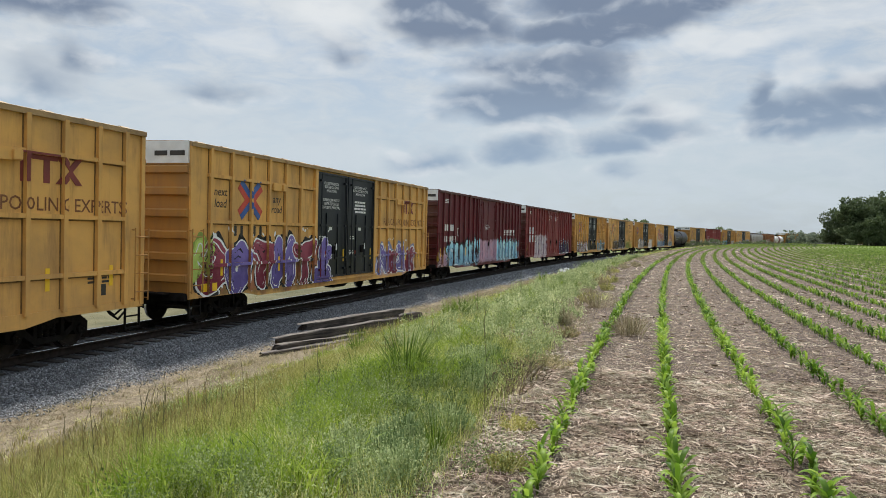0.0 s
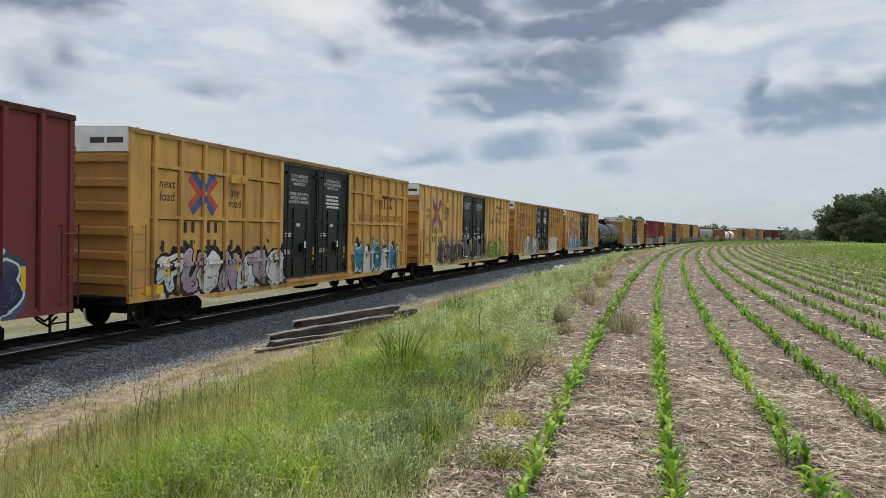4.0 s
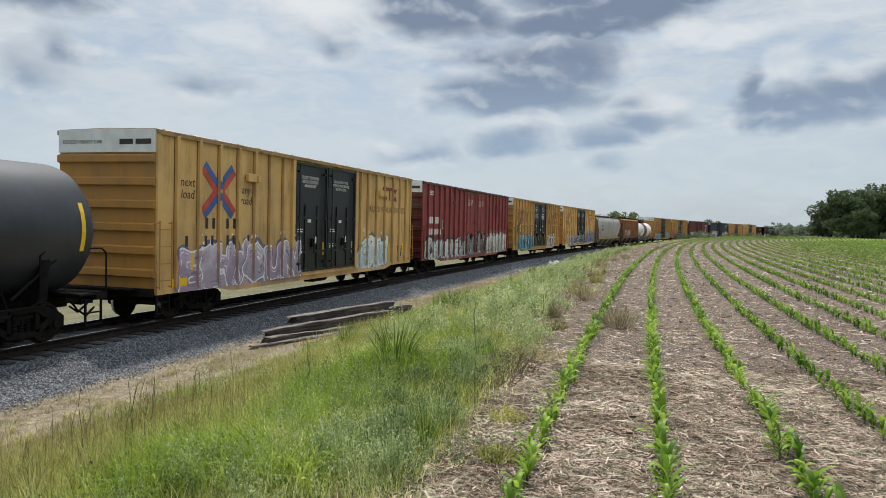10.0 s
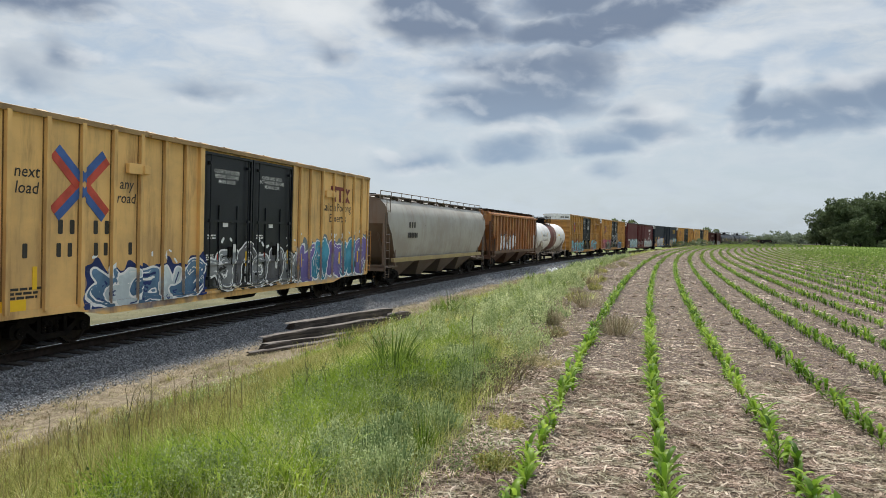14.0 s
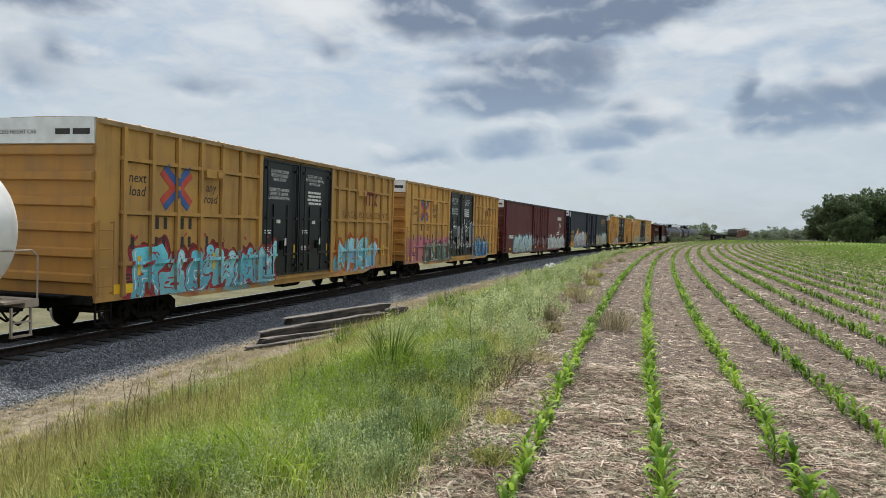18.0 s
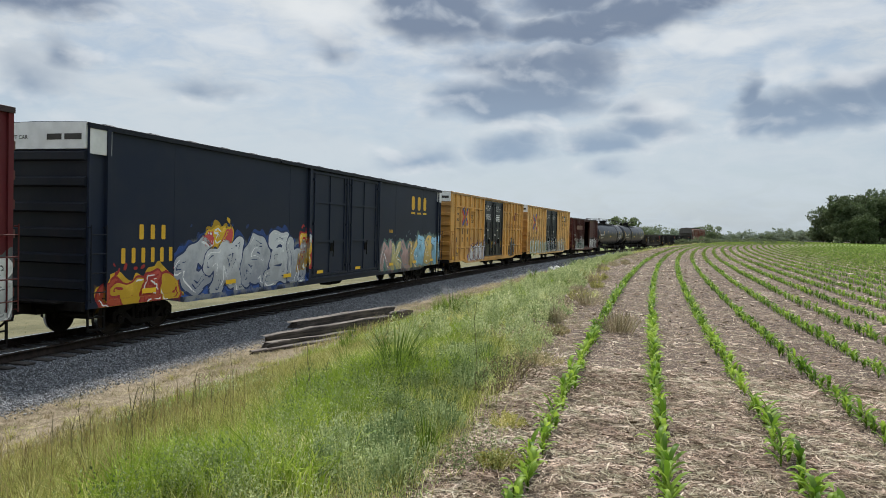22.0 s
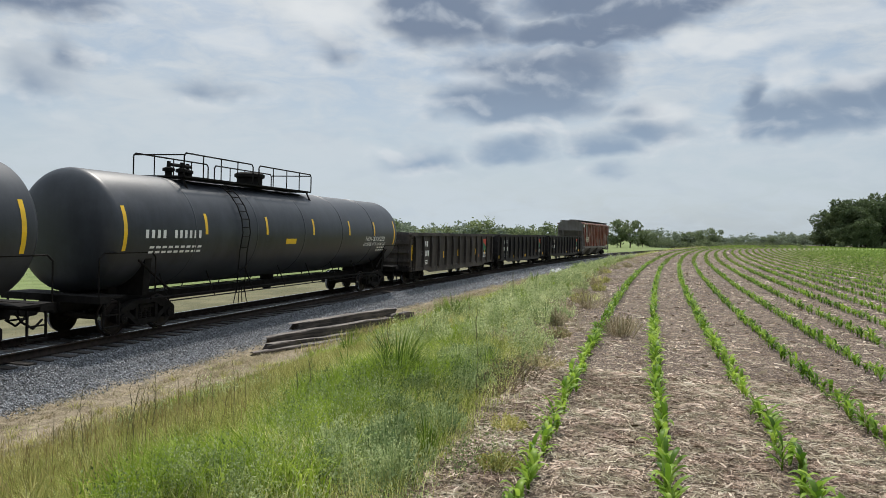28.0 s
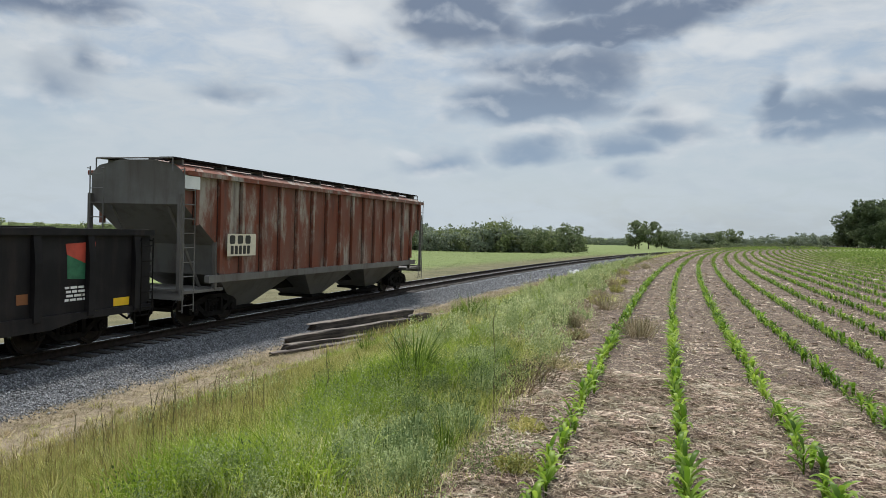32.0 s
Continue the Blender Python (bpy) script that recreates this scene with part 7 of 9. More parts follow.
def yellow_car(wheels, tags, ribbed, look_label, slogan=("RAILCAR POOLING EXPERTS", M_FADED, 0.39), big=False, bars_logo=None, low_tags=True, tint=1.0):
    name = "yellow_paint"
    body, doors = car_paint(name, tuple(tint * v for v in (YELLOW if ribbed else PALE_YELLOW)), tags, rust=0.58, rust_col=(0.22, 0.095, 0.03), dust=0.22), car_paint("black_door_paint", BLACK, tags if low_tags else (), gloss=0.3, rough=0.4, rust=0.0, dust=0.14, dust_col=(0.018, 0.024, 0.036))
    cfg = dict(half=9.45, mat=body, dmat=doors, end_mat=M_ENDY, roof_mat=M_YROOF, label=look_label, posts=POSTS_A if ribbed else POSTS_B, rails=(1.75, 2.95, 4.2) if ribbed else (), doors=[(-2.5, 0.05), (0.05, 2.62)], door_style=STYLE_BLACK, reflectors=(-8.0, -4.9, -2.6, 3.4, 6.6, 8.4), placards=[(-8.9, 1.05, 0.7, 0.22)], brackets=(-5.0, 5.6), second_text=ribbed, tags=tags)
    car = box_car(cfg, wheels)
    emblem(car, -6.6 if ribbed else -6.8, 3.62, 1.1 if ribbed else 1.45, 0.9 if ribbed else 1.3)
    lettering(car, "next\nload", -8.1 if ribbed else -8.22, 3.62, 0.34, M_LETTER_K, shear=0.15)
    lettering(car, "any\nroad", -5.1 if ribbed else -5.4, 3.55, 0.34, M_LETTER_K, shear=0.15)
    for x in (-7.42, -7.10, -6.42, -6.08):
        bars(car, x, 2.56, 1, 0.13, 0.30, 0.1, M_LETTER_K)
    for x in (-8.30, -7.45, -7.15, -6.40, -6.10, -5.30):
        bars(car, x, 2.08, 1, 0.12, 0.29, 0.1, M_LETTER_K)
    text, mt, size = slogan
    lettering(car, text, 6.3, 3.18 if ribbed else 3.4, size, mt)
    up = 0.46 if ribbed else 0.68
    if bars_logo:
        part("logo_panel", Shape().box(5.55, 7.55, SIDE_Y - 0.008, SIDE_Y, 3.85, 4.45).mesh("logo_panel", M_LETTER_K), car, "black panel with pale block shapes")
        for x in (5.8, 6.4, 7.0):
            part("logo_bar", Shape().box(x, x + 0.38, SIDE_Y - 0.013, SIDE_Y - 0.008, 3.97, 4.33, 0.05).mesh("logo_bar", M_LETTER_W), car)
    else:
        part("logo_bar", Shape().box(5.7, 6.84, SIDE_Y - 0.009, SIDE_Y - 0.004, 3.60 + up, 3.74 + up).mesh("logo_bar", M_EMB_M), car, "faded maroon bar of a painted mark")
        for x in (5.92, 6.48):
            part("logo_bar", Shape().box(x, x + 0.16, SIDE_Y - 0.009, SIDE_Y - 0.004, 3.15 + up, 3.62 + up).mesh("logo_bar", M_EMB_M), car)
        for a, b in ((6.88, 7.42), (7.42, 6.88)):
            part("logo_bar", Shape().prism([(a - 0.09, 3.15 + up), (a + 0.09, 3.15 + up), (b + 0.09, 3.70 + up), (b - 0.09, 3.70 + up)], SIDE_Y - 0.013 - (0.002 if a < b else 0.0), SIDE_Y - 0.004).mesh("logo_bar", M_EMB_M), car)
    lines(car, 7.6, 1.75, 3, 0.9, 0.05, M_LETTER_K, SIDE_Y - 0.004)
    lines(car, -8.7, 1.5, 3, 0.9, 0.05, M_LETTER_K, SIDE_Y - 0.004)
    part("notice", Shape().box(7.9, 8.25, SIDE_Y - 0.01, SIDE_Y, 1.25, 1.5).mesh("notice", M_LETTER_K), car)
    paint_over(car, cfg["posts"], cfg["rails"], [(-8.7, -2.5), (2.62, 8.8)])
    return car


def red_car(wheels, tags, two_doors, look_label, white=False, col=RED):
    body = car_paint("oxide_paint", col, tags, rust=0.25, rust_col=(0.055, 0.018, 0.016), dust=0.12, dust_col=(0.20, 0.10, 0.09))
    doors = [(-1.95, 0.45), (0.45, 3.05)] if two_doors else [(-1.9, 2.1)]
    posts = [-8.6, -7.65, -6.72, -5.8, -4.88, -3.96, -3.02] + ([-2.3] if not two_doors else []) + ([3.95, 4.9, 5.8, 6.75, 7.7, 8.6] if two_doors else [3.1, 4.0, 4.9, 5.8, 6.75, 7.7, 8.6])
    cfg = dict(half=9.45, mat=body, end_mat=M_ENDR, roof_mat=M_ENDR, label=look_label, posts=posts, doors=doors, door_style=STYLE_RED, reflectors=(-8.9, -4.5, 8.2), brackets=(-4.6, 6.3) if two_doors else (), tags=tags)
    car = box_car(cfg, wheels)
    if not white:
        bars(car, -8.3, 2.85, 2, 0.24, 0.36, 0.08, M_LETTER_W)
        bars(car, -7.35, 2.85, 2, 0.24, 0.36, 0.08, M_LETTER_W)
        bars(car, -8.4, 2.25, 6, 0.2, 0.32, 0.12, M_LETTER_W)
    part("plate_mark", Shape().box(-6.1, -6.06, SIDE_Y - 0.006, SIDE_Y, 2.6, 3.0).box(-5.75, -5.71, SIDE_Y - 0.006, SIDE_Y, 2.6, 3.0).box(-6.1, -5.71, SIDE_Y - 0.006, SIDE_Y, 3.0, 3.03).box(-6.1, -5.71, SIDE_Y - 0.006, SIDE_Y, 2.57, 2.6).mesh("plate_mark", M_LETTER_W), car)
    if white:
        for x, z in ((-8.5, 2.78), (-7.56, 2.78), (-8.5, 2.12), (-7.56, 2.12), (-6.62, 2.12)):
            plate = part("number_panel", Shape().box(x, x + 0.76, SIDE_Y - 0.006, SIDE_Y, z, z + 0.54).mesh("number_panel", M_WHITE), car, "white plate with dark marks")
            bars(plate, x + 0.17, z + 0.10, 2, 0.11, 0.34, 0.20, M_LETTER_K, SIDE_Y - 0.008)
    elif not two_doors:
        for x in (4.55, 5.38, 6.21, 7.04):
            part("logo_bar", Shape().prism([(x, 2.78), (x + 0.40, 2.78), (x + 0.50, 3.04), (x + 0.10, 3.04)], SIDE_Y - 0.008, SIDE_Y).mesh("logo_bar", M_LETTER_W), car)
            part("logo_bar", Shape().prism([(x - 0.08, 2.64), (x + 0.44, 2.64), (x + 0.47, 2.71), (x - 0.05, 2.71)], SIDE_Y - 0.008, SIDE_Y).mesh("logo_bar", M_LETTER_W), car)
    lines(car, -8.5, 4.6, 3, 0.9, 0.05, M_LETTER_W, SIDE_Y - 0.004)
    paint_over(car, posts, (), ())
    return car


def long_car(wheels, blue, tags, look_label):
    """A long smooth-sided high-cube car with two wide plug doors."""
    col = (0.013, 0.020, 0.040) if blue else (0.115, 0.015, 0.020)
    body = car_paint("blue_black_paint" if blue else "maroon_paint", col, tags, rust=0.03 if blue else 0.15, rust_col=(0.06, 0.03, 0.022), dust=0.08, rough=0.5, dust_col=(0.03, 0.037, 0.052) if blue else (0.12, 0.06, 0.05))
    doors = [(-2.6, 0.6), (0.6, 3.8)] if blue else [(-3.0, 0.1), (0.1, 3.35)]
    cfg = dict(half=12.95, mat=body, end_mat=M_ENDB_SHADED if blue else M_ENDR, roof_mat=M_ENDB_SHADED if blue else M_ROOFK, label=look_label, posts=[-12.4, 12.4], doors=doors, door_style=STYLE_BLUE if blue else STYLE_RED, door_text=False, eave=5.0, tags=tags)
    car = box_car(cfg, wheels)
    for x in (-9.0, -5.0, 5.0, 9.5) if not blue else (-10, -4, 6, 10):
        part("seam", Shape().box(x - 0.012, x + 0.012, SIDE_Y - 0.004, SIDE_Y, 1.05, 4.88).mesh("seam", body), car)
    for x in [-11, -7.5, -4.2, -1.8, 1.6, 5.4, 8.6, 11.4]:
        part("reflector", shared("wide_reflector", lambda: Shape().box(-0.25, 0.25, -0.004, 0, 0, 0.12).mesh("reflector", M_REFL)), car, m=Matrix.Translation((x, SIDE_Y - 0.06, 1.12)))
    if blue:
        for i, x in enumerate((8.15, 9.05, 9.95)):
            h = Shape().box(x + 0.04, x + 0.48, SIDE_Y - 0.008, SIDE_Y - 0.003, 3.75, 4.42, 0.1)
            part("logo_bar", h.mesh("logo_bar", M_LETTER_Y), car)
            part("logo_bar", Shape().box(x - 0.02, x + 0.55, SIDE_Y - 0.008, SIDE_Y - 0.003, 3.55, 3.64).mesh("logo_bar", M_LETTER_Y), car)
        bars(car, -11.3, 2.42, 3, 0.15, 0.36, 0.25, M_LETTER_Y)
        bars(car, -11.9, 1.86, 6, 0.13, 0.36, 0.21, M_LETTER_Y)
        part("corner_panel", Shape().box(12.3, 12.95, SIDE_Y - 0.06, SIDE_Y, 4.3, 4.9).mesh("corner_panel", M_WHITE), car, "white-painted upper corner")
        part("corner_panel", Shape().box(-12.95, -12.3, SIDE_Y - 0.06, SIDE_Y, 4.3, 4.9).mesh("corner_panel", M_WHITE), car, "white-painted upper corner")
        lines(car, 5.2, 2.75, 3, 0.5, 0.03, M_LETTER_Y, -1.485)
    else:
        bars(car, 8.4, 3.75, 7, 0.24, 0.34, 0.06, M_LETTER_W)
        wheel = Shape()
        for i in range(9):
            a0, a1 = math.radians(-60 + i * 25), math.radians(-60 + (i + 1) * 25)
            for r0, r1 in ((0.26, 0.36), (0.44, 0.54)):
                wheel.prism([(9.7 - r0 * math.cos(a0), 2.95 + r0 * math.sin(a0)), (9.7 - r1 * math.cos(a0), 2.95 + r1 * math.sin(a0)), (9.7 - r1 * math.cos(a1), 2.95 + r1 * math.sin(a1)), (9.7 - r0 * math.cos(a1), 2.95 + r0 * math.sin(a1))], SIDE_Y - 0.008, SIDE_Y - 0.003)
        part("logo_arc", wheel.mesh("logo_arc", M_LETTER_W), car, "white arcs of a wheel-shaped mark")
        for z in (2.28, 2.46):
            part("logo_bar", Shape().box(8.3, 9.6, SIDE_Y - 0.008, SIDE_Y - 0.003, z, z + 0.12).mesh("logo_bar", M_LETTER_W), car)
        bars(car, -11.2, 2.0, 6, 0.16, 0.28, 0.09, M_LETTER_W)
    return car


def old_box_car(wheels, tags):
    """A lower 50-foot car with its door slid open."""
    body = car_paint("old_maroon_paint", (0.085, 0.024, 0.022), tags, rust=0.4, rust_col=(0.05, 0.025, 0.02), dust=0.2)
    cfg = dict(half=7.85, eave=4.45, mat=body, end_mat=M_ENDR, roof_mat=M_ROOFK, label="maroon boxcar with its side door standing open", posts=[-7.2, -6.5, -5.8, -5.1, -4.4, -3.7, -3.0, -2.3, -1.6, 5.6, 6.2, 6.8, 7.35], doors=[(2.25, 5.3)], door_style=dict(STYLE_RED, label="maroon louvred door slid to one side", rails=tuple(1.5 + 0.22 * i for i in range(12)), uprights=(), rods=()), door_text=False, open_door=(-0.9, 2.2), white_cap=False, reflectors=(), tags=tags)
    car = box_car(cfg, wheels)
    part("name_panel", Shape().box(-5.7, -2.5, SIDE_Y - 0.085, SIDE_Y - 0.075, 3.15, 3.6).mesh("name_panel", plain("brown_panel", (0.19, 0.10, 0.06), 0.6)), car, "faded brown name panel")
    bars(car, -6.9, 2.4, 4, 0.2, 0.26, 0.1, M_LETTER_W)
    bars(car, -6.9, 1.9, 6, 0.2, 0.26, 0.1, M_LETTER_W)
    part("reflector", Shape().box(-7.6, -7.0, SIDE_Y - 0.06, SIDE_Y - 0.05, 1.15, 1.42).mesh("reflector", M_REFL), car)
    return car


def rail_loop(pts, r, mat, name, car, label=""):
    return part(name, Shape().pipe(pts, r, 6).mesh(name, mat), car, label)


def tank_car(wheels, cfg):
    half, R, zc = cfg["half"], cfg["R"], cfg["zc"]
    mat, trim = cfg["mat"], cfg["trim"]
    car = tagged(new("tank_car"), cfg["label"], "tank car", "cars of the freight train")
    d = 0.42
    xr = [(-half + d * (1 - math.cos(a)) - 0.0, R * math.sin(a) ** 0.8) for a in [radians(v) for v in (2, 12, 22, 34, 46, 58, 70, 80, 90)]]
    body = xr + [(-x, r) for x, r in reversed(xr)]
    # the shell's bands and weld rings
    rings = []
    for x, r in body:
        rings.append((x, r))
    part("tank_shell", Shape().lathe(rings, "x", 56, at=(0, 0, zc)).mesh("tank_shell", mat, smooth=True), car)
    for x in cfg["welds"]:
        part("weld_ring", Shape().lathe([(x - 0.03, R + 0.001), (x - 0.015, R + 0.012), (x + 0.015, R + 0.012), (x + 0.03, R + 0.001)], "x", 56, at=(0, 0, zc)).mesh("weld_ring", mat, smooth=True), car)
    if cfg.get("band"):
        a, b = cfg["band"]
        part("painted_band", Shape().lathe([(a, R + 0.004), (a + 0.01, R + 0.006), (b - 0.01, R + 0.006), (b, R + 0.004)], "x", 56, at=(0, 0, zc)).mesh("painted_band", cfg["band_mat"], smooth=True), car, "oxide-red band round the tank")
    # the platform on top with its railing, manway and valves
    top_trim = cfg.get("top_trim", trim)
    px0, px1, pz = cfg["platform"][0], cfg["platform"][1], zc + R + 0.03
    part("platform", Shape().box(px0, px1, -0.85, -0.25, pz - 0.02, pz + 0.03).box(px0, px1, 0.25, 0.85, pz - 0.02, pz + 0.03).box(px0, px0 + 0.3, -0.25, 0.25, pz - 0.02, pz + 0.03).box(px1 - 0.3, px1, -0.25, 0.25, pz - 0.02, pz + 0.03).mesh("platform", top_trim), car, "steel grating platform on the tank's top")
    for x in (px0 + 0.1, px1 - 0.1):
        for y in (-0.7, 0.7):
            part("platform_bracket", Shape().tube((x, y, pz), (x, y * 1.25, zc + math.sqrt(max(0.01, R * R - (y * 1.25) ** 2)) - 0.05), 0.03, 6).mesh("platform_bracket", top_trim), car)
    hz = pz + cfg.get("rail_h", 0.95)
    for y in (-0.83, 0.83):
        xm = (px0 + px1) / 2
        for a, b in ((px0, xm - 0.25), (xm + 0.1, px1)):
            rail_loop([(a, y, pz), (a, y, hz - 0.08), (a + 0.08, y, hz), (b - 0.08, y, hz), (b, y, hz - 0.08), (b, y, pz)], 0.022, top_trim, "railing", car)
            n = max(2, int((b - a) / 1.1))
            for j in range(1, n + 1):
                x = a + (b - a) * j / (n + 1)
                rail_loop([(x, y, pz), (x, y, hz)], 0.018, top_trim, "railing_post", car)
    rail_loop([(px1, -0.83, hz - 0.05), (px1, 0.83, hz - 0.05)], 0.02, top_trim, "railing", car)
    rail_loop([(px0, -0.83, hz - 0.05), (px0, 0.83, hz - 0.05)], 0.02, top_trim, "railing", car)
    mx = px0 + (px1 - px0) * 0.62
    part("manway", Shape().lathe([(zc + R - 0.1, 0.42), (zc + R + 0.32, 0.42), (zc + R + 0.36, 0.50), (zc + R + 0.46, 0.50), (zc + R + 0.52, 0.35), (zc + R + 0.54, 0.06)], "z", 20, at=(mx, 0, 0)).mesh("manway", M_IRON, smooth=True), car, "dark domed manway cover")
    for i, x in enumerate((px0 + 0.5, px0 + 0.95, px0 + 1.35)):
        v = Shape().lathe([(zc + R - 0.05, 0.10), (zc + R + 0.2, 0.10), (zc + R + 0.22, 0.17), (zc + R + 0.30, 0.17), (zc + R + 0.34, 0.06), (zc + R + 0.5, 0.05)], "z", 12, at=(x, 0.05 * (-1) ** i, 0))
        part("valve", v.mesh("valve", M_IRON, smooth=True), car, "dark top valve")
    part("valve_pipe", Shape().tube((px0 + 0.5, -0.05, zc + R + 0.4), (px0 + 1.5, 0.05, zc + R + 0.42), 0.05, 8).mesh("valve_pipe", M_IRON), car)
    # side ladder
    lx = cfg["ladder"]
    sh = Shape()
    pts = [(-(R + 0.10) * math.cos(a), zc + (R + 0.10) * math.sin(a)) for a in [radians(v) for v in (62, 45, 30, 15, 0, -20)]] + [(-R * 0.95, 0.85)]
    for dx in (-0.2, 0.2):
        sh.pipe([(lx + dx, y, z) for y, z in pts], 0.018, 6)
    for i in range(11):
        t = i / 10 * (len(pts) - 1)
        k = min(int(t), len(pts) - 2)
        y = pts[k][0] + (pts[k + 1][0] - pts[k][0]) * (t - k)
        z = pts[k][1] + (pts[k + 1][1] - pts[k][1]) * (t - k)
        sh.tube((lx - 0.2, y, z), (lx + 0.2, y, z), 0.014, 6)
    for dx in (-0.35, -0.1, 0.1, 0.35):
        sh.tube((lx + dx * 0.6, -R * 0.95, 1.0), (lx + dx, -R * 0.95, 0.55), 0.014, 6)
    part("ladder", sh.mesh("ladder", trim), car)
    # end sills, saddles and running board
    for k in (-1, 1):
        m = Matrix.Translation((k * (half - 1.55), 0, 0))
        part("saddle", shared(("saddle", R, zc, trim.name), lambda: Shape().prism_x([(-1.25, 1.05), (1.25, 1.05), (1.35, zc - 0.35), (1.0, zc - R * 0.72), (0.5, zc - R * 0.93), (-0.5, zc - R * 0.93), (-1.0, zc - R * 0.72), (-1.35, zc - 0.35)], -0.12, 0.12).box(-0.4, 0.4, -0.5, 0.5, 0.75, 1.3).mesh("saddle", trim)), car, m=m)
        e = half + 0.15
        part("end_sill", Shape().box(min(k * (half - 2.2), k * e), max(k * (half - 2.2), k * e), -0.3, 0.3, 0.78, 1.12).box(min(k * (e - 0.35), k * e), max(k * (e - 0.35), k * e), -1.42, 1.42, 0.98, 1.14).mesh("end_sill", trim), car)
        part("end_platform", Shape().box(min(k * (e - 0.85), k * (e - 0.35)), max(k * (e - 0.85), k * (e - 0.35)), -1.42, 1.42, 1.08, 1.13).mesh("end_platform", trim), car)
        for y in (-1.38, 1.38):
            rail_loop([(k * (e - 1.9), y, 1.12), (k * (e - 1.9), y, 2.0), (k * (e - 1.75), y, 2.12), (k * (e - 0.15), y, 2.12), (k * e, y, 2.0), (k * e, y, 1.1)], 0.02, trim, "handrail", car)
            part("step", step_mesh(trim, trim.name), car, m=Matrix.Translation((k * (e - 0.4), y, 0)))
        rail_loop([(k * (half - 2.4), -1.30, 1.15), (k * (half - 1.2), -1.30, 1.95)], 0.03, trim, "brace", car)
    for y in (-1.3, 1.3):
        part("running_pipe", Shape().tube((-half + 1.7, y, 0.96), (half - 1.7, y, 0.96), 0.03, 6).tube((-half + 2.4, y, 0.84), (half - 2.4, y, 0.84), 0.018, 6).mesh("running_pipe", trim), car)
        for i in range(8):
            x = -half + 2.4 + (2 * half - 4.8) * i / 7
            part("pipe_hanger", shared(("hang", y, zc, trim.name), lambda: Shape().tube((0, y, 0.84), (0, y * 0.75, zc - R * 0.7), 0.018, 6).mesh("pipe_hanger", trim)), car, m=Matrix.Translation((x, 0, 0)))
    part("outlet_valve", Shape().lathe([(0.62, 0.12), (0.75, 0.2), (zc - R + 0.1, 0.25)], "z", 14).box(-0.5, 0.5, -0.05, 0.05, 0.7, 0.78).mesh("outlet_valve", M_IRON), car)
    def on_shell(ang, lift=0.006):
        return -(R + lift) * math.cos(ang), zc + (R + lift) * math.sin(ang)

    def strip(x0, x1, a0, a1, name, mat_s, label=""):
        sh = Shape()
        n = 5
        for i in range(n):
            b0, b1 = a0 + (a1 - a0) * i / n, a0 + (a1 - a0) * (i + 1) / n
            (y0, z0), (y1, z1) = on_shell(b0), on_shell(b1)
            sh.face([(x0, y0, z0), (x1, y0, z0), (x1, y1, z1), (x0, y1, z1)])
        return part(name, sh.mesh(name, mat_s), car, label)

    for x in cfg["reflect"]:
        long = abs(x) > half - 1.0
        strip(x, x + 0.12, radians(-18 if long else -2), radians(24 if long else 20), "reflector", M_REFL, "yellow reflective strip")
    for x0, n, w, a in cfg["marks"]:
        for i in range(n):
            strip(x0 + i * w * 1.35, x0 + i * w * 1.35 + w * 0.7, radians(a), radians(a + cfg.get("mark_h", 14)), "number_bar", cfg["mark_mat"])
    for x0, n, a in cfg["small"]:
        for j in range(2):
            for i in range(n):
                strip(x0 + i * 0.24, x0 + i * 0.24 + 0.17, radians(a - j * 5), radians(a - j * 5 + 2.4), "stencil_block", cfg["mark_mat"])
    for text, x, a, size in cfg.get("words", ()):
        flat = text_mesh(text, size, cfg["mark_mat"], shear=0.15).copy()
        for v in flat.vertices:
            yy, zz = on_shell(radians(a) + v.co.y / R)
            v.co = (x + v.co.x, yy, zz)
        part("lettering", flat, car)
    for x0, a in cfg.get("labels", ()):
        strip(x0, x0 + 0.7, radians(a), radians(a + 7), "placard", M_REFL)
    running_gear(car, half + 0.25, half - 1.85, wheels, 0.95)
    return car


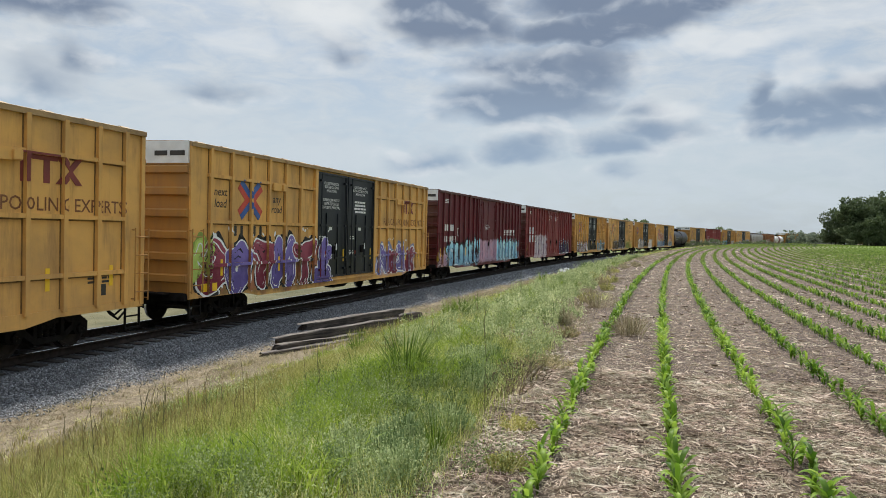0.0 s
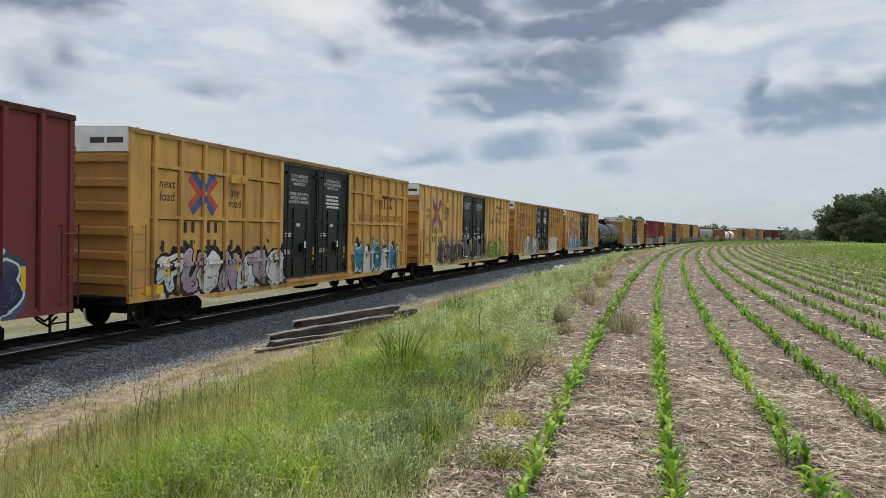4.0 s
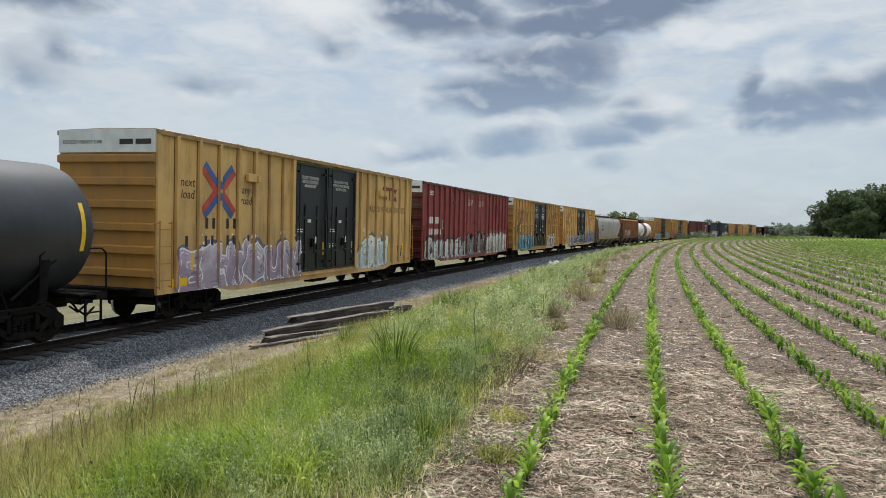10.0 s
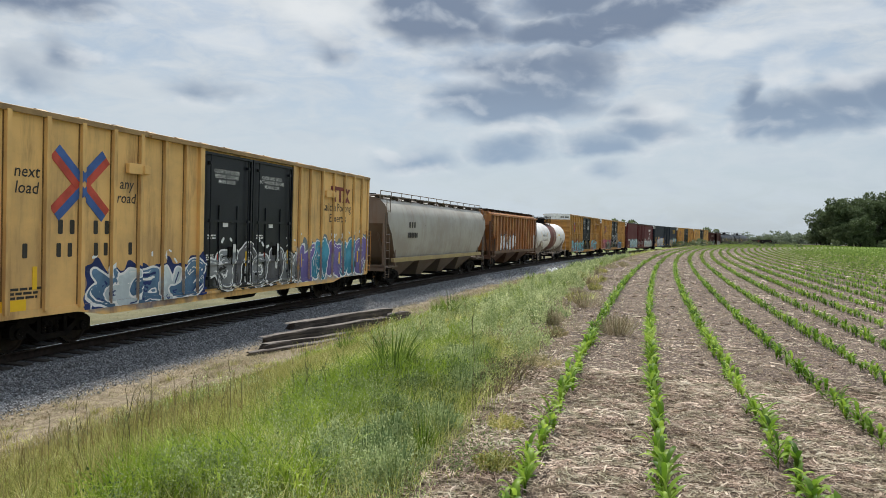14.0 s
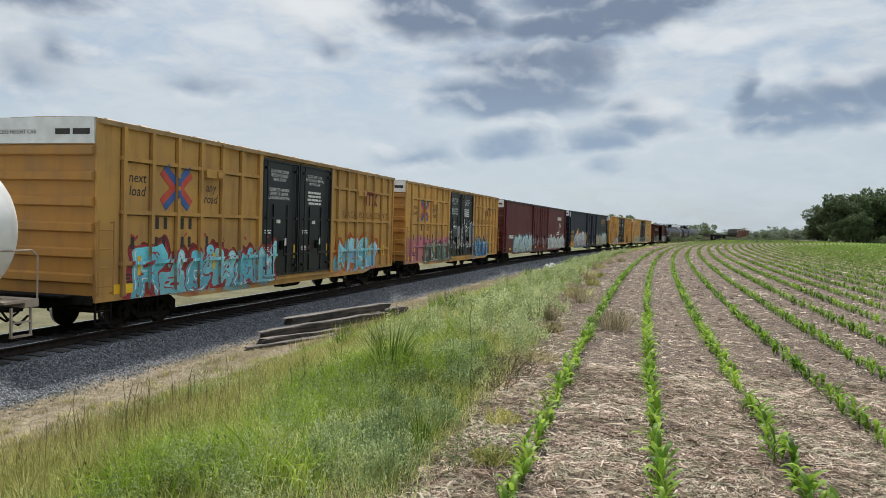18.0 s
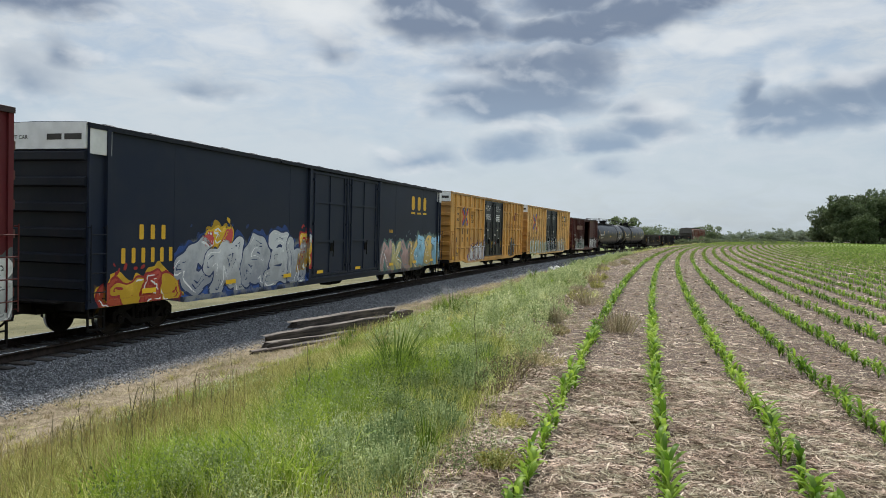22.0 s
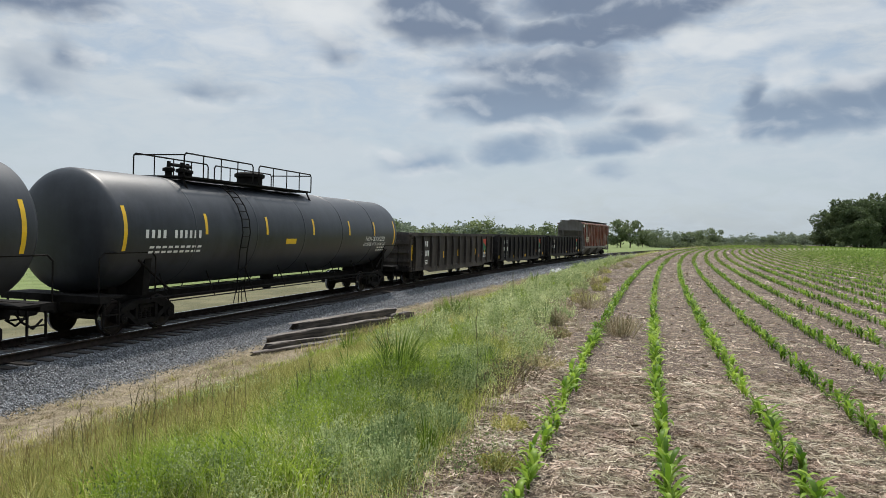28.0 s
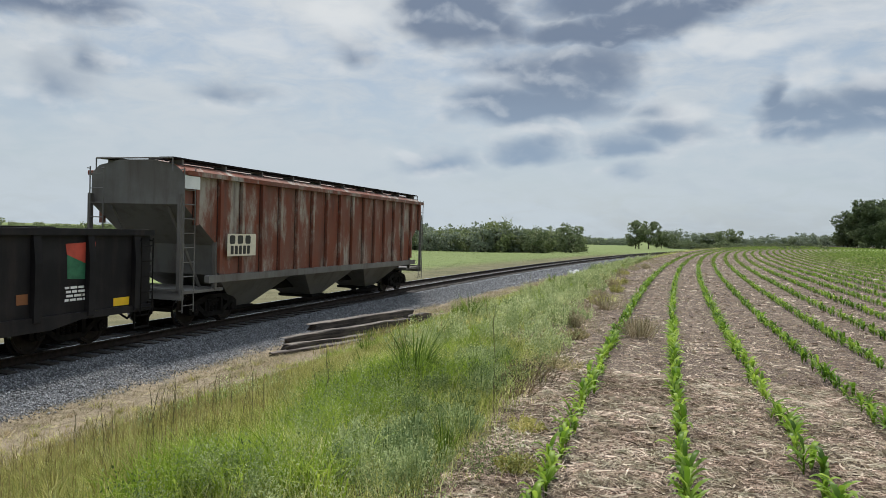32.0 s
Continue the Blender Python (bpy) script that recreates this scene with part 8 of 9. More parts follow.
def hopper_car(wheels, cfg):
    """A covered hopper: sloped ends, outside posts or a smooth bowed side, funnels below."""
    xt, xb, zs, ze = cfg["top"], cfg["bottom"], 1.48, cfg["eave"]
    mat, trim, grey = cfg["mat"], cfg["trim"], cfg["end_mat"]
    car = tagged(new("hopper_car"), cfg["label"], "hopper car", "cars of the freight train")
    if cfg["smooth"]:
        levels = [(xb, 1.36, zs), (xb + 0.5, 1.50, 2.0), (xb + (xt - xb) * 0.65, 1.58, 2.6), (xt, 1.60, 3.1), (xt, 1.56, 3.55), (xt, 1.42, 3.95), (xt, 1.15, 4.22), (xt, 0.55, 4.36)]
    else:
        levels = [(xb, 1.46, zs), (xb + 0.12, 1.46, 2.3), (xt, 1.46, 3.35), (xt, 1.46, ze), (xt, 1.20, ze + 0.20), (xt, 0.55, ze + 0.34)]
    sh = Shape()
    n = len(levels)
    for x, y, z in levels:
        sh.v += [(-x, -y, z), (x, -y, z), (x, y, z), (-x, y, z)]
    for i in range(n - 1):
        for j in range(4):
            a, b = 4 * i + j, 4 * i + (j + 1) % 4
            sh.f.append((a, b, b + 4, a + 4))
            sh.slots.append(1 if j in (1, 3) else 0)
    sh.f += [(3, 2, 1, 0), tuple(range(4 * n - 4, 4 * n))]
    sh.slots += [0, 0]
    part("body", sh.mesh("body", [mat, grey], smooth=cfg["smooth"]), car)
    for x in cfg["posts"]:
        if cfg["smooth"]:
            part("seam", Shape().face([(x - 0.02, -1.375, 1.52), (x + 0.02, -1.375, 1.52), (x + 0.02, -1.605, 3.1), (x - 0.02, -1.605, 3.1)]).mesh("seam", trim), car)
        else:
            lo = zs if abs(x) < xb else zs + (abs(x) - xb) / (xt - xb) * 1.9
            part("side_post", Shape().box(x - 0.06, x + 0.06, -1.56, -1.45, lo, ze - 0.02, 0.0).mesh("side_post", mat), car)
            part("side_post", Shape().box(x - 0.06, x + 0.06, 1.45, 1.56, lo, ze - 0.02, 0.0).mesh("side_post", mat), car)
            # a dark brown strip along each side of the post
            part("weld_line", Shape().box(x - 0.10, x - 0.06, -1.466, -1.46, lo, ze - 0.04).box(x + 0.06, x + 0.10, -1.466, -1.46, lo, ze - 0.04).mesh("weld_line", shared("brown_line", lambda: plain("dark_brown_line", (0.05, 0.02, 0.012), 0.85, 0.0, 0.5, 3.0))), car)
    for y in (-1.5, 1.5):
        part("side_sill", Shape().box(-xb - 0.6, xb + 0.6, y - 0.07, y + 0.07, 1.30, 1.50, 0.02).mesh("side_sill", cfg["sill_mat"]), car)
        if not cfg["smooth"]:
            part("top_chord", Shape().box(-xt, xt, y - 0.09, y + 0.09, ze - 0.06, ze + 0.06, 0.02).mesh("top_chord", mat), car)
    m = cfg["funnels"]
    for i in range(m):
        a, b = -xb + 2 * xb * i / m, -xb + 2 * xb * (i + 1) / m
        c, h = (a + b) / 2, 0.42
        f = Shape()
        f.v += [(a + 0.05, -1.36, 1.50), (b - 0.05, -1.36, 1.50), (b - 0.05, 1.36, 1.50), (a + 0.05, 1.36, 1.50), (c - h, -0.6, 0.42), (c + h, -0.6, 0.42), (c + h, 0.6, 0.42), (c - h, 0.6, 0.42)]
        f.f += [(0, 1, 5, 4), (1, 2, 6, 5), (2, 3, 7, 6), (3, 0, 4, 7), (7, 6, 5, 4), (0, 1, 2, 3)]
        f.slots += [0] * 6
        part("funnel", f.mesh("funnel", cfg["funnel_mat"]), car, "sloped discharge funnel")
        part("discharge_gate", Shape().box(c - 0.5, c + 0.5, -0.68, 0.68, 0.32, 0.43, 0.02).tube((c - 0.6, -0.75, 0.38), (c + 0.6, -0.75, 0.38), 0.03, 6).mesh("discharge_gate", M_IRON), car)
    # roof walk, hatches and end railings
    zr = levels[-1][2]
    part("hatch_cover", Shape().box(-xt + 0.8, xt - 0.8, -0.33, 0.33, zr - 0.02, zr + 0.12, 0.03).mesh("hatch_cover", cfg["roof_mat"]), car)
    for i in range(9):
        x = -xt + 1.2 + (2 * xt - 2.4) * i / 8
        part("hatch_clamp", shared(("clamp", zr), lambda: Shape().box(-0.04, 0.04, -0.42, 0.42, zr + 0.10, zr + 0.17).mesh("hatch_clamp", M_IRON)), car, m=Matrix.Translation((x, 0, 0)))
    for y in (-0.98, 0.98):
        part("roof_walk", Shape().box(-xt - 0.1, xt + 0.1, y - 0.22, y + 0.22, zr + 0.02, zr + 0.06).mesh("roof_walk", cfg["roof_mat"]), car)
        for i in range(10):
            x = -xt + 0.3 + (2 * xt - 0.6) * i / 9
            part("walk_support", shared(("walk", y, zr, trim.name), lambda: Shape().box(-0.03, 0.03, y - 0.2, y + 0.2, zr - 0.22, zr + 0.02).mesh("walk_support", trim)), car, m=Matrix.Translation((x, 0, 0)))
        if cfg["smooth"]:
            rl = Shape().tube((-xt, y * 1.2, zr + 0.24), (xt, y * 1.2, zr + 0.24), 0.02, 6)
            for i in range(14):
                x = -xt + 2 * xt * i / 13
                rl.tube((x, y * 1.2, zr - 0.15), (x, y * 1.2, zr + 0.24), 0.016, 6)
            part("roof_rail", rl.mesh("roof_rail", trim), car)
    e = xt + 0.12
    for k in (-1, 1):
        part("end_platform", Shape().box(min(k * (xb - 0.2), k * e), max(k * (xb - 0.2), k * e), -1.45, 1.45, 1.06, 1.14).box(min(k * (e - 0.14), k * e), max(k * (e - 0.14), k * e), -1.5, 1.5, 0.92, 1.2).mesh("end_platform", trim), car)
        for y in (-1.42, 1.42):
            part("corner_post", Shape().box(min(k * (e - 0.1), k * e), max(k * (e - 0.1), k * e), y - 0.05, y + 0.05, 1.1, 3.6).mesh("corner_post", trim), car)
            part("corner_post", Shape().box(k * (xb + 0.15) - 0.05, k * (xb + 0.15) + 0.05, y - 0.05, y + 0.05, 1.1, 2.4).mesh("corner_post", trim), car)
        part("ladder", ladder_mesh(0.44, 0.6, ze + 0.12, 10, trim, (trim.name, ze)), car, m=Matrix.Translation((k * (e - 0.05) - (0.44 if k > 0 else 0), -1.53, 0)))
        part("end_ladder", ladder_mesh(0.44, 0.9, ze + 0.15, 9, trim, ("end", trim.name, ze)), car, m=Matrix.Translation((k * (e + 0.06), 0.9, 0)) @ Matrix.Rotation(math.pi / 2, 4, "Z"))
        rail_loop([(k * e, -1.2, zr - 0.3), (k * e, -1.2, zr + 0.03), (k * e, 1.2, zr + 0.03), (k * e, 1.2, zr - 0.3)], 0.02, trim, "end_rail", car)
        part("slope_brace", Shape().tube((k * (xb + 0.1), -0.9, 1.15), (k * (xt - 0.1), -0.9, 3.3), 0.05, 6).tube((k * (xb + 0.1), 0.9, 1.15), (k * (xt - 0.1), 0.9, 3.3), 0.05, 6).mesh("slope_brace", trim), car)
    running_gear(car, xt + 0.1, cfg["truck_x"], wheels, 1.1)
    return car


def gondola(wheels, cfg):
    half, z1 = cfg["half"], 2.62
    mat = cfg["mat"]
    car = tagged(new("gondola_car"), cfg["label"], "gondola car", "cars of the freight train")
    part("floor", Shape().box(-half, half, -1.40, 1.40, 0.98, 1.08).mesh("floor", M_IRON), car)
    for k in (-1, 1):
        part("side_wall", Shape().box(-half, half, min(k * 1.40, k * 1.45), max(k * 1.40, k * 1.45), 0.86, z1).mesh("side_wall", mat), car)
        part("top_chord", Shape().box(-half - 0.02, half + 0.02, min(k * 1.36, k * 1.55), max(k * 1.36, k * 1.55), z1 - 0.06, z1 + 0.08, 0.02).mesh("top_chord", mat), car)
        part("side_sill", Shape().prism([(-half, 0.80), (-half + 2.2, 0.80), (-half + 3.0, 0.66), (half - 3.0, 0.66), (half - 2.2, 0.80), (half, 0.80), (half, 0.95), (-half, 0.95)], min(k * 1.42, k * 1.52), max(k * 1.42, k * 1.52)).mesh("side_sill", mat), car)
        e = k * half
        sh = Shape().box(min(e, e - k * 0.06), max(e, e - k * 0.06), -1.40, 1.40, 1.0, z1)
        for i in range(3):
            z = 1.25 + 0.45 * i
            sh.box(min(e, e + k * 0.10), max(e, e + k * 0.10), -1.40, 1.40, z, z + 0.16)
        part("end_wall", sh.mesh("end_wall", mat), car)
        part("end_sill", Shape().box(min(e, e + k * 0.16), max(e, e + k * 0.16), -1.45, 1.45, 0.80, 1.0).mesh("end_sill", M_IRON), car)
    n = cfg["posts"]
    for i in range(n):
        x = -half + 0.55 + (2 * half - 1.1) * i / (n - 1)
        me = shared(("gpost", mat.name), lambda: Shape().prism_x([(-1.45, 0.80), (-1.56, 0.86), (-1.58, 2.0), (-1.52, z1 - 0.05), (-1.45, z1 - 0.05)], -0.09, 0.09).mesh("side_post", mat))
        part("side_post", me, car, m=Matrix.Translation((x, 0, 0)))
        part("side_post", me, car, m=Matrix.Translation((x, 0, 0)) @ Matrix.Rotation(math.pi, 4, "Z"))
    for x, w, h, z in cfg["reflect"]:
        part("reflector", Shape().box(x, x + w, -1.458, -1.45, z, z + h).mesh("reflector", M_REFL), car, "yellow reflective patch")
    y = -1.452
    bars(car, cfg["mark_x"], 2.0, 3, 0.22, 0.30, 0.08, M_LETTER_W, y)
    bars(car, cfg["mark_x"] - 0.1, 1.5, 5, 0.17, 0.30, 0.06, M_LETTER_W, y)
    lines(car, cfg["mark_x"], 1.3, 3, 0.9, 0.05, M_LETTER_W, y)
    lines(car, half - 2.6, 1.5, 4, 0.8, 0.05, M_LETTER_W, y)
    x = half - 2.55
    if cfg["emblem"]:
        part("emblem_field", Shape().prism([(x, 2.16), (x + 0.78, 1.86), (x + 0.78, 2.42), (x - 0.04, 2.38)], y - 0.006, y).mesh("emblem_field", M_EMB_R), car, "red upper half of a faded painted square")
        part("emblem_field", Shape().prism([(x + 0.02, 1.66), (x + 0.74, 1.62), (x + 0.78, 1.86), (x, 2.16)], y - 0.006, y).mesh("emblem_field", shared("green_paint", lambda: plain("green_emblem_paint", (0.03, 0.16, 0.08), 0.6))), car, "green lower half of a painted square")
        part("notice_frame", Shape().box(x - 1.22, x - 0.96, y - 0.006, y, 1.22, 1.42).mesh("notice_frame", M_FADED), car)
    for k in (-1, 1):
        part("ladder", ladder_mesh(0.4, 0.7, 2.5, 5, M_IRON, "gondola"), car, m=Matrix.Translation((k * (half - 0.25) - 0.2, -1.57, 0)))
        part("step", step_mesh(M_IRON, "iron"), car, m=Matrix.Translation((k * (half - 0.3), -1.47, 0)))
    running_gear(car, half + 0.1, half - 2.0, wheels, 1.0)
    brake_gear(car, -0.5)
    return car

# ---- the train: lengths over couplers, first car first ----
LENGTHS = [20.70, 20.76, 20.71, 20.68, 20.67, 20.67, 20.68, 20.70, 17.23, 20.67, 20.75, 20.75, 20.72, 19.89, 16.49, 14.73, 20.63, 20.71, 27.93, 27.98, 20.72, 20.70, 17.53, 20.53, 20.61, 17.71, 17.74, 18.09, 18.49]
FIRST = -4.83
SPEEDS = [15.88, 16.54, 17.14, 17.77, 18.02]  # metres a second at every eighth second: it gathers way


def rolled(t):
    """Metres run since the start."""
    k = min(int(t // 8), 3)
    run = sum(4 * (SPEEDS[i] + SPEEDS[i + 1]) for i in range(k))
    d = t - 8 * k
    return run + SPEEDS[k] * d + (SPEEDS[k + 1] - SPEEDS[k]) / 16 * d * d


def middle(c, t):
    """Arc length of the middle of car c at t seconds."""
    return FIRST + sum(LENGTHS[:c]) + LENGTHS[c] / 2 - rolled(t)


def car_pose(c, t):
    s, b = middle(c, t), LENGTHS[c] / 2 - 2.6
    x0, y0, _ = along(s - b)
    x1, y1, _ = along(s + b)
    return Matrix.Translation(((x0 + x1) / 2, (y0 + y1) / 2, RAIL_Z - BODY_DROP)) @ Matrix.Rotation(math.atan2(y1 - y0, x1 - x0), 4, "Z")


SKY_, NAVY_, TEAL_ = (0.28, 0.58, 0.80), (0.02, 0.04, 0.16), (0.03, 0.25, 0.38)
PINK_, WINE_, PURPLE_ = (0.58, 0.36, 0.45), (0.22, 0.02, 0.05), (0.14, 0.10, 0.34)
LIME_, GREEN_, ORANGE_ = (0.42, 0.55, 0.12), (0.04, 0.13, 0.08), (0.55, 0.13, 0.03)
CYAN_, CREAM_, GOLD_ = (0.12, 0.55, 0.68), (0.62, 0.60, 0.48), (0.68, 0.42, 0.03)
MAUVE_, PALE_, BRICK_ = (0.44, 0.33, 0.44), (0.60, 0.69, 0.74), (0.32, 0.10, 0.08)

TRAIN = []


def couple(make, *args, **more):
    wheels = []
    car = make(wheels, *args, **more)
    TRAIN.append((car, wheels))


def build_train():
    y = yellow_car
    couple(y, [], True, "clean ochre boxcar with black doors and faded lettering")
    couple(y, [(-9.2, -1.4, 0.85, 2.55, 0.75, 1.0, WINE_, PURPLE_, K_, W_), (3.2, 7.6, 0.9, 2.2, 0.9, 2.0, PURPLE_, WINE_, (0.3, 0.35, 0.6), W_), (-9.3, -8.6, 1.4, 2.5, 0.5, 2.0, LIME_, GREEN_, LIME_, LIME_)], True, "ochre boxcar with crimson and purple spray-painted letters")
    couple(red_car, [(-7.9, -1.9, 0.85, 2.4, 0.6, 3.1, SKY_, (0.34, 0.64, 0.84), K_, K_), (-9.4, -7.7, 0.85, 1.7, 0.6, 3.4, PINK_, PINK_, GOLD_, K_), (-2.0, 2.9, 0.95, 2.3, 0.3, 3.7, MAUVE_, PINK_, RED, MAUVE_), (2.4, 8.4, 0.9, 2.4, 0.8, 4.0, SKY_, (0.42, 0.70, 0.84), (0.42, 0.66, 0.78), K_)], False, "oxide-red ribbed boxcar with sky-blue spray-painted letters")
    couple(red_car, [(-6.5, -2.1, 0.75, 2.65, 0.3, 5.0, (0.62, 0.58, 0.60), (0.50, 0.42, 0.48), (0.40, 0.28, 0.12), PALE_), (3.2, 8.0, 0.9, 2.1, 0.75, 6.0, (0.02, 0.03, 0.08), K_, (0.08, 0.10, 0.18), PALE_)], True, "oxide-red boxcar with a pale sprayed panel and white plates", True, (0.225, 0.046, 0.045))
    couple(y, [(-8.4, -2.4, 0.9, 2.05, 0.9, 7.0, W_, MAUVE_, K_, K_), (3.2, 8.2, 0.9, 2.1, 0.9, 7.5, TEAL_, W_, K_, PALE_)], True, "ochre boxcar with white, pink and teal spray paint")
    couple(y, [(-6.7, -2.2, 0.85, 2.2, 0.75, 8.0, (0.05, 0.05, 0.05), (0.03, 0.03, 0.035), K_, W_), (-2.0, 3.0, 1.0, 2.5, 0.7, 8.4, (0.10, 0.10, 0.11), K_, K_, W_), (3.3, 6.9, 0.85, 2.05, 0.7, 9.0, (0.20, 0.32, 0.07), LIME_, (0.10, 0.2, 0.05), K_), (7.2, 8.6, 0.9, 1.8, 0.8, 9.5, (0.6, 0.55, 0.1), CREAM_, LIME_, K_)], False, "ochre boxcar with black-and-white and green spray paint", ("Railcar Pooling Experts", M_LETTER_K, 0.47))
    couple(y, [(-6.0, -0.9, 0.85, 2.35, 0.55, 10.0, W_, G_, (0.45, 0.45, 0.46), K_), (3.2, 6.9, 0.7, 2.2, 0.2, 11.0, W_, W_, W_, W_)], True, "ochre boxcar with white and grey spray-painted rays", tint=0.88)
    couple(y, [(-7.5, -2.1, 2.3, 3.4, 0.7, 12.0, BRICK_, (0.42, 0.17, 0.14), CREAM_, W_), (-8.3, -1.2, 0.85, 2.1, 0.6, 13.0, (0.15, 0.32, 0.52), SKY_, (0.08, 0.18, 0.36), W_), (3.3, 7.4, 2.1, 3.2, 0.8, 12.5, BRICK_, (0.45, 0.25, 0.2), YELLOW, PALE_), (3.2, 7.2, 0.95, 2.0, 0.75, 13.6, SKY_, TEAL_, NAVY_, W_)], False, "ochre boxcar with stacked red and blue spray-painted letters", ("Railcar Pooling\nExperts", M_LETTER_K, 0.44))
    part("number_panel", Shape().box(-8.5, -6.85, SIDE_Y - 0.004, SIDE_Y, 1.85, 2.9).mesh("number_panel", shared("cream_panel", lambda: plain("cream_panel", (0.70, 0.64, 0.50), 0.6, vary=0.08))), TRAIN[-1][0], "cream repainted panel behind dark marks")
    black = car_paint("black_tank_paint", (0.012, 0.0145, 0.020), gloss=0.5, rough=0.42, rust=0.03, rust_col=(0.05, 0.04, 0.035), dust=0.4, dust_col=(0.05, 0.057, 0.072))
    common = dict(mat=black, trim=M_IRON, mark_mat=M_LETTER_W)
    couple(tank_car, dict(common, half=7.7, R=1.46, zc=2.52, label="dull black tank car with yellow reflective strips", welds=(-4.6, -1.4, 1.5, 4.6), platform=(-1.5, 1.6), ladder=-0.2, reflect=(-7.2, -3.05, -0.95, 1.4, 4.1, 7.0), marks=[(-6.1, 4, 0.15, 0), (-4.75, 6, 0.13, 0)], small=[(-6.2, 8, -12), (1.0, 3, -14)], mark_h=7, rail_h=0.6))
    couple(y, [(-8.6, -2.2, 0.85, 2.15, 0.6, 14.0, MAUVE_, (0.5, 0.42, 0.5), (0.25, 0.2, 0.3), W_), (3.1, 6.2, 0.9, 2.2, 0.8, 15.0, PALE_, W_, (0.2, 0.3, 0.22), W_)], False, "ochre boxcar with lilac spray-painted letters", ("RAILCAR POOLING EXPERTS", M_FADED, 0.36), tint=0.84)
    couple(red_car, [(-9.0, -2.0, 0.85, 2.1, 0.6, 16.0, (0.5, 0.5, 0.5), W_, (0.10, 0.09, 0.09), K_), (-1.9, 3.0, 0.95, 2.3, 0.7, 16.6, (0.10, 0.06, 0.06), G_, K_, (0.3, 0.28, 0.28)), (3.1, 8.8, 0.9, 2.35, 0.75, 17.0, W_, (0.55, 0.56, 0.50), (0.5, 0.48, 0.35), K_)], True, "faded red boxcar with big white spray-painted letters", False, (0.30, 0.062, 0.058))
    couple(y, [(-7.8, -2.3, 0.85, 2.1, 0.65, 18.0, TEAL_, (0.05, 0.36, 0.52), (0.015, 0.09, 0.16), PALE_), (3.2, 6.9, 0.9, 2.2, 0.8, 19.0, W_, PALE_, G_, K_), (-8.8, -6.9, 2.3, 3.1, 0.9, 19.5, YELLOW, (0.12, 0.11, 0.05), YELLOW, K_)], True, "ochre boxcar with turquoise spray-painted letters", tint=0.85)
    couple(y, [(-6.6, -2.5, 0.85, 1.85, 0.75, 20.0, (0.10, 0.20, 0.32), PALE_, NAVY_, W_), (-1.8, 3.0, 0.95, 2.2, 0.8, 20.5, G_, (0.10, 0.10, 0.11), K_, W_), (3.1, 9.1, 0.9, 2.4, 0.7, 21.0, PURPLE_, TEAL_, (0.3, 0.36, 0.4), W_)], False, "ochre boxcar with violet and teal spray-painted letters", ("Railcar Pooling\nExperts", M_LETTER_K, 0.44))
    grey = car_paint("pale_grey_hopper_paint", (0.40, 0.385, 0.35), rust=0.25, rust_col=(0.22, 0.14, 0.10), dust=0.4, dust_col=(0.30, 0.25, 0.20))
    greyd = car_paint("dusty_hopper_trim", (0.20, 0.165, 0.14), rust=0.4, dust=0.5, dust_col=(0.17, 0.12, 0.09))
    couple(hopper_car, dict(top=8.7, bottom=7.25, eave=4.1, smooth=True, mat=grey, end_mat=greyd, trim=greyd, sill_mat=car_paint("ochre_sill_paint", (0.38, 0.30, 0.14), rust=0.3), funnel_mat=greyd, roof_mat=greyd, posts=(-3.6, -1.2, 1.2, 3.6), funnels=4, truck_x=7.0, label="dusty pale grey covered hopper with bowed sides"))
    TRAIN_MARKS(TRAIN[-1][0], 3.05, 2.5)
    hop_tag = (-4.7, -0.2, 1.6, 2.75, 0.65, 22.0, W_, (0.5, 0.5, 0.5), (0.3, 0.25, 0.25), K_)
    rust = car_paint("rust_orange_hopper_paint", (0.35, 0.135, 0.045), [], rust=0.65, rust_col=(0.10, 0.04, 0.02), dust=0.3, dust_col=(0.36, 0.22, 0.15), patch=(0.46, 0.25, 0.10), patch_from=0.55)
    rustd = car_paint("dark_rust_trim", (0.11, 0.055, 0.035), rust=0.5, dust=0.3)
    couple(hopper_car, dict(top=7.5, bottom=6.1, eave=4.08, smooth=False, mat=rust, end_mat=rust, trim=rustd, sill_mat=rustd, funnel_mat=rustd, roof_mat=M_IRON, posts=[-7.0 + 0.93 * i for i in range(16)], funnels=3, truck_x=5.75, label="rusty orange-brown ribbed covered hopper"))
    sprayed(TRAIN[-1][0], hop_tag, [(x - 0.06, x + 0.06, 1.48, 4.0, -1.56) for x in [-7.0 + 0.93 * i for i in range(16)]], 7.0, -1.46, 1.52)
    white_tank = car_paint("white_tank_paint", (0.82, 0.81, 0.79), rough=0.45, rust=0.3, rust_col=(0.34, 0.19, 0.11), dust=0.2, dust_col=(0.45, 0.37, 0.30))
    rtrim = car_paint("dusty_white_trim", (0.40, 0.33, 0.27), rust=0.7, rust_col=(0.17, 0.075, 0.04), dust=0.5)
    couple(tank_car, dict(mat=white_tank, trim=rtrim, top_trim=M_IRON, mark_mat=M_LETTER_K, half=6.55, R=1.38, zc=2.50, label="white tank car with an oxide-red middle band", welds=(-4.2, 4.2), band=(-1.2, 1.65), band_mat=car_paint("oxide_band_paint", (0.17, 0.055, 0.045), rust=0.25, dust=0.2), platform=(-1.45, 1.05), ladder=0.35, reflect=(-5.0, -2.5, 2.0, 5.4), marks=[(-4.4, 4, 0.15, 2), (-3.4, 4, 0.13, 2)], small=[(-4.5, 9, -9), (3.6, 4, -8)], labels=[(2.7, 5)], mark_h=8, rail_h=0.6))
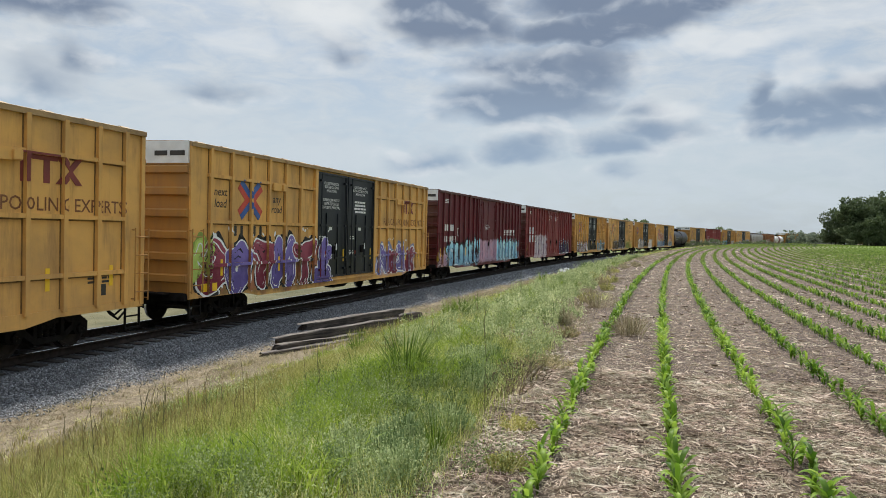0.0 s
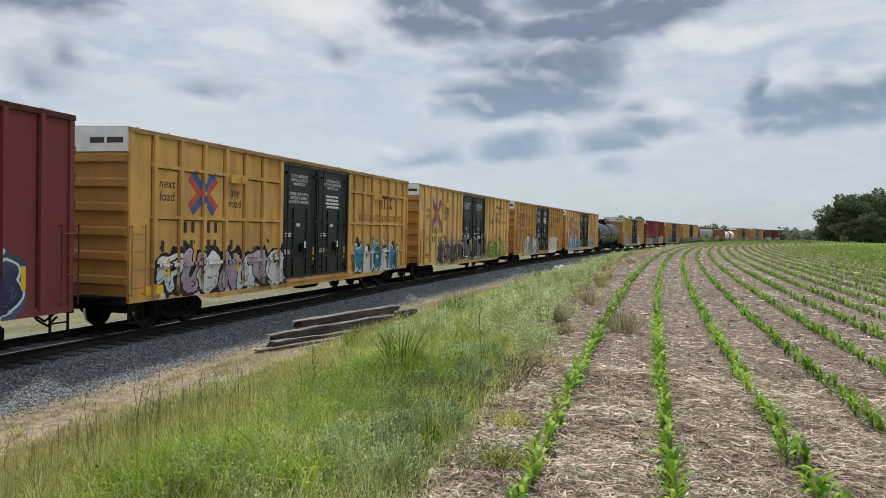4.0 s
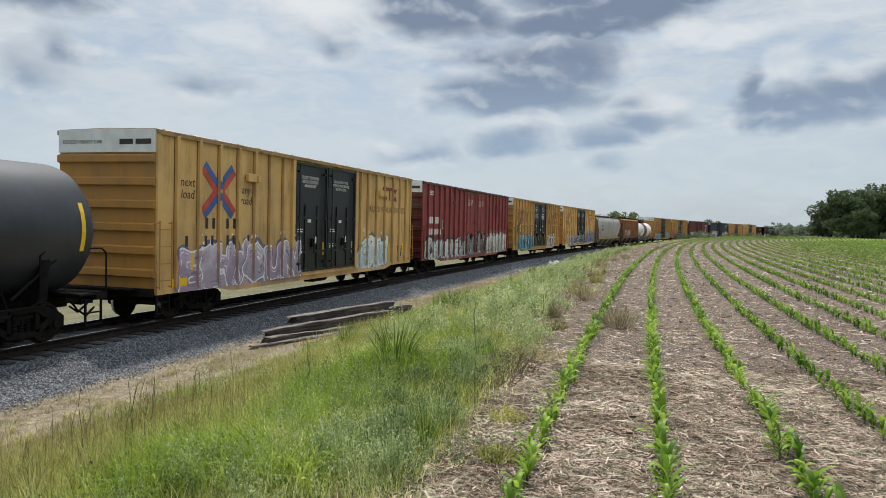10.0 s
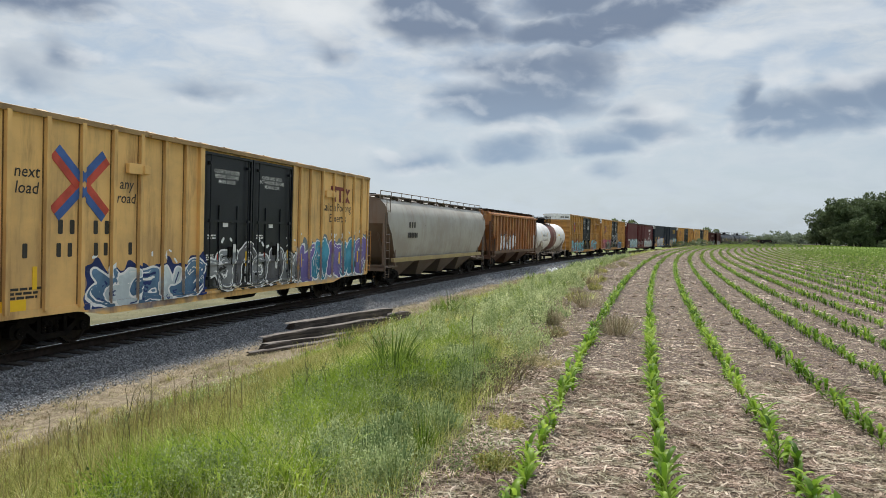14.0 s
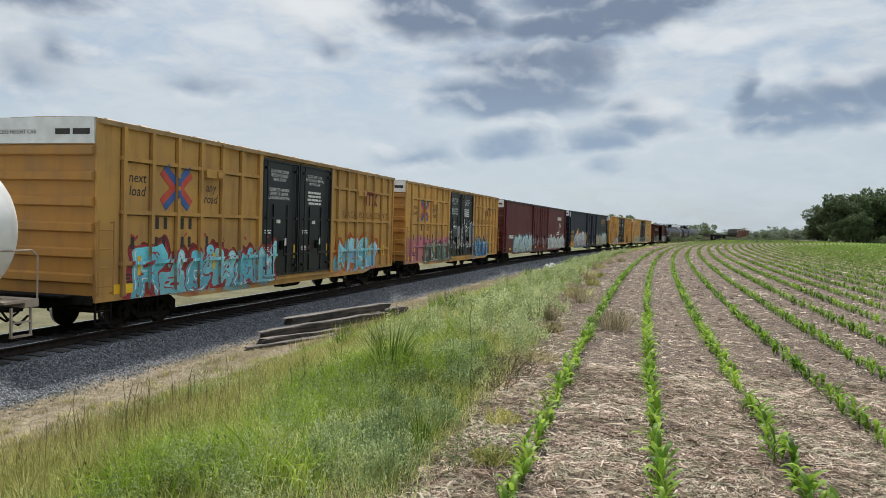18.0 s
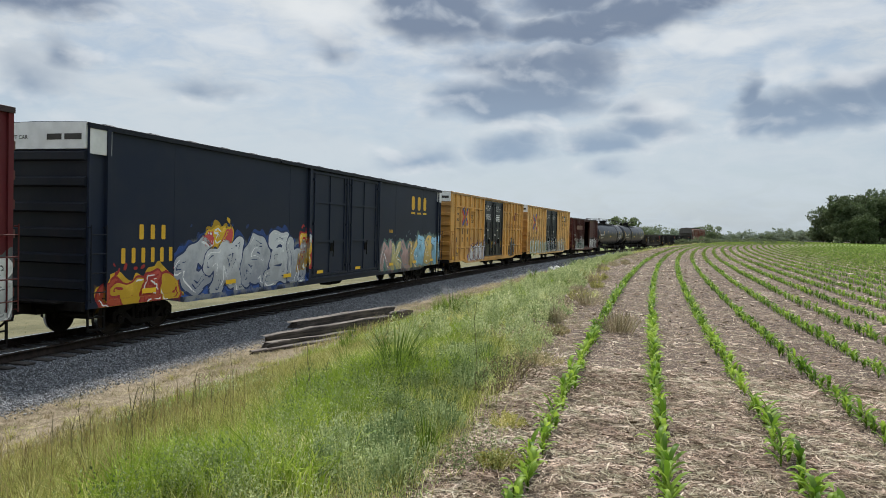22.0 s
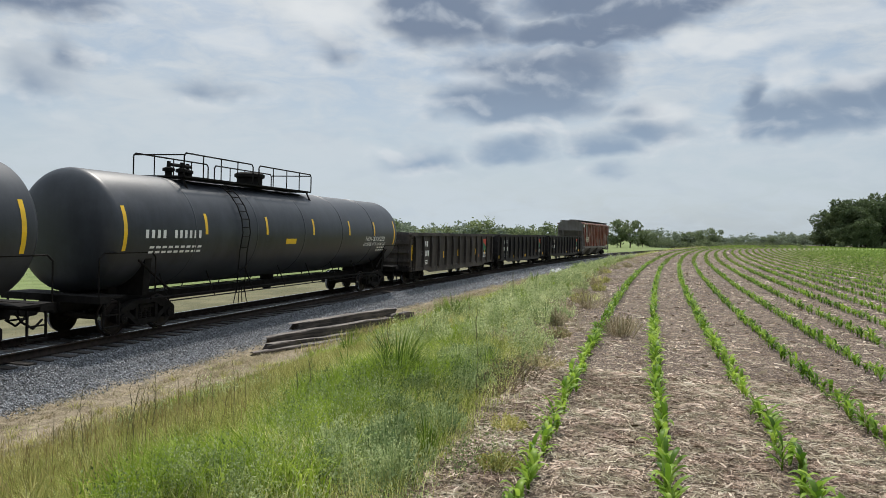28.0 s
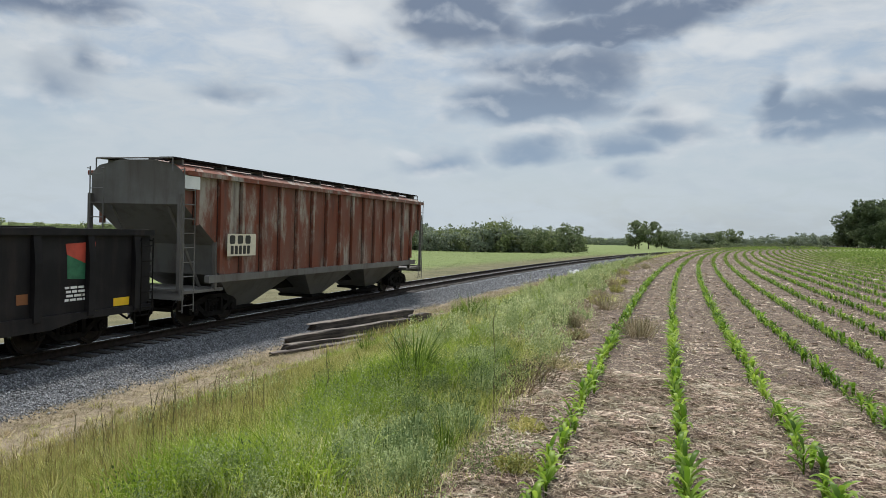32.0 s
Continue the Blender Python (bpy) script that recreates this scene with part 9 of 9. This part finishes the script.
    couple(y, [(-8.3, -1.7, 0.8, 2.15, 0.7, 23.0, CYAN_, (0.25, 0.62, 0.72), (0.30, 0.04, 0.05), (0.35, 0.05, 0.05)), (3.1, 7.5, 0.9, 2.3, 0.85, 24.0, CYAN_, SKY_, ORANGE_, ORANGE_)], True, "ochre boxcar with turquoise and orange spray-painted letters", tint=0.74)
    couple(y, [(-9.3, -2.2, 0.9, 2.2, 0.3, 25.0, (0.55, 0.16, 0.30), (0.42, 0.18, 0.22), YELLOW, (0.55, 0.16, 0.30)), (-6.6, -2.1, 0.8, 1.9, 0.65, 26.0, (0.05, 0.14, 0.09), (0.08, 0.20, 0.13), (0.10, 0.06, 0.06), (0.50, 0.42, 0.40)), (2.8, 6.8, 0.85, 2.05, 0.8, 27.0, (0.05, 0.27, 0.58), (0.08, 0.36, 0.62), (0.03, 0.10, 0.30), K_), (-1.9, 2.9, 1.6, 3.0, 1.2, 27.5, K_, G_, K_, PALE_)], True, "ochre boxcar with pink and dark green spray paint", tint=0.93)
    couple(long_car, False, [(-9.6, -3.2, 0.85, 2.25, 0.55, 28.0, (0.34, 0.52, 0.56), (0.48, 0.62, 0.64), (0.20, 0.34, 0.38), (0.05, 0.08, 0.12)), (3.4, 12.7, 0.9, 2.15, 0.8, 29.0, (0.60, 0.64, 0.62), (0.40, 0.50, 0.52), (0.16, 0.18, 0.18), (0.70, 0.71, 0.70)), (-3.0, 3.2, 1.3, 2.1, 0.9, 29.5, RED, G_, RED, RED)], "long smooth maroon boxcar with white wheel-shaped mark")
    couple(long_car, True, [(-9.7, -2.8, 0.8, 2.55, 0.55, 30.0, (0.38, 0.40, 0.42), (0.48, 0.50, 0.52), (0.04, 0.10, 0.34), (0.02, 0.04, 0.12)), (-12.6, -9.9, 0.8, 1.6, 0.5, 30.5, (0.45, 0.04, 0.04), GOLD_, GOLD_, (0.30, 0.03, 0.03)), (-3.4, -2.7, 1.3, 2.6, 0.5, 30.9, GOLD_, GOLD_, (0.45, 0.04, 0.04), (0.45, 0.04, 0.04)), (-8.6, -7.4, 2.25, 2.75, 0.5, 31.5, (0.45, 0.04, 0.04), GOLD_, GOLD_, GOLD_), (4.2, 8.0, 0.85, 2.3, 0.65, 31.0, (0.42, 0.27, 0.25), (0.50, 0.45, 0.20), (0.12, 0.24, 0.20), (0.16, 0.22, 0.24)), (7.8, 12.6, 0.85, 2.4, 0.65, 32.0, (0.60, 0.42, 0.12), (0.25, 0.50, 0.66), (0.18, 0.27, 0.22), (0.14, 0.20, 0.24))], "long smooth blue-black boxcar with colourful spray paint")
    couple(y, [(-5.7, -2.3, 0.85, 2.0, 0.8, 33.0, W_, (0.70, 0.66, 0.70), (0.20, 0.12, 0.32), K_), (4.9, 6.4, 0.9, 2.2, 0.7, 34.0, (0.10, 0.10, 0.09), G_, K_, K_)], True, "ochre boxcar with bold white bubble letters", ("RAILCAR POOLING EXPERTS", M_FADED, 0.36), False, None, False)
    couple(y, [(-8.5, -2.2, 0.85, 2.0, 0.55, 35.0, (0.36, 0.50, 0.46), CREAM_, (0.42, 0.40, 0.20), PALE_), (-1.8, 3.0, 0.95, 2.0, 0.8, 35.5, K_, G_, (0.05, 0.12, 0.10), PALE_), (3.1, 6.9, 0.85, 2.05, 0.7, 36.0, CREAM_, (0.45, 0.50, 0.40), (0.15, 0.22, 0.28), G_)], False, "ochre boxcar with faint mint and cream spray paint", ("Railcar Pooling\nExperts", M_LETTER_K, 0.44), True, True)
    couple(old_box_car, [(-5.9, -1.0, 0.95, 2.1, 0.75, 37.0, (0.45, 0.47, 0.44), (0.12, 0.16, 0.12), (0.06, 0.2, 0.14), W_), (2.3, 7.2, 1.0, 2.1, 0.8, 38.0, W_, (0.45, 0.45, 0.44), G_, K_)])
    big = dict(common, half=9.45, R=1.48, zc=2.62, welds=(-6.2, -3.1, 0.0, 3.1, 6.2), platform=(-7.2, 5.2), reflect=(-8.95, -5.8, -2.6, 0.6, 3.7, 6.3, 8.7), small=[(-8.0, 9, -16), (6.9, 4, -24)], labels=[(-1.3, -14)], words=[("NON-ODORIZED", 6.5, -8, 0.27), ("LIQUEFIED PETROLEUM GAS", 6.5, -17, 0.19)], mark_h=8, rail_h=0.65, ladder=4.1)
    couple(tank_car, dict(big, marks=[(-8.2, 4, 0.16, -6), (-7.1, 6, 0.15, -6)], label="glossy black tank car with a long railed walkway"))
    couple(tank_car, dict(big, marks=[(-8.2, 4, 0.16, -6), (-7.1, 6, 0.15, -6)], ladder=-3.9, platform=(-5.9, 1.6), label="black tank car with white numbers and top railing"))
    gon = [car_paint("black_gondola_paint", c, rough=0.6, rust=r, rust_col=(0.07, 0.047, 0.038), dust=d, dust_col=e) for c, r, d, e in (((0.032, 0.027, 0.025), 0.5, 0.7, (0.10, 0.085, 0.076)), ((0.0105, 0.0095, 0.011), 0.25, 0.3, (0.04, 0.034, 0.033)), ((0.0105, 0.0095, 0.011), 0.25, 0.3, (0.04, 0.034, 0.033)))]
    side = [(-7.9, 0.12, 0.75, 1.35), (-2.9, 0.12, 0.36, 1.35), (-0.2, 0.12, 0.36, 1.4), (3.6, 0.12, 0.36, 1.4), (5.9, 0.12, 0.36, 1.4)]
    low = [(-7.9, 0.5, 0.18, 0.98), (-3.6, 0.5, 0.16, 0.95), (0.2, 0.5, 0.16, 0.95), (3.5, 0.5, 0.16, 0.95), (7.1, 0.5, 0.18, 0.98)]
    couple(gondola, dict(half=8.1, mat=gon[0], posts=13, reflect=side, mark_x=-6.3, emblem=True, label="dusty dark gondola car with rusty ribbed sides"))
    couple(gondola, dict(half=8.1, mat=gon[1], posts=12, reflect=low, mark_x=-6.4, emblem=True, label="black ribbed gondola car with yellow patches"))
    couple(gondola, dict(half=8.3, mat=gon[2], posts=12, reflect=low, mark_x=-6.4, emblem=True, label="black ribbed gondola car with yellow patches"))
    old = car_paint("rust_red_hopper_paint", (0.19, 0.060, 0.036), rust=0.8, rust_col=(0.045, 0.018, 0.015), dust=0.2, dust_col=(0.30, 0.22, 0.18), patch=(0.36, 0.335, 0.29), patch_from=0.555)
    oldg = car_paint("dirty_grey_trim", (0.17, 0.165, 0.155), rust=0.5, rust_col=(0.06, 0.035, 0.025), dust=0.4, dust_col=(0.09, 0.07, 0.06))
    couple(hopper_car, dict(top=8.75, bottom=7.2, eave=4.15, smooth=False, mat=old, end_mat=oldg, trim=oldg, sill_mat=oldg, funnel_mat=oldg, roof_mat=M_IRON, posts=[-8.3 + 1.04 * i for i in range(17)], funnels=3, truck_x=6.85, label="rust-red covered hopper with pale patches, last car"))
    last = TRAIN[-1][0]
    part("number_panel", Shape().box(-7.0, -5.6, -1.572, -1.566, 2.0, 2.62).mesh("number_panel", shared("cream_panel", lambda: plain("cream_panel", (0.70, 0.64, 0.50), 0.6, vary=0.08))), last, "cream panel with block marks")
    bars(last, -6.9, 2.34, 3, 0.26, 0.24, 0.12, M_LETTER_K, -1.574)
    bars(last, -6.85, 2.05, 5, 0.14, 0.24, 0.06, M_LETTER_K, -1.574)
    part("corner_plate", Shape().box(-8.85, -8.25, -1.574, -1.566, 3.75, 4.08).mesh("corner_plate", M_WHITE), last, "white corner plate")


def TRAIN_MARKS(car, z0, z1):
    y = -1.605
    bars(car, -6.0, 2.95, 3, 0.22, 0.28, 0.12, M_LETTER_K, y, "number_bar")
    bars(car, -6.1, 2.45, 6, 0.16, 0.26, 0.07, M_LETTER_K, y, "number_bar")


build_train()


def motions():
    for c, (car, wheels) in enumerate(TRAIN):
        walk(car, [(t, car_pose(c, t)) for t in range(33)])
        near = [k / FPS for k in range(0, 32 * FPS + 1) if -30 < middle(c, k / FPS) < 48]
        times = sorted({0.0, 32.0, *near})
        for w, x in wheels:
            base = Matrix.Translation((x, 0, WHEEL_R))
            first = near[0] if near else 0.0
            walk(w, [(t, base @ Matrix.Rotation(-(rolled(min(max(t, first), near[-1] if near else first)) - rolled(first)) / WHEEL_R, 4, "Y")) for t in times])


motions()
